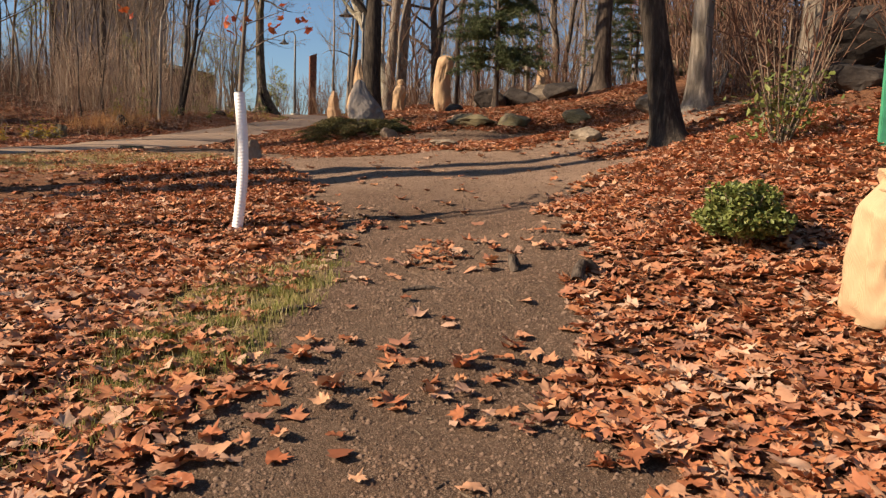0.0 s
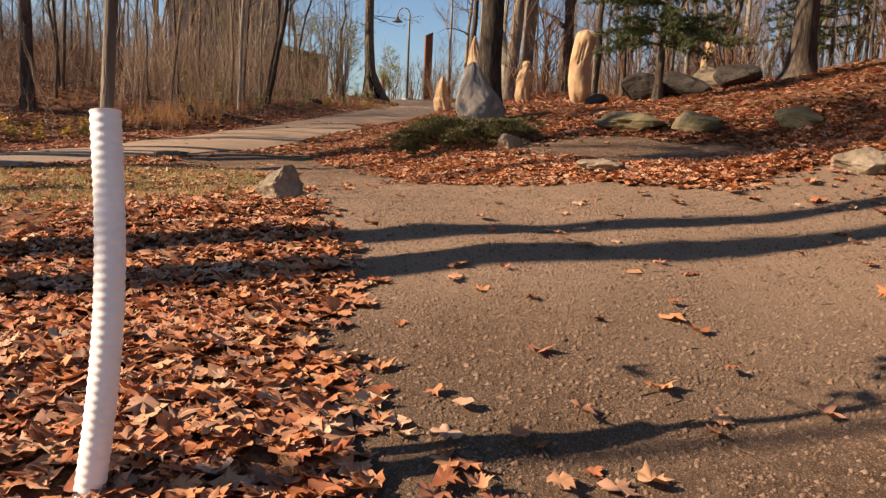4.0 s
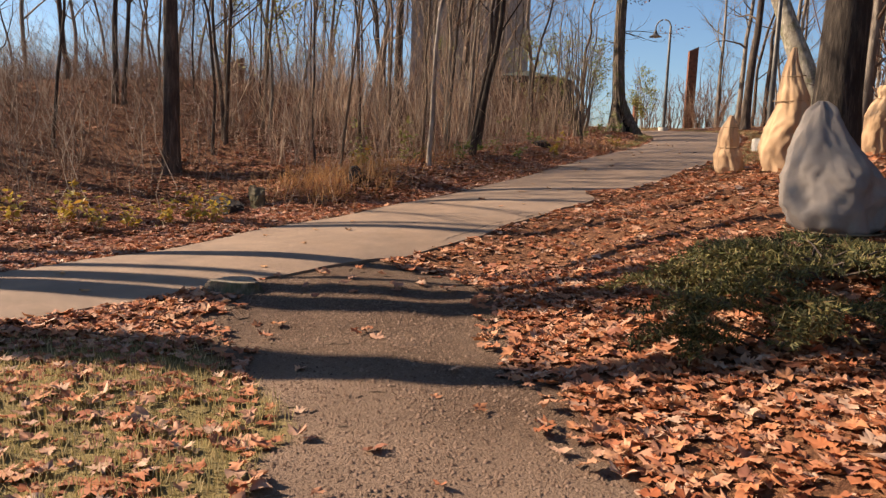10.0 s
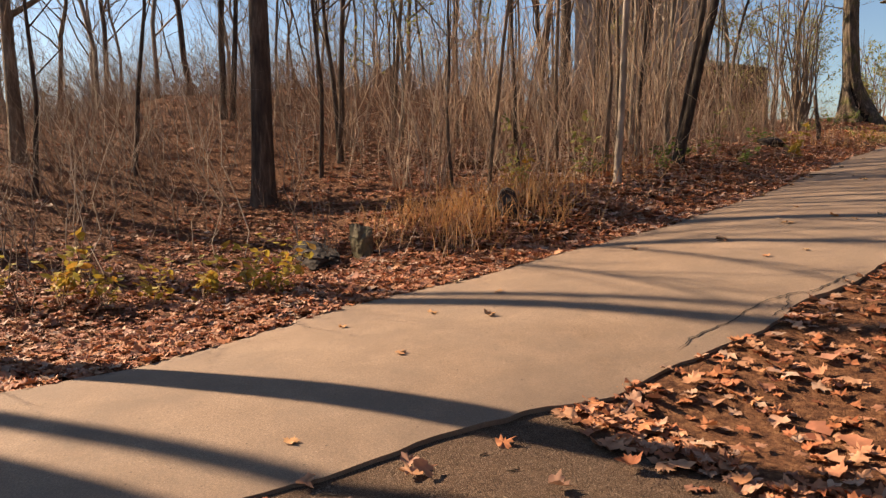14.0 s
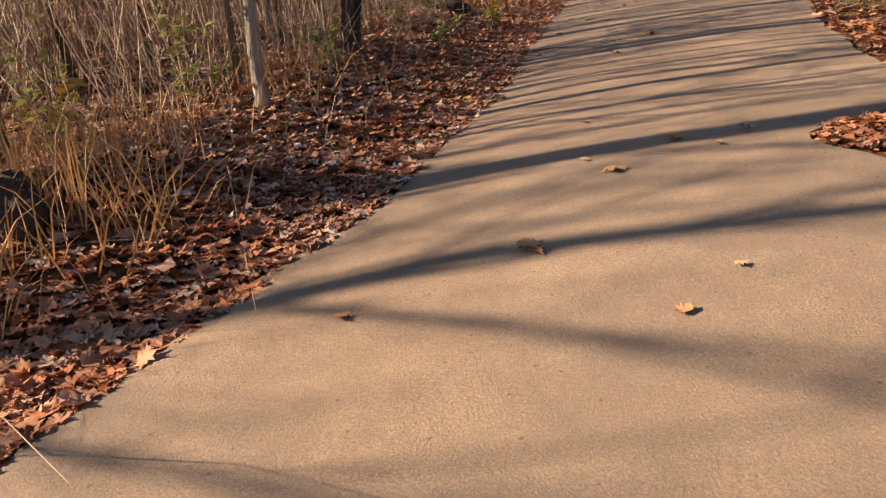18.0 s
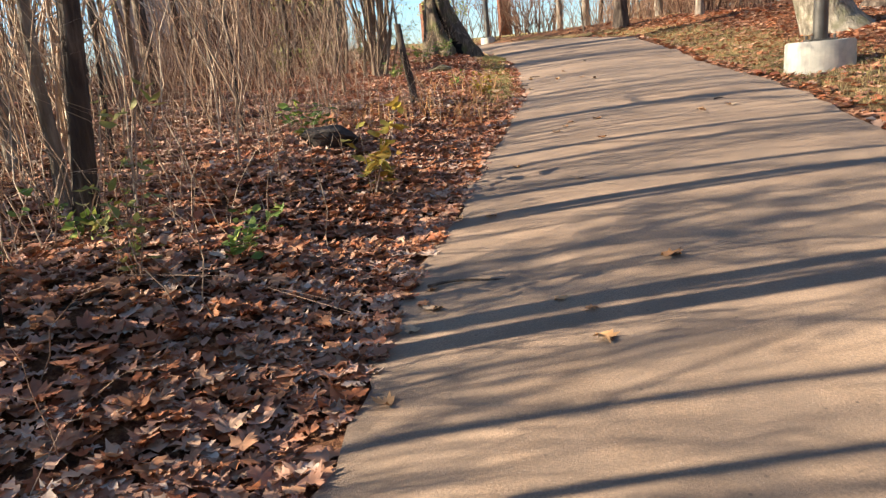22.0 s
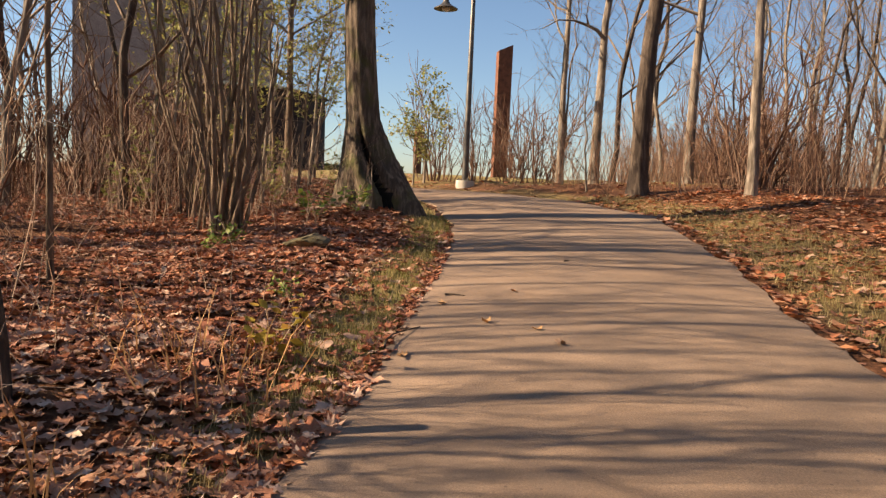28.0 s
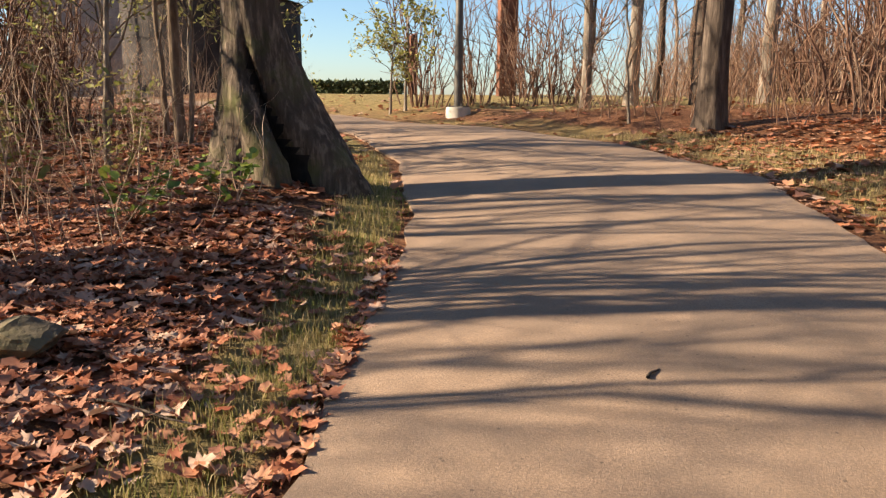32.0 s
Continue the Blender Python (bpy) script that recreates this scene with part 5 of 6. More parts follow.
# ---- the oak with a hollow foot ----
M_HOLLOW_SHADE = plain("hollow_shade", (0.022, 0.017, 0.013), 0.95, 0, 0.5, 9.0)
def hollow_oak(x, y):
    rng = np.random.default_rng(77)
    z = at_ground(x, y)
    ob = thing("oak_tree", x, y, z, "old leafless oak with a dark hollow at its flared foot", "tree")
    sides = 72
    hs = np.concatenate([np.linspace(-0.3, 1.6, 30), np.linspace(1.75, 5.3, 22)])
    ang = np.arange(sides) / sides * 2 * math.pi
    face = math.atan2(-7.7, 4.7)                         # the hollow looks down the path
    vs, cuts = [], []
    for h in hs:
        r = 0.25 * (1 - 0.04 * max(h, 0)) + 0.1 * math.exp(-max(h, -0.2) / 0.8)
        root = 1 + 0.16 * math.exp(-max(h, 0) / 0.6) * (np.cos(3 * (ang - face - 0.9)) + 0.4 * np.cos(5 * ang))
        d = np.angle(np.exp(1j * (ang - face)))
        low = float(1 - ease(0.1, 1.3, h))
        spread = float(np.clip(1 - h / 1.35, 0, 1.15)) ** 1.15
        buttress = 0.5 * spread * np.exp(-((d - 1.5) / 0.62) ** 2) + 0.2 * spread * np.exp(-((d + 1.4) / 0.7) ** 2)
        slit = d + 0.34 - 0.95 * np.clip((1.15 - h) / 1.0, 0, 1)          # the cleft runs down and to the right
        tall = float(1 - ease(0.95, 1.25, h))
        cut = 1 - 0.62 * tall * np.exp(-(slit / (0.075 + 0.06 * low)) ** 4)
        leg = 1 + (0.15 + 0.5 * low) * np.exp(-((slit + 0.5) / 0.4) ** 2) * float(1 - ease(0.8, 1.5, h))
        lip = leg + (0.1 + 0.2 * low) * np.exp(-((slit - 0.4) / 0.25) ** 2) * float(1 - ease(0.8, 1.7, h))
        cuts.append(cut)
        ridge = 1 + 0.03 * np.sin(13 * ang + 2 * h) + rng.normal(0, 0.012, sides)
        rr = (r * root * lip + buttress) * cut * ridge
        cx, cy = -0.11 * max(h, 0) + 0.012 * max(h, 0) ** 2, -0.06 * max(h, 0) + 0.008 * max(h, 0) ** 2
        vs.append(np.stack([cx + rr * np.cos(ang), cy + rr * np.sin(ang), np.full(sides, h)], -1))
    v = np.concatenate(vs)
    n = len(hs)
    i = np.arange(n - 1)[:, None] * sides + np.arange(sides)[None]
    j = np.arange(n - 1)[:, None] * sides + (np.arange(sides)[None] + 1) % sides
    q = np.stack([i, j, j + sides, i + sides], -1).reshape(-1, 4)
    # deep cleft faces go near black: the recess's shade put into the colour
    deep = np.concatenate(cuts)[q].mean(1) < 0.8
    trunk = arr_part("trunk", v, q[~deep], M_BARK_OAK, ob, "dark furrowed trunk flaring into mossy roots", smooth=True)
    arr_part("hollow", v, q[deep], M_HOLLOW_SHADE, trunk, "deep faces of the hollow, coloured black for shade", smooth=True)
    limbs, twigs = [], []

    def bough(p0, d, length, r, m, depth):
        """A crooked bough with its side boughs and twigs."""
        d = np.array(d, float)
        out = np.zeros((m, 4))
        out[0, :3] = p0
        for k in range(1, m):
            d = d + rng.normal(0, 0.17, 3) + [0, 0, 0.05]
            d /= np.linalg.norm(d)
            out[k, :3] = out[k - 1, :3] + d * length / (m - 1)
        out[:, 3] = r * (1 - 0.82 * np.linspace(0, 1, m))
        (limbs if depth < 2 else twigs).append(out)
        if depth < 4:
            for _ in range((6, 6, 4, 3)[depth]):
                k = rng.integers(max(1, m // 3), m)
                e = out[k, :3] - out[k - 1, :3]
                e = e / np.linalg.norm(e) + rng.normal(0, 0.6, 3) + [0, 0, 0.15]
                bough(out[k, :3], e / np.linalg.norm(e), length * rng.uniform(0.32, 0.6), max(0.006, out[k, 3] * 0.65), (0, 6, 4, 3, 3)[depth + 1], depth + 1)

    top = v.reshape(len(hs), sides, 3)[-1].mean(0)
    side = np.array([math.cos(face + math.pi / 2), math.sin(face + math.pi / 2), 0])
    for out, rise, ln, r in ((-0.75, 1.0, 4.2, 0.15), (0.5, 1.0, 4.6, 0.16), (0.05, 1.0, 4.0, 0.11)):
        way = side * out + [rng.normal(0, 0.25), rng.normal(0, 0.25), rise]
        bough(top - [0, 0, 0.25], way / np.linalg.norm(way), ln, r, 8, 0)
    low = v.reshape(len(hs), sides, 3)[-9].mean(0)
    bough(low, side * 0.95 + [0, 0, -0.1], 1.5, 0.03, 5, 2)
    bough(low - [0, 0, 0.5], -side * 0.9 + [0, 0, 0.35], 1.0, 0.03, 5, 2)
    sprig = len(twigs)
    bough(low, side * 0.9 + [0, 0, 0.05], 1.6, 0.025, 5, 2)
    for limb in limbs:
        v, f = tubes([limb], 6)
        arr_part("limb", v, f, M_BARK_OAK, ob, smooth=True)
    v, f = tubes(twigs, 3)
    arr_part("crown", v, f, M_TWIG, ob, "bare twigs")
    tips = np.array([t[-1, :3] for t in twigs[sprig:]] + [t[-1, :3] for t in twigs[:60]])
    tips = tips[rng.integers(0, len(tips), 160)] + rng.normal(0, 0.12, (160, 3))
    v, f = leaf_field(tips[:, 0], tips[:, 1], tips[:, 2], rng.uniform(0.05, 0.09, 160), rng, oak_outline(), 1.0)
    arr_part("foliage", v, f, M_LEAF_DARK, ob, "few clinging brown leaves")


hollow_oak(-14.65, 37.1)


# ---- tree guard with its sapling ----
def guarded_sapling(x, y):
    rng = np.random.default_rng(3)
    ob = thing("young_tree", x, y, at_ground(x, y), "young tree in a ribbed white plastic trunk guard", "young tree")
    n = 216
    t = np.linspace(0, 1, n)
    H = 1.27
    rows = np.stack([-0.06 * t + 0.05 * np.sin(math.pi * t), 0.17 * t, H * t - 0.03, 0.048 + 0.0016 * np.cos(np.arange(n) / 5 * 2 * math.pi)], -1)
    v, f = tubes([rows], 18)
    inner = rows[::-1].copy()
    inner[:, 3] = 0.041
    v2, f2 = tubes([inner[:40]], 18)
    vv, ff = join_arrays([(v, f), (v2, f2)])
    arr_part("trunk_guard", vv, ff, M_TUBE, ob, "white corrugated plastic trunk guard", smooth=True)
    m = 14
    s = np.linspace(0, 1, m)
    stem = np.stack([-0.075 + 0.09 * s + 0.1 * s ** 2, 0.15 + 0.06 * s, 0.6 + 2.7 * s, 0.026 * (1 - 0.7 * s)], -1)
    v, f = tubes([stem], 7)
    arr_part("stem", v, f, M_BARK_GREY, ob, smooth=True)
    tw = []
    for k in range(16):
        i = rng.integers(6, m)
        d = np.array([rng.normal(0, 1), rng.normal(0, 1), 0.5])
        d /= np.linalg.norm(d)
        q = stem[i, :3] + d[None] * np.linspace(0, rng.uniform(0.2, 0.55), 4)[:, None]
        tw.append(np.concatenate([q, [[0.006], [0.005], [0.004], [0.002]]], 1))
    for x, y, z in ((-1.15, 0.1, 1.97), (0.55, 0.3, 1.85), (-0.22, 0.2, 1.88), (0.25, 0.22, 1.86)):
        s = np.linspace(0, 1, 5)
        tw.append(np.stack([0.02 + (x - 0.02) * s, 0.19 + (y - 0.19) * s, 1.62 + (z - 1.62) * s ** 0.7, 0.006 - 0.004 * s], -1))
    v, f = tubes(tw, 4)
    arr_part("crown", v, f, M_TWIG, ob, "thin bare twigs")
    low = np.array([[-0.2, 0.2, 1.83], [-0.1, 0.15, 1.88], [-0.05, 0.2, 1.80], [0.05, 0.1, 1.86], [0.24, 0.2, 1.78], [0.2, 0.25, 1.85], [0.55, 0.3, 1.8], [-1.15, 0.1, 1.95], [-1.1, 0.12, 1.9]])
    p = np.concatenate([np.array([w[-1, :3] for w in tw for _ in range(2)]) + rng.normal(0, 0.05, (2 * len(tw), 3)), low])
    v, f = leaf_field(p[:, 0], p[:, 1], p[:, 2], rng.uniform(0.05, 0.08, len(p)), rng, maple_outline(), 1.1)
    arr_part("foliage", v, f, M_RED, ob, "few hanging red leaves")


M_RED = leafy("red_leaves", (0.45, 0.07, 0.02), (0.60, 0.16, 0.03), (0.35, 0.05, 0.02), rough=0.6, through=0.3)
guarded_sapling(-0.56, 5.38)


# ---- spruce, boxwood, juniper, shrub ----
def spruce(x, y, H, label="small dark green spruce with layered boughs above a bare stem", seed=41, wide=1.5, dense=12):
    rng = np.random.default_rng(seed)
    ob = thing("spruce_tree", x, y, at_ground(x, y), label, "spruce tree")
    rows = np.array([[0, 0, -0.1, 0.15], [0, 0, 0.05, 0.11], [0.015, 0, 0.3, 0.075], [0.03, 0, 1.0, 0.055], [0.0, 0.02, 2.6, 0.04], [0, 0, H, 0.01]])
    v, f = tubes([rows], 9)
    arr_part("trunk", v, f, M_BARK_DARK, ob, smooth=True)
    boughs, c, w, l = [], [], [], []
    for z in np.arange(0.95, H - 0.1, 0.25) + rng.uniform(-0.06, 0.06, len(np.arange(0.95, H - 0.1, 0.25))):
        reach = wide * (1 - (z - 0.95) / (H - 0.6)) ** 0.8 + 0.12
        for k in range(6):
            a = rng.uniform(0, 6.283)
            ln = reach * rng.uniform(0.55, 1.15)
            t = np.linspace(0, 1, 6)
            p = np.stack([math.cos(a) * ln * t, math.sin(a) * ln * t, z + 0.12 * ln * np.sin(t * 2.6) - 0.12 * ln * t + rng.normal(0, 0.015, 6), 0.018 * (1 - 0.8 * t)], -1)
            boughs.append(p)
            for s in np.linspace(0.2, 1.0, dense):
                q = np.array([np.interp(s, t, p[:, i]) for i in range(3)]) + rng.normal(0, 0.03, 3)
                for side in (-1, 0, 1):
                    d = np.array([math.cos(a + side * rng.uniform(0.4, 1.0)), math.sin(a + side * rng.uniform(0.4, 1.0)), rng.normal(0.0, 0.38)])
                    c.append(q)
                    w.append(d / np.linalg.norm(d))
                    l.append(rng.uniform(0.16, 0.34) * (1.15 - 0.5 * s))
    v, f = tubes(boughs, 4)
    arr_part("branchwork", v, f, M_BARK_DARK, ob, "thin dark boughs")
    v, f = sprays(np.array(c), np.array(w), np.array(l), rng, 36, 0.008)
    arr_part("crown", v, f, M_NEEDLE, ob, "dense dark green needles")


spruce(0.23, 17.83, 4.3, wide=1.4)
spruce(6.4, 21.5, 8.0, "tall dark spruce on the wooded hilltop", 51, 2.2, 8)
spruce(8.8, 18.5, 8.0, "broad dark spruce on the wooded hilltop", 52, 2.4, 8)
spruce(10.8, 15.0, 8.5, "dark spruce at the top of the shaded slope", 53, 2.5, 8)
spruce(4.2, 27.5, 8.0, "far dark spruce behind the bare trees", 54, 2.0, 7)


def shade_pine(x, y, H):
    """An unseen pine, added behind the walker to shade the upper slope."""
    rng = np.random.default_rng(45)
    ob = thing("pine_tree", x, y, at_ground(x, y), "unseen tall pine with a high dark green crown, added for shade", "pine tree")
    rows = np.array([[0, 0, -0.2, 0.2], [0, 0, 0.2, 0.14], [0.05, 0, 5, 0.11], [0.0, 0.05, 11, 0.08], [0, 0, H, 0.02]])
    v, f = tubes([rows], 10)
    arr_part("trunk", v, f, M_BARK_DARK, ob, smooth=True)
    boughs, c, w, l = [], [], [], []
    for z in np.arange(H - 5.0, H - 0.2, 0.16):
        reach = 2.6 * math.sin(math.pi * min(1, (H - z) / 5.0 * 0.75 + 0.12))
        a = rng.uniform(0, 6.283)
        for k in range(3):
            a += 2.1 + rng.normal(0, 0.3)
            t = np.linspace(0, 1, 5)
            p = np.stack([math.cos(a) * reach * t, math.sin(a) * reach * t, z + 0.3 * t * reach + rng.normal(0, 0.03, 5), 0.03 * (1 - 0.8 * t)], -1)
            boughs.append(p)
            for s in rng.uniform(0.3, 1.0, 9):
                q = np.array([np.interp(s, t, p[:, i]) for i in range(3)])
                d = rng.normal(0, 1, 3)
                c.append(q)
                w.append(d / np.linalg.norm(d))
                l.append(rng.uniform(0.4, 0.7))
    v, f = tubes(boughs, 4)
    tagged(arr_part("branchwork", v, f, M_BARK_DARK, ob), kind="stuff")
    v, f = sprays(np.array(c), np.array(w), np.array(l), rng, 16, 0.03)
    arr_part("crown", v, f, M_NEEDLE, ob, "high needled crown")


shade_pine(-16.0, 4.67, 16.5)


def boxwood(x, y):
    rng = np.random.default_rng(42)
    ob = thing("boxwood_bush", x, y, at_ground(x, y), "small rounded evergreen boxwood among orange leaves", "bush")
    n = 5200
    d = rng.normal(0, 1, (n, 3))
    d /= np.linalg.norm(d, axis=1, keepdims=True)
    d[:, 2] = np.abs(d[:, 2]) * rng.choice([1, 1, 1, -0.3], n)
    lump = 1 + 0.2 * np.sin(d[:, 0] * 7) * np.cos(d[:, 1] * 6 + 1) + 0.08 * np.sin(d[:, 2] * 11)
    r = rng.uniform(0.5, 1.06, n) ** 0.5 * lump
    p = d * r[:, None] * np.array([0.30, 0.28, 0.29]) + [0, 0, 0.16]
    v, f = leaf_field(p[:, 0], p[:, 1], p[:, 2], rng.uniform(0.013, 0.026, n), rng, [(0, -1), (0.5, -0.3), (0.45, 0.5), (0, 1), (-0.45, 0.5), (-0.5, -0.3)], 1.0)
    arr_part("foliage", v, f, M_BOX, ob)
    stems = [np.array([[0, 0, -0.05, 0.012], [math.cos(a) * 0.1, math.sin(a) * 0.1, 0.15, 0.008], [math.cos(a) * 0.25, math.sin(a) * 0.25, 0.38, 0.003]]) for a in np.arange(0, 6.28, 0.5)]
    v, f = tubes(stems, 4)
    tagged(arr_part("branchwork", v, f, M_TWIG, ob), kind="stuff")


boxwood(3.6, 4.6)


def juniper():
    rng = np.random.default_rng(43)
    cx, cy = -2.3, 14.4
    ob = thing("juniper_shrub", cx, cy, at_ground(cx, cy), "low spreading dark green juniper with brown undersides", "shrub")
    z0 = at_ground(cx, cy)
    c, w, l, rods = [], [], [], []
    for _ in range(95):
        a, r = rng.uniform(0, 6.283), rng.uniform(0, 1) ** 0.6
        px, py = math.cos(a) * r * 0.8, math.sin(a) * r * 0.85
        out = rng.normal(a, 0.5)
        ln = rng.uniform(0.35, 0.7)
        t = np.linspace(0, 1, 5)
        gz = at_ground(cx + px, cy + py) - z0
        h0 = 0.03 + 0.14 * (1 - r) + rng.uniform(0, 0.18)
        p = np.stack([px + math.cos(out) * ln * t, py + math.sin(out) * ln * t, gz + h0 + 0.22 * np.sin(t * 2.2) * ln - 0.1 * t ** 2, 0.008 * (1 - 0.7 * t)], -1)
        rods.append(p)
        for s in np.linspace(0.2, 1, 9):
            q = np.array([np.interp(s, t, p[:, i]) for i in range(3)])
            for side in (-1, 0, 1):
                d = np.array([math.cos(out + side * 0.7), math.sin(out + side * 0.7), 0.25 - 0.3 * s])
                c.append(q)
                w.append(d / np.linalg.norm(d))
                l.append(rng.uniform(0.12, 0.22) * (1.2 - 0.5 * s))
    v, f = tubes(rods, 4)
    tagged(arr_part("branchwork", v, f, M_BARK_DARK, ob), kind="stuff")
    v, f = sprays(np.array(c), np.array(w), np.array(l), rng, 15, 0.0065)
    arr_part("foliage", v, f, M_JUNIPER, ob, "feathery dark green sprays")


juniper()


def young_shrub(x, y):
    rng = np.random.default_rng(44)
    ob = thing("shrub", x, y, at_ground(x, y), "upright shrub with bare pinkish stems and dark evergreen leaves below", "shrub")
    rods = []
    for k in range(22):
        a, o = rng.uniform(0, 6.283), rng.uniform(0.05, 0.5)
        h = rng.uniform(0.6, 1.6)
        t = np.linspace(0, 1, 5)
        rods.append(np.stack([math.cos(a) * (0.05 + o * t), math.sin(a) * (0.05 + o * t), h * t - 0.05, 0.012 * (1 - 0.7 * t)], -1))
    v, f = tubes(rods, 5)
    tagged(arr_part("branchwork", v, f, M_TWIG, ob), kind="stuff")
    n = 420
    p = rng.normal(0, 1, (n, 3)) * [0.22, 0.22, 0.2] + [0, 0, 0.4]
    p[:, 2] = np.abs(p[:, 2])
    v, f = leaf_field(p[:, 0], p[:, 1], p[:, 2], rng.uniform(0.03, 0.06, n), rng, [(0, -1), (0.35, -0.3), (0.3, 0.5), (0, 1), (-0.3, 0.5), (-0.35, -0.3)], 1.0)
    arr_part("foliage", v, f, M_BOX, ob)


young_shrub(4.5, 7.5)


# ---- more trees that stand out ----
bare_tree(5.5, 10.5, 10.0, 0.17, "grey leafless tree on the hillside", M_BARK_GREY, 80, fork=0.4, limbs=8, twigs=5, lean=(0.04, 0))
bare_tree(2.84, 20.9, 11.0, 0.26, "dark leafless tree among the boulders", M_BARK_DARK, 81, fork=0.4, limbs=9, twigs=5)
bare_tree(-4.6, 25.2, 11.0, 0.2, "pale grey twin-stemmed tree behind the wrapped shrubs", M_BARK_GREY, 82, fork=0.3, limbs=10, twigs=5, lean=(0.05, 0))
bare_tree(-4.2, 25.6, 11.0, 0.19, "grey leafless tree behind the wrapped shrubs", M_BARK_GREY, 83, fork=0.3, limbs=10, twigs=5, lean=(0.07, 0))
bare_tree(-2.95, 26.0, 8.5, 0.17, "dark leafless tree with spreading limbs behind the wrapped shrubs", M_BARK_DARK, 84, fork=0.2, limbs=14, twigs=6, spread=0.7)
bare_tree(-11.8, 23.6, 7.5, 0.07, "dark leaning sapling near the path", M_BARK_DARK, 85, fork=0.35, limbs=8, twigs=4, flare=0.6, lean=(0.1, 0.05), wobble=0.02)
bare_tree(-12.5, 23.3, 7.0, 0.045, "thin dark sapling near the path", M_BARK_DARK, 86, fork=0.3, limbs=8, twigs=4, flare=0.5, lean=(0.06, 0))
bare_tree(-13.6, 24.6, 7.0, 0.055, "thin pale sapling near the path", M_BARK_GREY, 87, fork=0.3, limbs=8, twigs=4, flare=0.5)
bare_tree(-9.2, 41.3, 9.0, 0.1, "thin pale tree at the wood's edge", M_BARK_GREY, 88, fork=0.4, limbs=8, twigs=4, flare=0.5)
bare_tree(-10.7, 46.2, 10.0, 0.13, "pale tree at the wood's edge", M_BARK_GREY, 89, fork=0.4, limbs=8, twigs=4, flare=0.5)
bare_tree(-13.2, 47.0, 9.5, 0.14, "pale tree near the far lamp", M_BARK_GREY, 90, fork=0.4, limbs=8, twigs=5, flare=0.5)
bare_tree(-13.9, 46.0, 9.0, 0.1, "thin grey tree near the far lamp", M_BARK_GREY, 91, fork=0.35, limbs=8, twigs=5, flare=0.5)
bare_tree(-16.0, 25.3, 9.0, 0.13, "dark leafless tree deep in the thicket", M_BARK_DARK, 95, fork=0.35, limbs=9, twigs=5, flare=0.5, wobble=0.02)
bare_tree(-18.8, 14.75, 5.8, 0.13, "grey-brown tree forking into wide bare limbs on the hill", M_TWIG, 92, fork=0.36, limbs=10, twigs=7, spread=0.8, wobble=0.02, stout=1.2, flare=0.6)


# trees beside the path behind the walker, known by their shadows
for k, (x, y, r) in enumerate(((-7.2, 4.5, 0.3), (-7.65, 5.2, 0.25), (-8.0, 1.98, 0.06), (-15.5, 7.6, 0.3), (-14.5, 9.3, 0.32), (-16.5, 9.4, 0.13), (-15.2, 9.55, 0.24), (-17.0, 12.2, 0.15), (-19.5, 11.25, 0.10), (-14.2, 7.85, 0.2))):
    bare_tree(x, y, 10.5, r, "dark leafless tree beside the path", M_BARK_DARK, 160 + k, group="trees beside the path", fork=0.6, limbs=5 if 2 < k < 7 else 4, twigs=5 if 2 < k < 7 else 4, spread=0.28, up=1.3, flare=0.6, wobble=0.02)


def stem_clump(x, y, seed, stems=15):
    """A clump of thick bare stems rising from one root."""
    ob = leafless_bush(seed, stems, 5.0, 0.16, "tall clump of bare brown stems from one root", M_TWIG, 0.036, 4, True)
    ob.matrix_world = pose(x, y, at_ground(x, y))


stem_clump(-14.95, 34.0, 140, 22)
stem_clump(-16.3, 35.2, 141, 9)
pale_bush = leafless_bush(150, 26, 1.5, 0.4, "pale many-stemmed leafless bush on the slope", M_BIRCH, 0.012, 3)
pale_bush.matrix_world = pose(4.9, 14.6, at_ground(4.9, 14.6))


# ---- stump, roots, post ----
def stump(x, y):
    rng = np.random.default_rng(50)
    ob = thing("tree_stump", x, y, at_ground(x, y), "low weathered grey stump at the edge of the asphalt", "stump", turn=20)
    s = 26
    a = np.arange(s) / s * 2 * math.pi
    prof = [(-0.1, 0.3), (0.0, 0.28), (0.025, 0.255), (0.05, 0.235), (0.078, 0.226), (0.088, 0.205)]
    wob = 1 + 0.13 * np.cos(3 * a + 1) + 0.08 * np.cos(5 * a) + rng.normal(0, 0.03, s)
    v = np.concatenate([np.stack([r * wob * np.cos(a), r * 0.85 * wob * np.sin(a), np.full(s, h)], -1) for h, r in prof])
    n = len(prof)
    i = np.arange(n - 1)[:, None] * s + np.arange(s)[None]
    j = np.arange(n - 1)[:, None] * s + (np.arange(s)[None] + 1) % s
    arr_part("bark", v, np.stack([i, j, j + s, i + s], -1).reshape(-1, 4), M_BARK_OAK, ob, smooth=True)
    top = np.concatenate([v[-s:] + [0, 0, 0.001], [[0, 0, 0.08]]])
    arr_part("cut_face", top, np.stack([np.arange(s), (np.arange(s) + 1) % s, np.full(s, s)], -1), M_WOODCUT, ob, "weathered saw-cut top")


stump(-6.92, 13.35)


def root_stub(x, y, length, turn, label, r=0.03, rise=0.08):
    t = np.linspace(0, 1, 7)
    rows = np.stack([length * (t - 0.5), 0.03 * np.sin(t * 5), rise * np.sin(math.pi * np.clip(t * 1.25, 0, 1)) - 0.02, r * (1 - 0.45 * t)], -1)
    v, f = tubes([rows], 8)
    cap0 = np.arange(8)[None]
    ob = tagged(new("root_stub", mesh_from("root_stub", v, [f, cap0, (len(v) - 8 + np.arange(8))[None]], M_BARK_DARK, True)), label, "root")
    ob.matrix_world = pose(x, y, at_ground(x, y), 0, 0, turn)


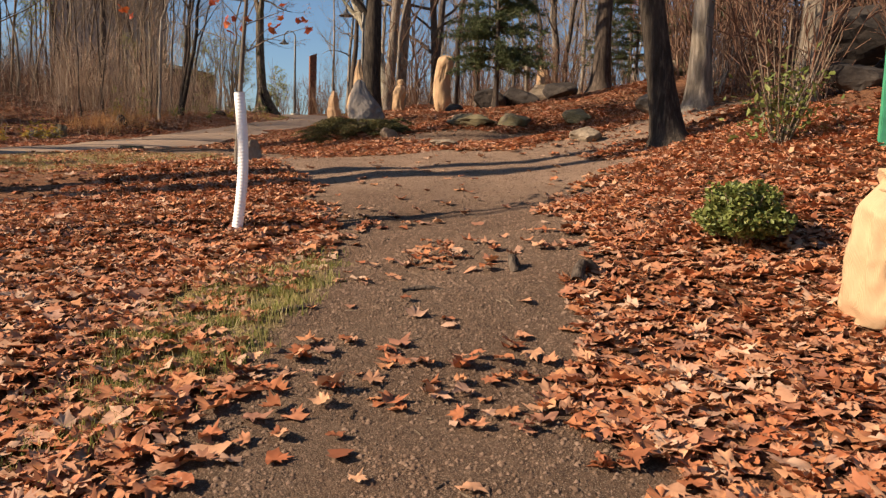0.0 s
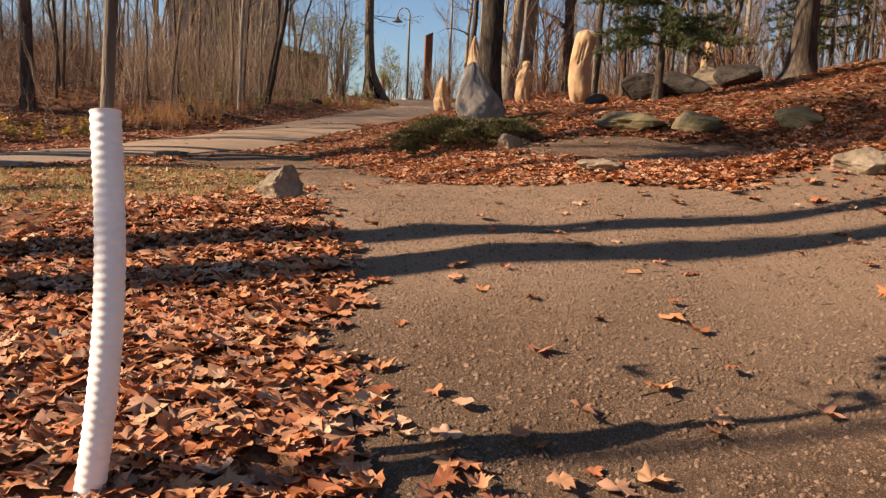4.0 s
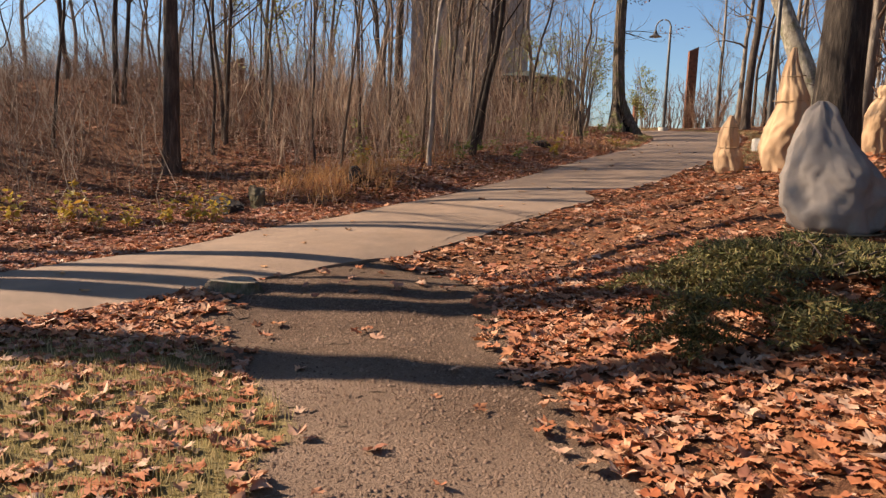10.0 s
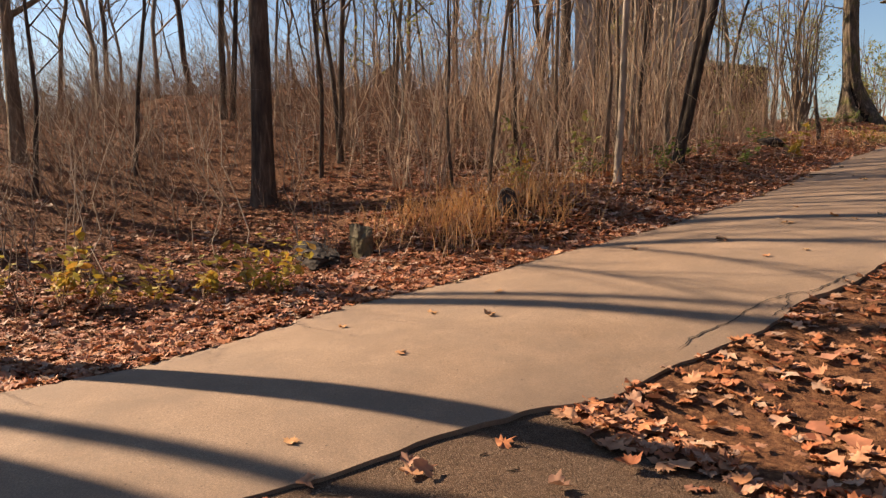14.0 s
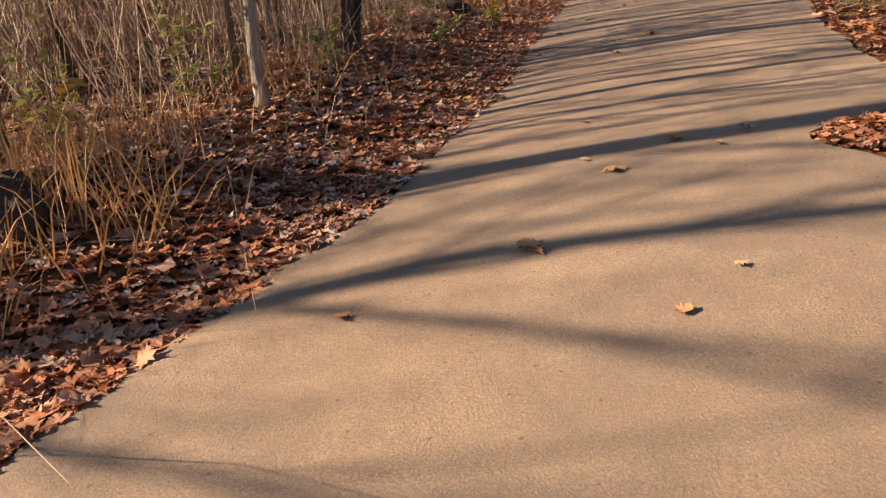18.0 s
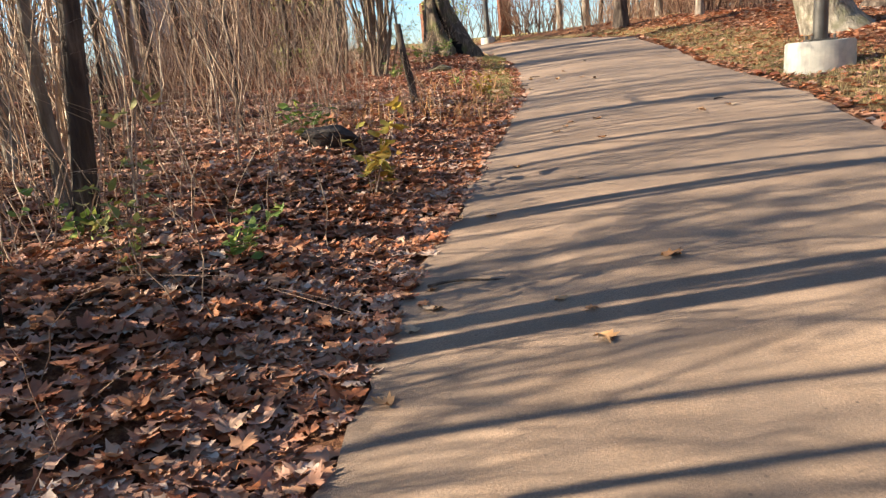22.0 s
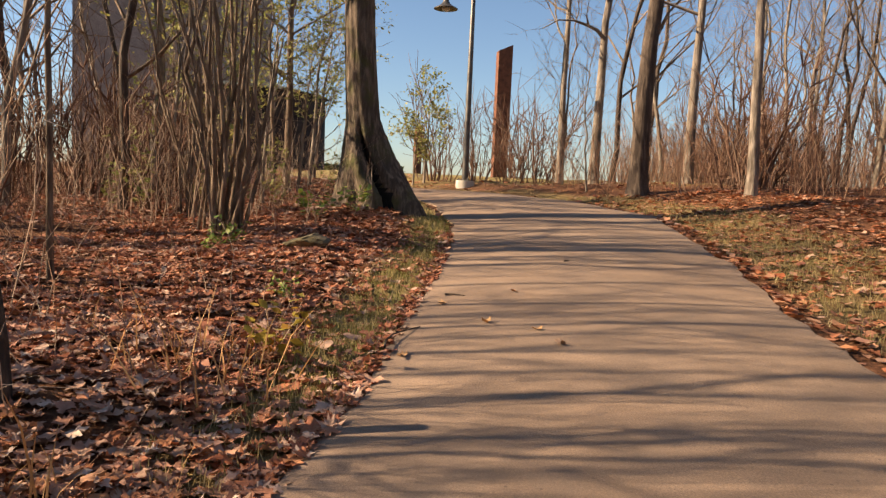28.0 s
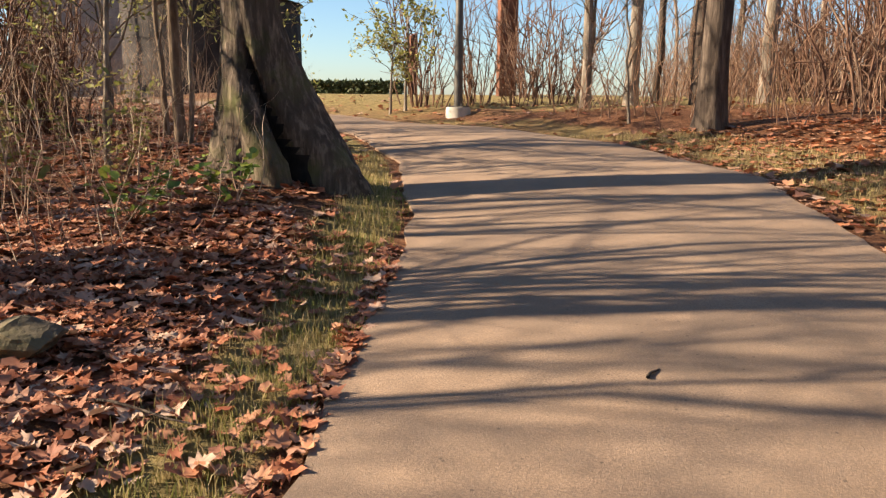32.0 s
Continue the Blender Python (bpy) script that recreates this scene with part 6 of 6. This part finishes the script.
root_stub(2.07, 4.25, 0.14, 95, "short dark root stub rising from the dirt", 0.032, 0.1)
root_stub(2.58, 4.12, 0.36, 60, "dark curved root breaking through the dirt", 0.045, 0.1)
root_stub(1.6, 3.75, 0.4, 10, "thin half-buried root in the dirt", 0.018, 0.03)
root_stub(0.95, 3.3, 0.5, 40, "thin half-buried root at the trail edge", 0.015, 0.03)


def green_post(x, y):
    ob = thing("metal_post", x, y, at_ground(x, y), "green painted metal post on the leaf-covered slope", "post")
    bm = bmesh.new()
    bmesh.ops.create_cube(bm, size=1, matrix=Matrix.Translation((0, 0, 0.6)) @ Matrix.Diagonal((0.075, 0.075, 1.5, 1)))
    bmesh.ops.bevel(bm, geom=bm.edges[:], offset=0.008, segments=2, affect='EDGES')
    part("shaft", bm, M_POST_GREEN, ob, smooth=False)
    bm = bmesh.new()
    bmesh.ops.create_cube(bm, size=1, matrix=Matrix.Translation((0, 0, 1.36)) @ Matrix.Diagonal((0.09, 0.09, 0.03, 1)))
    bmesh.ops.bevel(bm, geom=bm.edges[:], offset=0.008, segments=2, affect='EDGES')
    part("cap", bm, M_POST_GREEN, ob, smooth=False)


green_post(5.25, 6.85)


def dead_stub(x, y):
    rows = np.array([[0.03, 0, -0.08, 0.06], [0.02, 0, 0.0, 0.052], [0.0, 0, 0.25, 0.048], [-0.07, 0.0, 0.6, 0.045], [-0.12, 0.01, 0.98, 0.042]])
    v, f = tubes([rows], 9)
    ob = tagged(new("dead_stub", mesh_from("dead_stub", v, [f, (len(v) - 9 + np.arange(9))[None]], M_BARK_DARK, True)), "broken-off dead sapling stub standing in the leaves", "stump")
    ob.matrix_world = pose(x, y, at_ground(x, y))


dead_stub(-12.05, 29.1)


# ---- tower and drum building beyond the hill, low wall ----
def tower():
    ob = thing("stone_tower", -40.0, 60.6, at_ground(-36, 60), "tall plain grey-brown stone tower behind bare trees", "tower", turn=30)
    for dx, dy, sx, sy in ((0, -4, 9, 0.6), (0, 4, 9, 0.6), (-4.2, 0, 0.6, 7.4), (4.2, 0, 0.6, 7.4)):
        bm = bmesh.new()
        bmesh.ops.create_cube(bm, size=1, matrix=Matrix.Translation((dx, dy, 10.5)) @ Matrix.Diagonal((sx, sy, 22, 1)))
        part("wall", bm, M_TOWER, ob, smooth=False)
    bm = bmesh.new()
    bmesh.ops.create_cube(bm, size=1, matrix=Matrix.Translation((0, 0, 21.7)) @ Matrix.Diagonal((9.5, 9.1, 0.5, 1)))
    part("roof", bm, M_TOWER, ob, smooth=False)
    ob = thing("round_building", -31.5, 56.0, at_ground(-31.5, 56), "dark round stone building with a shallow cone roof", "building")
    bm = bmesh.new()
    bmesh.ops.create_cone(bm, cap_ends=True, segments=40, radius1=3.5, radius2=3.45, depth=4.4, matrix=Matrix.Translation((0, 0, 1.4)))
    part("wall", bm, M_STONE_DARK, ob, smooth=False)
    bm = bmesh.new()
    bmesh.ops.create_cone(bm, cap_ends=True, segments=40, radius1=3.6, radius2=0.4, depth=0.7, matrix=Matrix.Translation((0, 0, 3.9)))
    part("roof", bm, M_BLADE, ob, smooth=False)


tower()


def low_wall():
    ob = thing("hedge", -40, 82, at_ground(-40, 82), "long low dark clipped hedge across the far lawn", "hedge", turn=8)
    rng = np.random.default_rng(70)
    n = 9000
    p = np.stack([rng.uniform(-14, 3.6, n), rng.uniform(-0.5, 0.5, n), rng.uniform(0, 1.15, n)], -1)
    v, f = leaf_field(p[:, 0], p[:, 1], p[:, 2], rng.uniform(0.12, 0.25, n), rng, [(0, -1), (0.5, 0), (0, 1), (-0.5, 0)], 1.0)
    arr_part("foliage", v, f, M_NEEDLE, ob)


low_wall()


# ---- undergrowth by the path ----
def leafy_plant(seed, material, label, n=26, size=(0.03, 0.06), h=0.3):
    rng = np.random.default_rng(seed)
    ob = thing("plant", 0, 0, 0, label, "plant", "leafy plants")
    rods, tips = [], []
    for k in range(7):
        a, o = rng.uniform(0, 6.283), rng.uniform(0.05, 0.3)
        hh = h * rng.uniform(0.6, 1.3)
        t = np.linspace(0, 1, 4)
        p = np.stack([math.cos(a) * o * t, math.sin(a) * o * t, hh * t - 0.03 * t ** 2 - 0.02, 0.004 * (1 - 0.6 * t)], -1)
        rods.append(p)
        tips += [p[rng.integers(1, 4), :3] + rng.normal(0, 0.04, 3) for _ in range(n // 5)]
    v, f = tubes(rods, 3)
    tagged(arr_part("branchwork", v, f, M_STEM, ob), kind="stuff")
    q = np.array(tips)
    v, f = leaf_field(q[:, 0], q[:, 1], q[:, 2], rng.uniform(size[0], size[1], len(q)), rng, [(0, -1), (0.45, -0.5), (0.55, 0.1), (0.3, 0.6), (0, 1), (-0.3, 0.6), (-0.55, 0.1), (-0.45, -0.5)], 0.6)
    arr_part("foliage", v, f, material, ob)
    return ob


def undergrowth():
    rng = np.random.default_rng(46)
    green = [leafy_plant(200 + k, M_GREEN, "low bramble with bright green leaves in the leaf drift", 40, (0.028, 0.055)) for k in range(3)]
    spots = [(-10.75, 21.75), (-11.3, 22.45), (-10.6, 23.45), (-11.5, 23.3), (-11.9, 26.4), (-11.4, 20.9), (-12.3, 31.6), (-14.6, 35.4), (-15.6, 36.6), (-14.3, 33.3), (-14.2, 36.0), (-13.95, 32.6)]
    plant_all(green, spots, rng, 0.8, 1.3)
    gold = [leafy_plant(210 + k, M_YELLOW, "low plant with yellowing leaves at the wood's edge", 40, (0.03, 0.055), 0.35) for k in range(3)]
    spots = [(-11.1, 14.55), (-10.8, 14.9), (-11.3, 14.2), (-10.7, 15.3), (-11.6, 13.9), (-13.2, 12.9), (-13.0, 13.3), (-12.2, 13.5), (-10.9, 15.8), (-10.4, 15.4), (-10.6, 25.0), (-11.3, 19.2), (-11.6, 30.4)]
    plant_all(gold, spots, rng, 0.8, 1.3)
    # straw tussocks
    parts = []
    for x0, y0, n in ((-11.0, 18.0, 230), (-10.75, 18.75, 220), (-10.9, 19.5, 100), (-11.4, 17.6, 130), (-10.45, 17.75, 170), (-10.2, 18.5, 110), (-10.9, 21.0, 90), (-11.3, 28.3, 80), (-11.7, 30.0, 50), (-11.9, 27.2, 60)):
        x, y = x0 + rng.normal(0, 0.26, n), y0 + rng.normal(0, 0.26, n)
        v, (q, t) = blades(x, y, ground(x, y), rng.uniform(0.14, 0.5, n), np.full(n, 0.005), rng, 1.25)
        parts.append((v, q, t))
    base, vs, qs, ts = 0, [], [], []
    for v, q, t in parts:
        vs.append(v)
        qs.append(q + base)
        ts.append(t + base)
        base += len(v)
    stuff("straw_grass", np.concatenate(vs), [np.concatenate(qs), np.concatenate(ts)], M_STRAW, "pale dry straw grass tufts along the bank", "dry grass")
    # turf
    u = lambda x: rng.uniform(0, 1, len(x))
    x, y = scatter(rng, 34000, -15, 3, 0.5, 42, lambda x, y: (u(x) < lawn(x, y)) & (lawn(x, y) > 0.3) & ~on_asphalt(x, y))
    v, f = blades(x, y, ground(x, y), rng.uniform(0.03, 0.09, len(x)), np.full(len(x), 0.003), rng, 0.8)
    stuff("turf", v, f, M_GRASS, "short yellow-green grass between the leaves", "grass")
    # greener tufts at the edge of the dirt and of the path
    x, y = scatter(rng, 5200, -0.6, 1.2, 1.2, 5.4, lambda x, y: (u(x) < 1.1 - np.hypot((x - 0.45) / 0.5, (y - 3.2) / 1.7)) & (waves(x, y, 0.5, 2.0) > -0.15))
    x2, y2 = scatter(rng, 3400, -14.5, -10.6, 30, 38, lambda x, y: (left_edge(y) - x > 0.03) & (left_edge(y) - x < 0.55) & (waves(x, y, 0.45, 4.0) > -0.1))
    x, y = np.concatenate([x, x2]), np.concatenate([y, y2])
    v, f = blades(x, y, ground(x, y), rng.uniform(0.025, 0.075, len(x)), np.full(len(x), 0.003), rng, 0.9)
    stuff("grass_tufts", v, f, M_GRASS_GREEN, "short green and straw grass tufts at the edge of the dirt", "grass")
    # grit on the trail
    x, y = scatter(rng, 90000, -7, 4, 0.3, 14, lambda x, y: u(x) < trail(x, y))
    s = rng.uniform(0.003, 0.010, len(x)) * rng.choice([1, 1, 1, 1.8], len(x))
    o = np.array([[1, 0, 0], [-0.4, 0.9, 0], [-0.5, -0.8, 0], [0.05, 0, 0.8]])
    a = rng.uniform(0, 6.28, len(x))
    ca, sa = np.cos(a)[:, None], np.sin(a)[:, None]
    v = np.stack([x[:, None] + s[:, None] * (ca * o[:, 0] - sa * o[:, 1]), y[:, None] + s[:, None] * (sa * o[:, 0] + ca * o[:, 1]), ground(x, y)[:, None] + s[:, None] * o[None, :, 2] - 0.001], -1).reshape(-1, 3)
    f = (np.arange(len(x)) * 4)[:, None, None] + np.array([[0, 1, 3], [1, 2, 3], [2, 0, 3]])[None]
    stuff("trail_grit", v, f.reshape(-1, 3), M_GRIT, "small stones and grit on the dirt trail", "gravel")


def debris():
    rng = np.random.default_rng(48)
    n = 1500
    x, y = scatter(rng, n, -7, 4.5, 0.3, 15, lambda x, y: ~on_asphalt(x, y))
    a = rng.uniform(0, 6.283, n)
    ln = rng.uniform(0.02, 0.08, n)
    parts = []
    z = ground(x, y) + 0.006
    w = 0.0022
    d = np.stack([np.cos(a), np.sin(a)], -1) * ln[:, None]
    q = np.stack([-np.sin(a), np.cos(a)], -1) * w
    p0, p1 = np.stack([x, y], -1) - d / 2, np.stack([x, y], -1) + d / 2
    z1 = ground(p1[:, 0], p1[:, 1]) + 0.006
    z0 = ground(p0[:, 0], p0[:, 1]) + 0.006
    v = np.stack([np.c_[p0 - q, z0 - 0.004], np.c_[p0 + q, z0 - 0.004], np.c_[p0, z0 + 0.003], np.c_[p1 - q, z1 - 0.004], np.c_[p1 + q, z1 - 0.004], np.c_[p1, z1 + 0.003]], 1).reshape(-1, 3)
    f = (np.arange(n) * 6)[:, None, None] + np.array([[0, 1, 4, 3], [1, 2, 5, 4], [2, 0, 3, 5]])[None]
    stuff("twig_debris", v, f.reshape(-1, 4), M_TWIG, "small broken twigs strewn over the dirt and leaves", "twigs")


debris()
M_GRIT = leafy("trail_grit", (0.08, 0.049, 0.033), (0.21, 0.135, 0.088), (0.29, 0.195, 0.135), (0.14, 0.089, 0.057), (0.24, 0.16, 0.107), rough=0.9)
undergrowth()


# ---- single leaves, sticks and cracks on the asphalt ----
def path_leaves():
    rng = np.random.default_rng(47)
    spots = [(-7.97, 19.7), (-8.16, 19.86), (-7.75, 20.19), (-7.52, 20.11), (-7.4, 20.41), (-8.14, 18.79), (-8.49, 23.94), (-9.56, 23.51), (-9.49, 23.3), (-9.48, 23.09), (-8.76, 23.33), (-9.29, 26.75), (-8.3, 28.16), (-10.19, 31.46), (-8.26, 28.08), (-8.52, 27.83), (-8.22, 15.98), (-7.34, 18.75), (-7.48, 18.38), (-8.09, 18.75), (-8.63, 16.46), (-7.82, 12.41), (-7.41, 14.04), (-8.66, 23.08), (-8.9, 15.2), (-8.05, 15.1)]
    for k in range(24):
        y = rng.uniform(11.5, 33)
        spots.append((float(left_edge(y)) + rng.uniform(0.08, 0.9) ** 2 * 1.2 + 0.06, y))
    for k, (x, y) in enumerate(spots):
        big = k in (0, 5, 6)
        v, f = leaf_field(np.zeros(1), np.zeros(1), np.zeros(1), np.array([0.10 if big else rng.uniform(0.05, 0.08)]), rng, maple_outline(), 0.12)
        ob = tagged(new("fallen_leaf", mesh_from("fallen_leaf", v, f, M_LEAF_ONE)), "single dry curled maple leaf lying on the asphalt", "leaf", "leaves on the path")
        ob.matrix_world = pose(x, y, road_z(x, y) + 0.004, 0, 0, rng.uniform(0, 360))


path_leaves()


def stick(x, y, length, turn, z, label="thin dry stick lying on the asphalt", r=0.006):
    t = np.linspace(0, 1, 6)
    rows = np.stack([length * (t - 0.5), 0.06 * length * np.sin(5 * t), 0.004 + 0.02 * length * np.sin(3 * t), r * (1 - 0.6 * t)], -1)
    v, f = tubes([rows], 5)
    ob = tagged(new("stick", mesh_from("stick", v, f, M_BARK_DARK)), label, "stick", "sticks")
    ob.matrix_world = pose(x, y, z, 0, 0, turn)


for x, y, ln, turn in ((-11.36, 32.6, 0.17, 20), (-10.9, 34.55, 0.12, 80), (-9.4, 23.6, 0.4, 25), (-8.4, 28.6, 0.15, 60)):
    stick(x, y, ln, turn, road_z(x, y), r=0.009)
for x, y, ln, turn in ((-10.1, 18.3, 0.7, 40), (-9.75, 20.6, 0.6, 15), (-10.3, 17.6, 0.8, 130), (-12.6, 33.4, 0.7, 10), (-10.6, 22.9, 0.9, 60), (-11.2, 31.3, 0.8, 100)):
    stick(x, y, ln, turn, at_ground(x, y) + 0.04, "thin dry stick lying on the leaves", 0.008)


def crack(points, width, label):
    rng = np.random.default_rng(len(points))
    p = np.array(points)
    t = np.linspace(0, len(p) - 1, len(p) * 12)
    x, y = np.interp(t, range(len(p)), p[:, 0]) + np.convolve(rng.normal(0, 0.012, len(t)), [0.3, 0.4, 0.3], "same"), np.interp(t, range(len(p)), p[:, 1])
    w = width * (0.35 + 0.9 * np.convolve(rng.uniform(0, 1, len(t)), [0.25, 0.5, 0.25], "same")) * np.clip(np.sin(np.linspace(0.06, 3.08, len(t))) * 3, 0.15, 1)
    z = np.array([road_z(a, b) for a, b in zip(x, y)]) + 0.004
    v = np.concatenate([np.stack([x - w, y, z], -1), np.stack([x + w, y + w * 0.5, z], -1)])
    n = len(t)
    i = np.arange(n - 1)
    ob = new("crack", mesh_from("crack", v, np.stack([i, n + i, n + i + 1, i + 1], -1), M_CRACK))
    ob.parent = road
    tagged(ob, label)


crack([(-6.9, 16.3), (-6.95, 16.56), (-6.9, 16.9), (-6.93, 17.3), (-6.86, 17.55), (-6.77, 17.7), (-6.75, 17.95), (-6.77, 18.1), (-6.7, 18.35)], 0.007, "dark open crack")
crack([(-6.86, 17.5), (-6.78, 17.35), (-6.76, 17.1)], 0.005, "dark open crack")
crack([(-9.4, 25.6), (-8.9, 25.2), (-8.1, 25.5)], 0.004, "hairline crack")


# ---- saplings that keep some leaves ----
def leafy_saplings():
    rng = np.random.default_rng(90)
    pale = [leafy_sapling(300 + k, 3.6 + 0.5 * k, "young tree with sparse pale yellow-green leaves", M_PALE_LEAF, 620, (0.035, 0.065)) for k in range(3)]
    spots = [(-17.8, 40.2), (-18.6, 41.6), (-19.6, 39.8), (-20.4, 42.4), (-17.0, 38.6), (-21.5, 40.6), (-19.0, 37.4), (-16.6, 37.0), (-17.8, 29.8), (-19.6, 26.0), (-22.0, 24.6), (-15.8, 20.6)]
    plant_all(pale, spots, rng, 0.75, 1.2)
    lush = leafy_sapling(310, 2.5, "small tree with pale green-yellow leaves near the far lamp", M_PALE_LEAF, 750, (0.04, 0.07))
    lush.matrix_world = pose(-17.6, 45.6, at_ground(-17.6, 45.6))
    lush = leafy_sapling(311, 1.7, "low leafy bush with pale green-yellow leaves near the far lamp", M_PALE_LEAF, 500, (0.04, 0.065))
    lush.matrix_world = pose(-17.8, 45.3, at_ground(-17.8, 45.3))
    low = [leafy_plant(230 + k, M_PALE_LEAF, "leggy plant with small yellow-green leaves", 60, (0.03, 0.05), 0.75) for k in range(2)]
    plant_all(low, [(-17.0, 36.0), (-16.0, 36.6), (-17.8, 36.8), (-15.9, 35.6), (-18.6, 36.2), (-16.8, 37.6), (-17.4, 38.2), (-18.2, 37.8), (-16.4, 38.8), (-19.4, 37.0), (-17.0, 34.8), (-18.0, 35.2), (-16.1, 39.8), (-10.75, 22.9), (-11.1, 20.2), (-11.0, 19.0)], rng, 0.8, 1.2)


M_PALE_LEAF = leafy("pale_sapling_leaves", (0.36, 0.34, 0.10), (0.26, 0.30, 0.08), (0.46, 0.40, 0.14), (0.18, 0.24, 0.06), rough=0.6, through=0.35)
leafy_saplings()
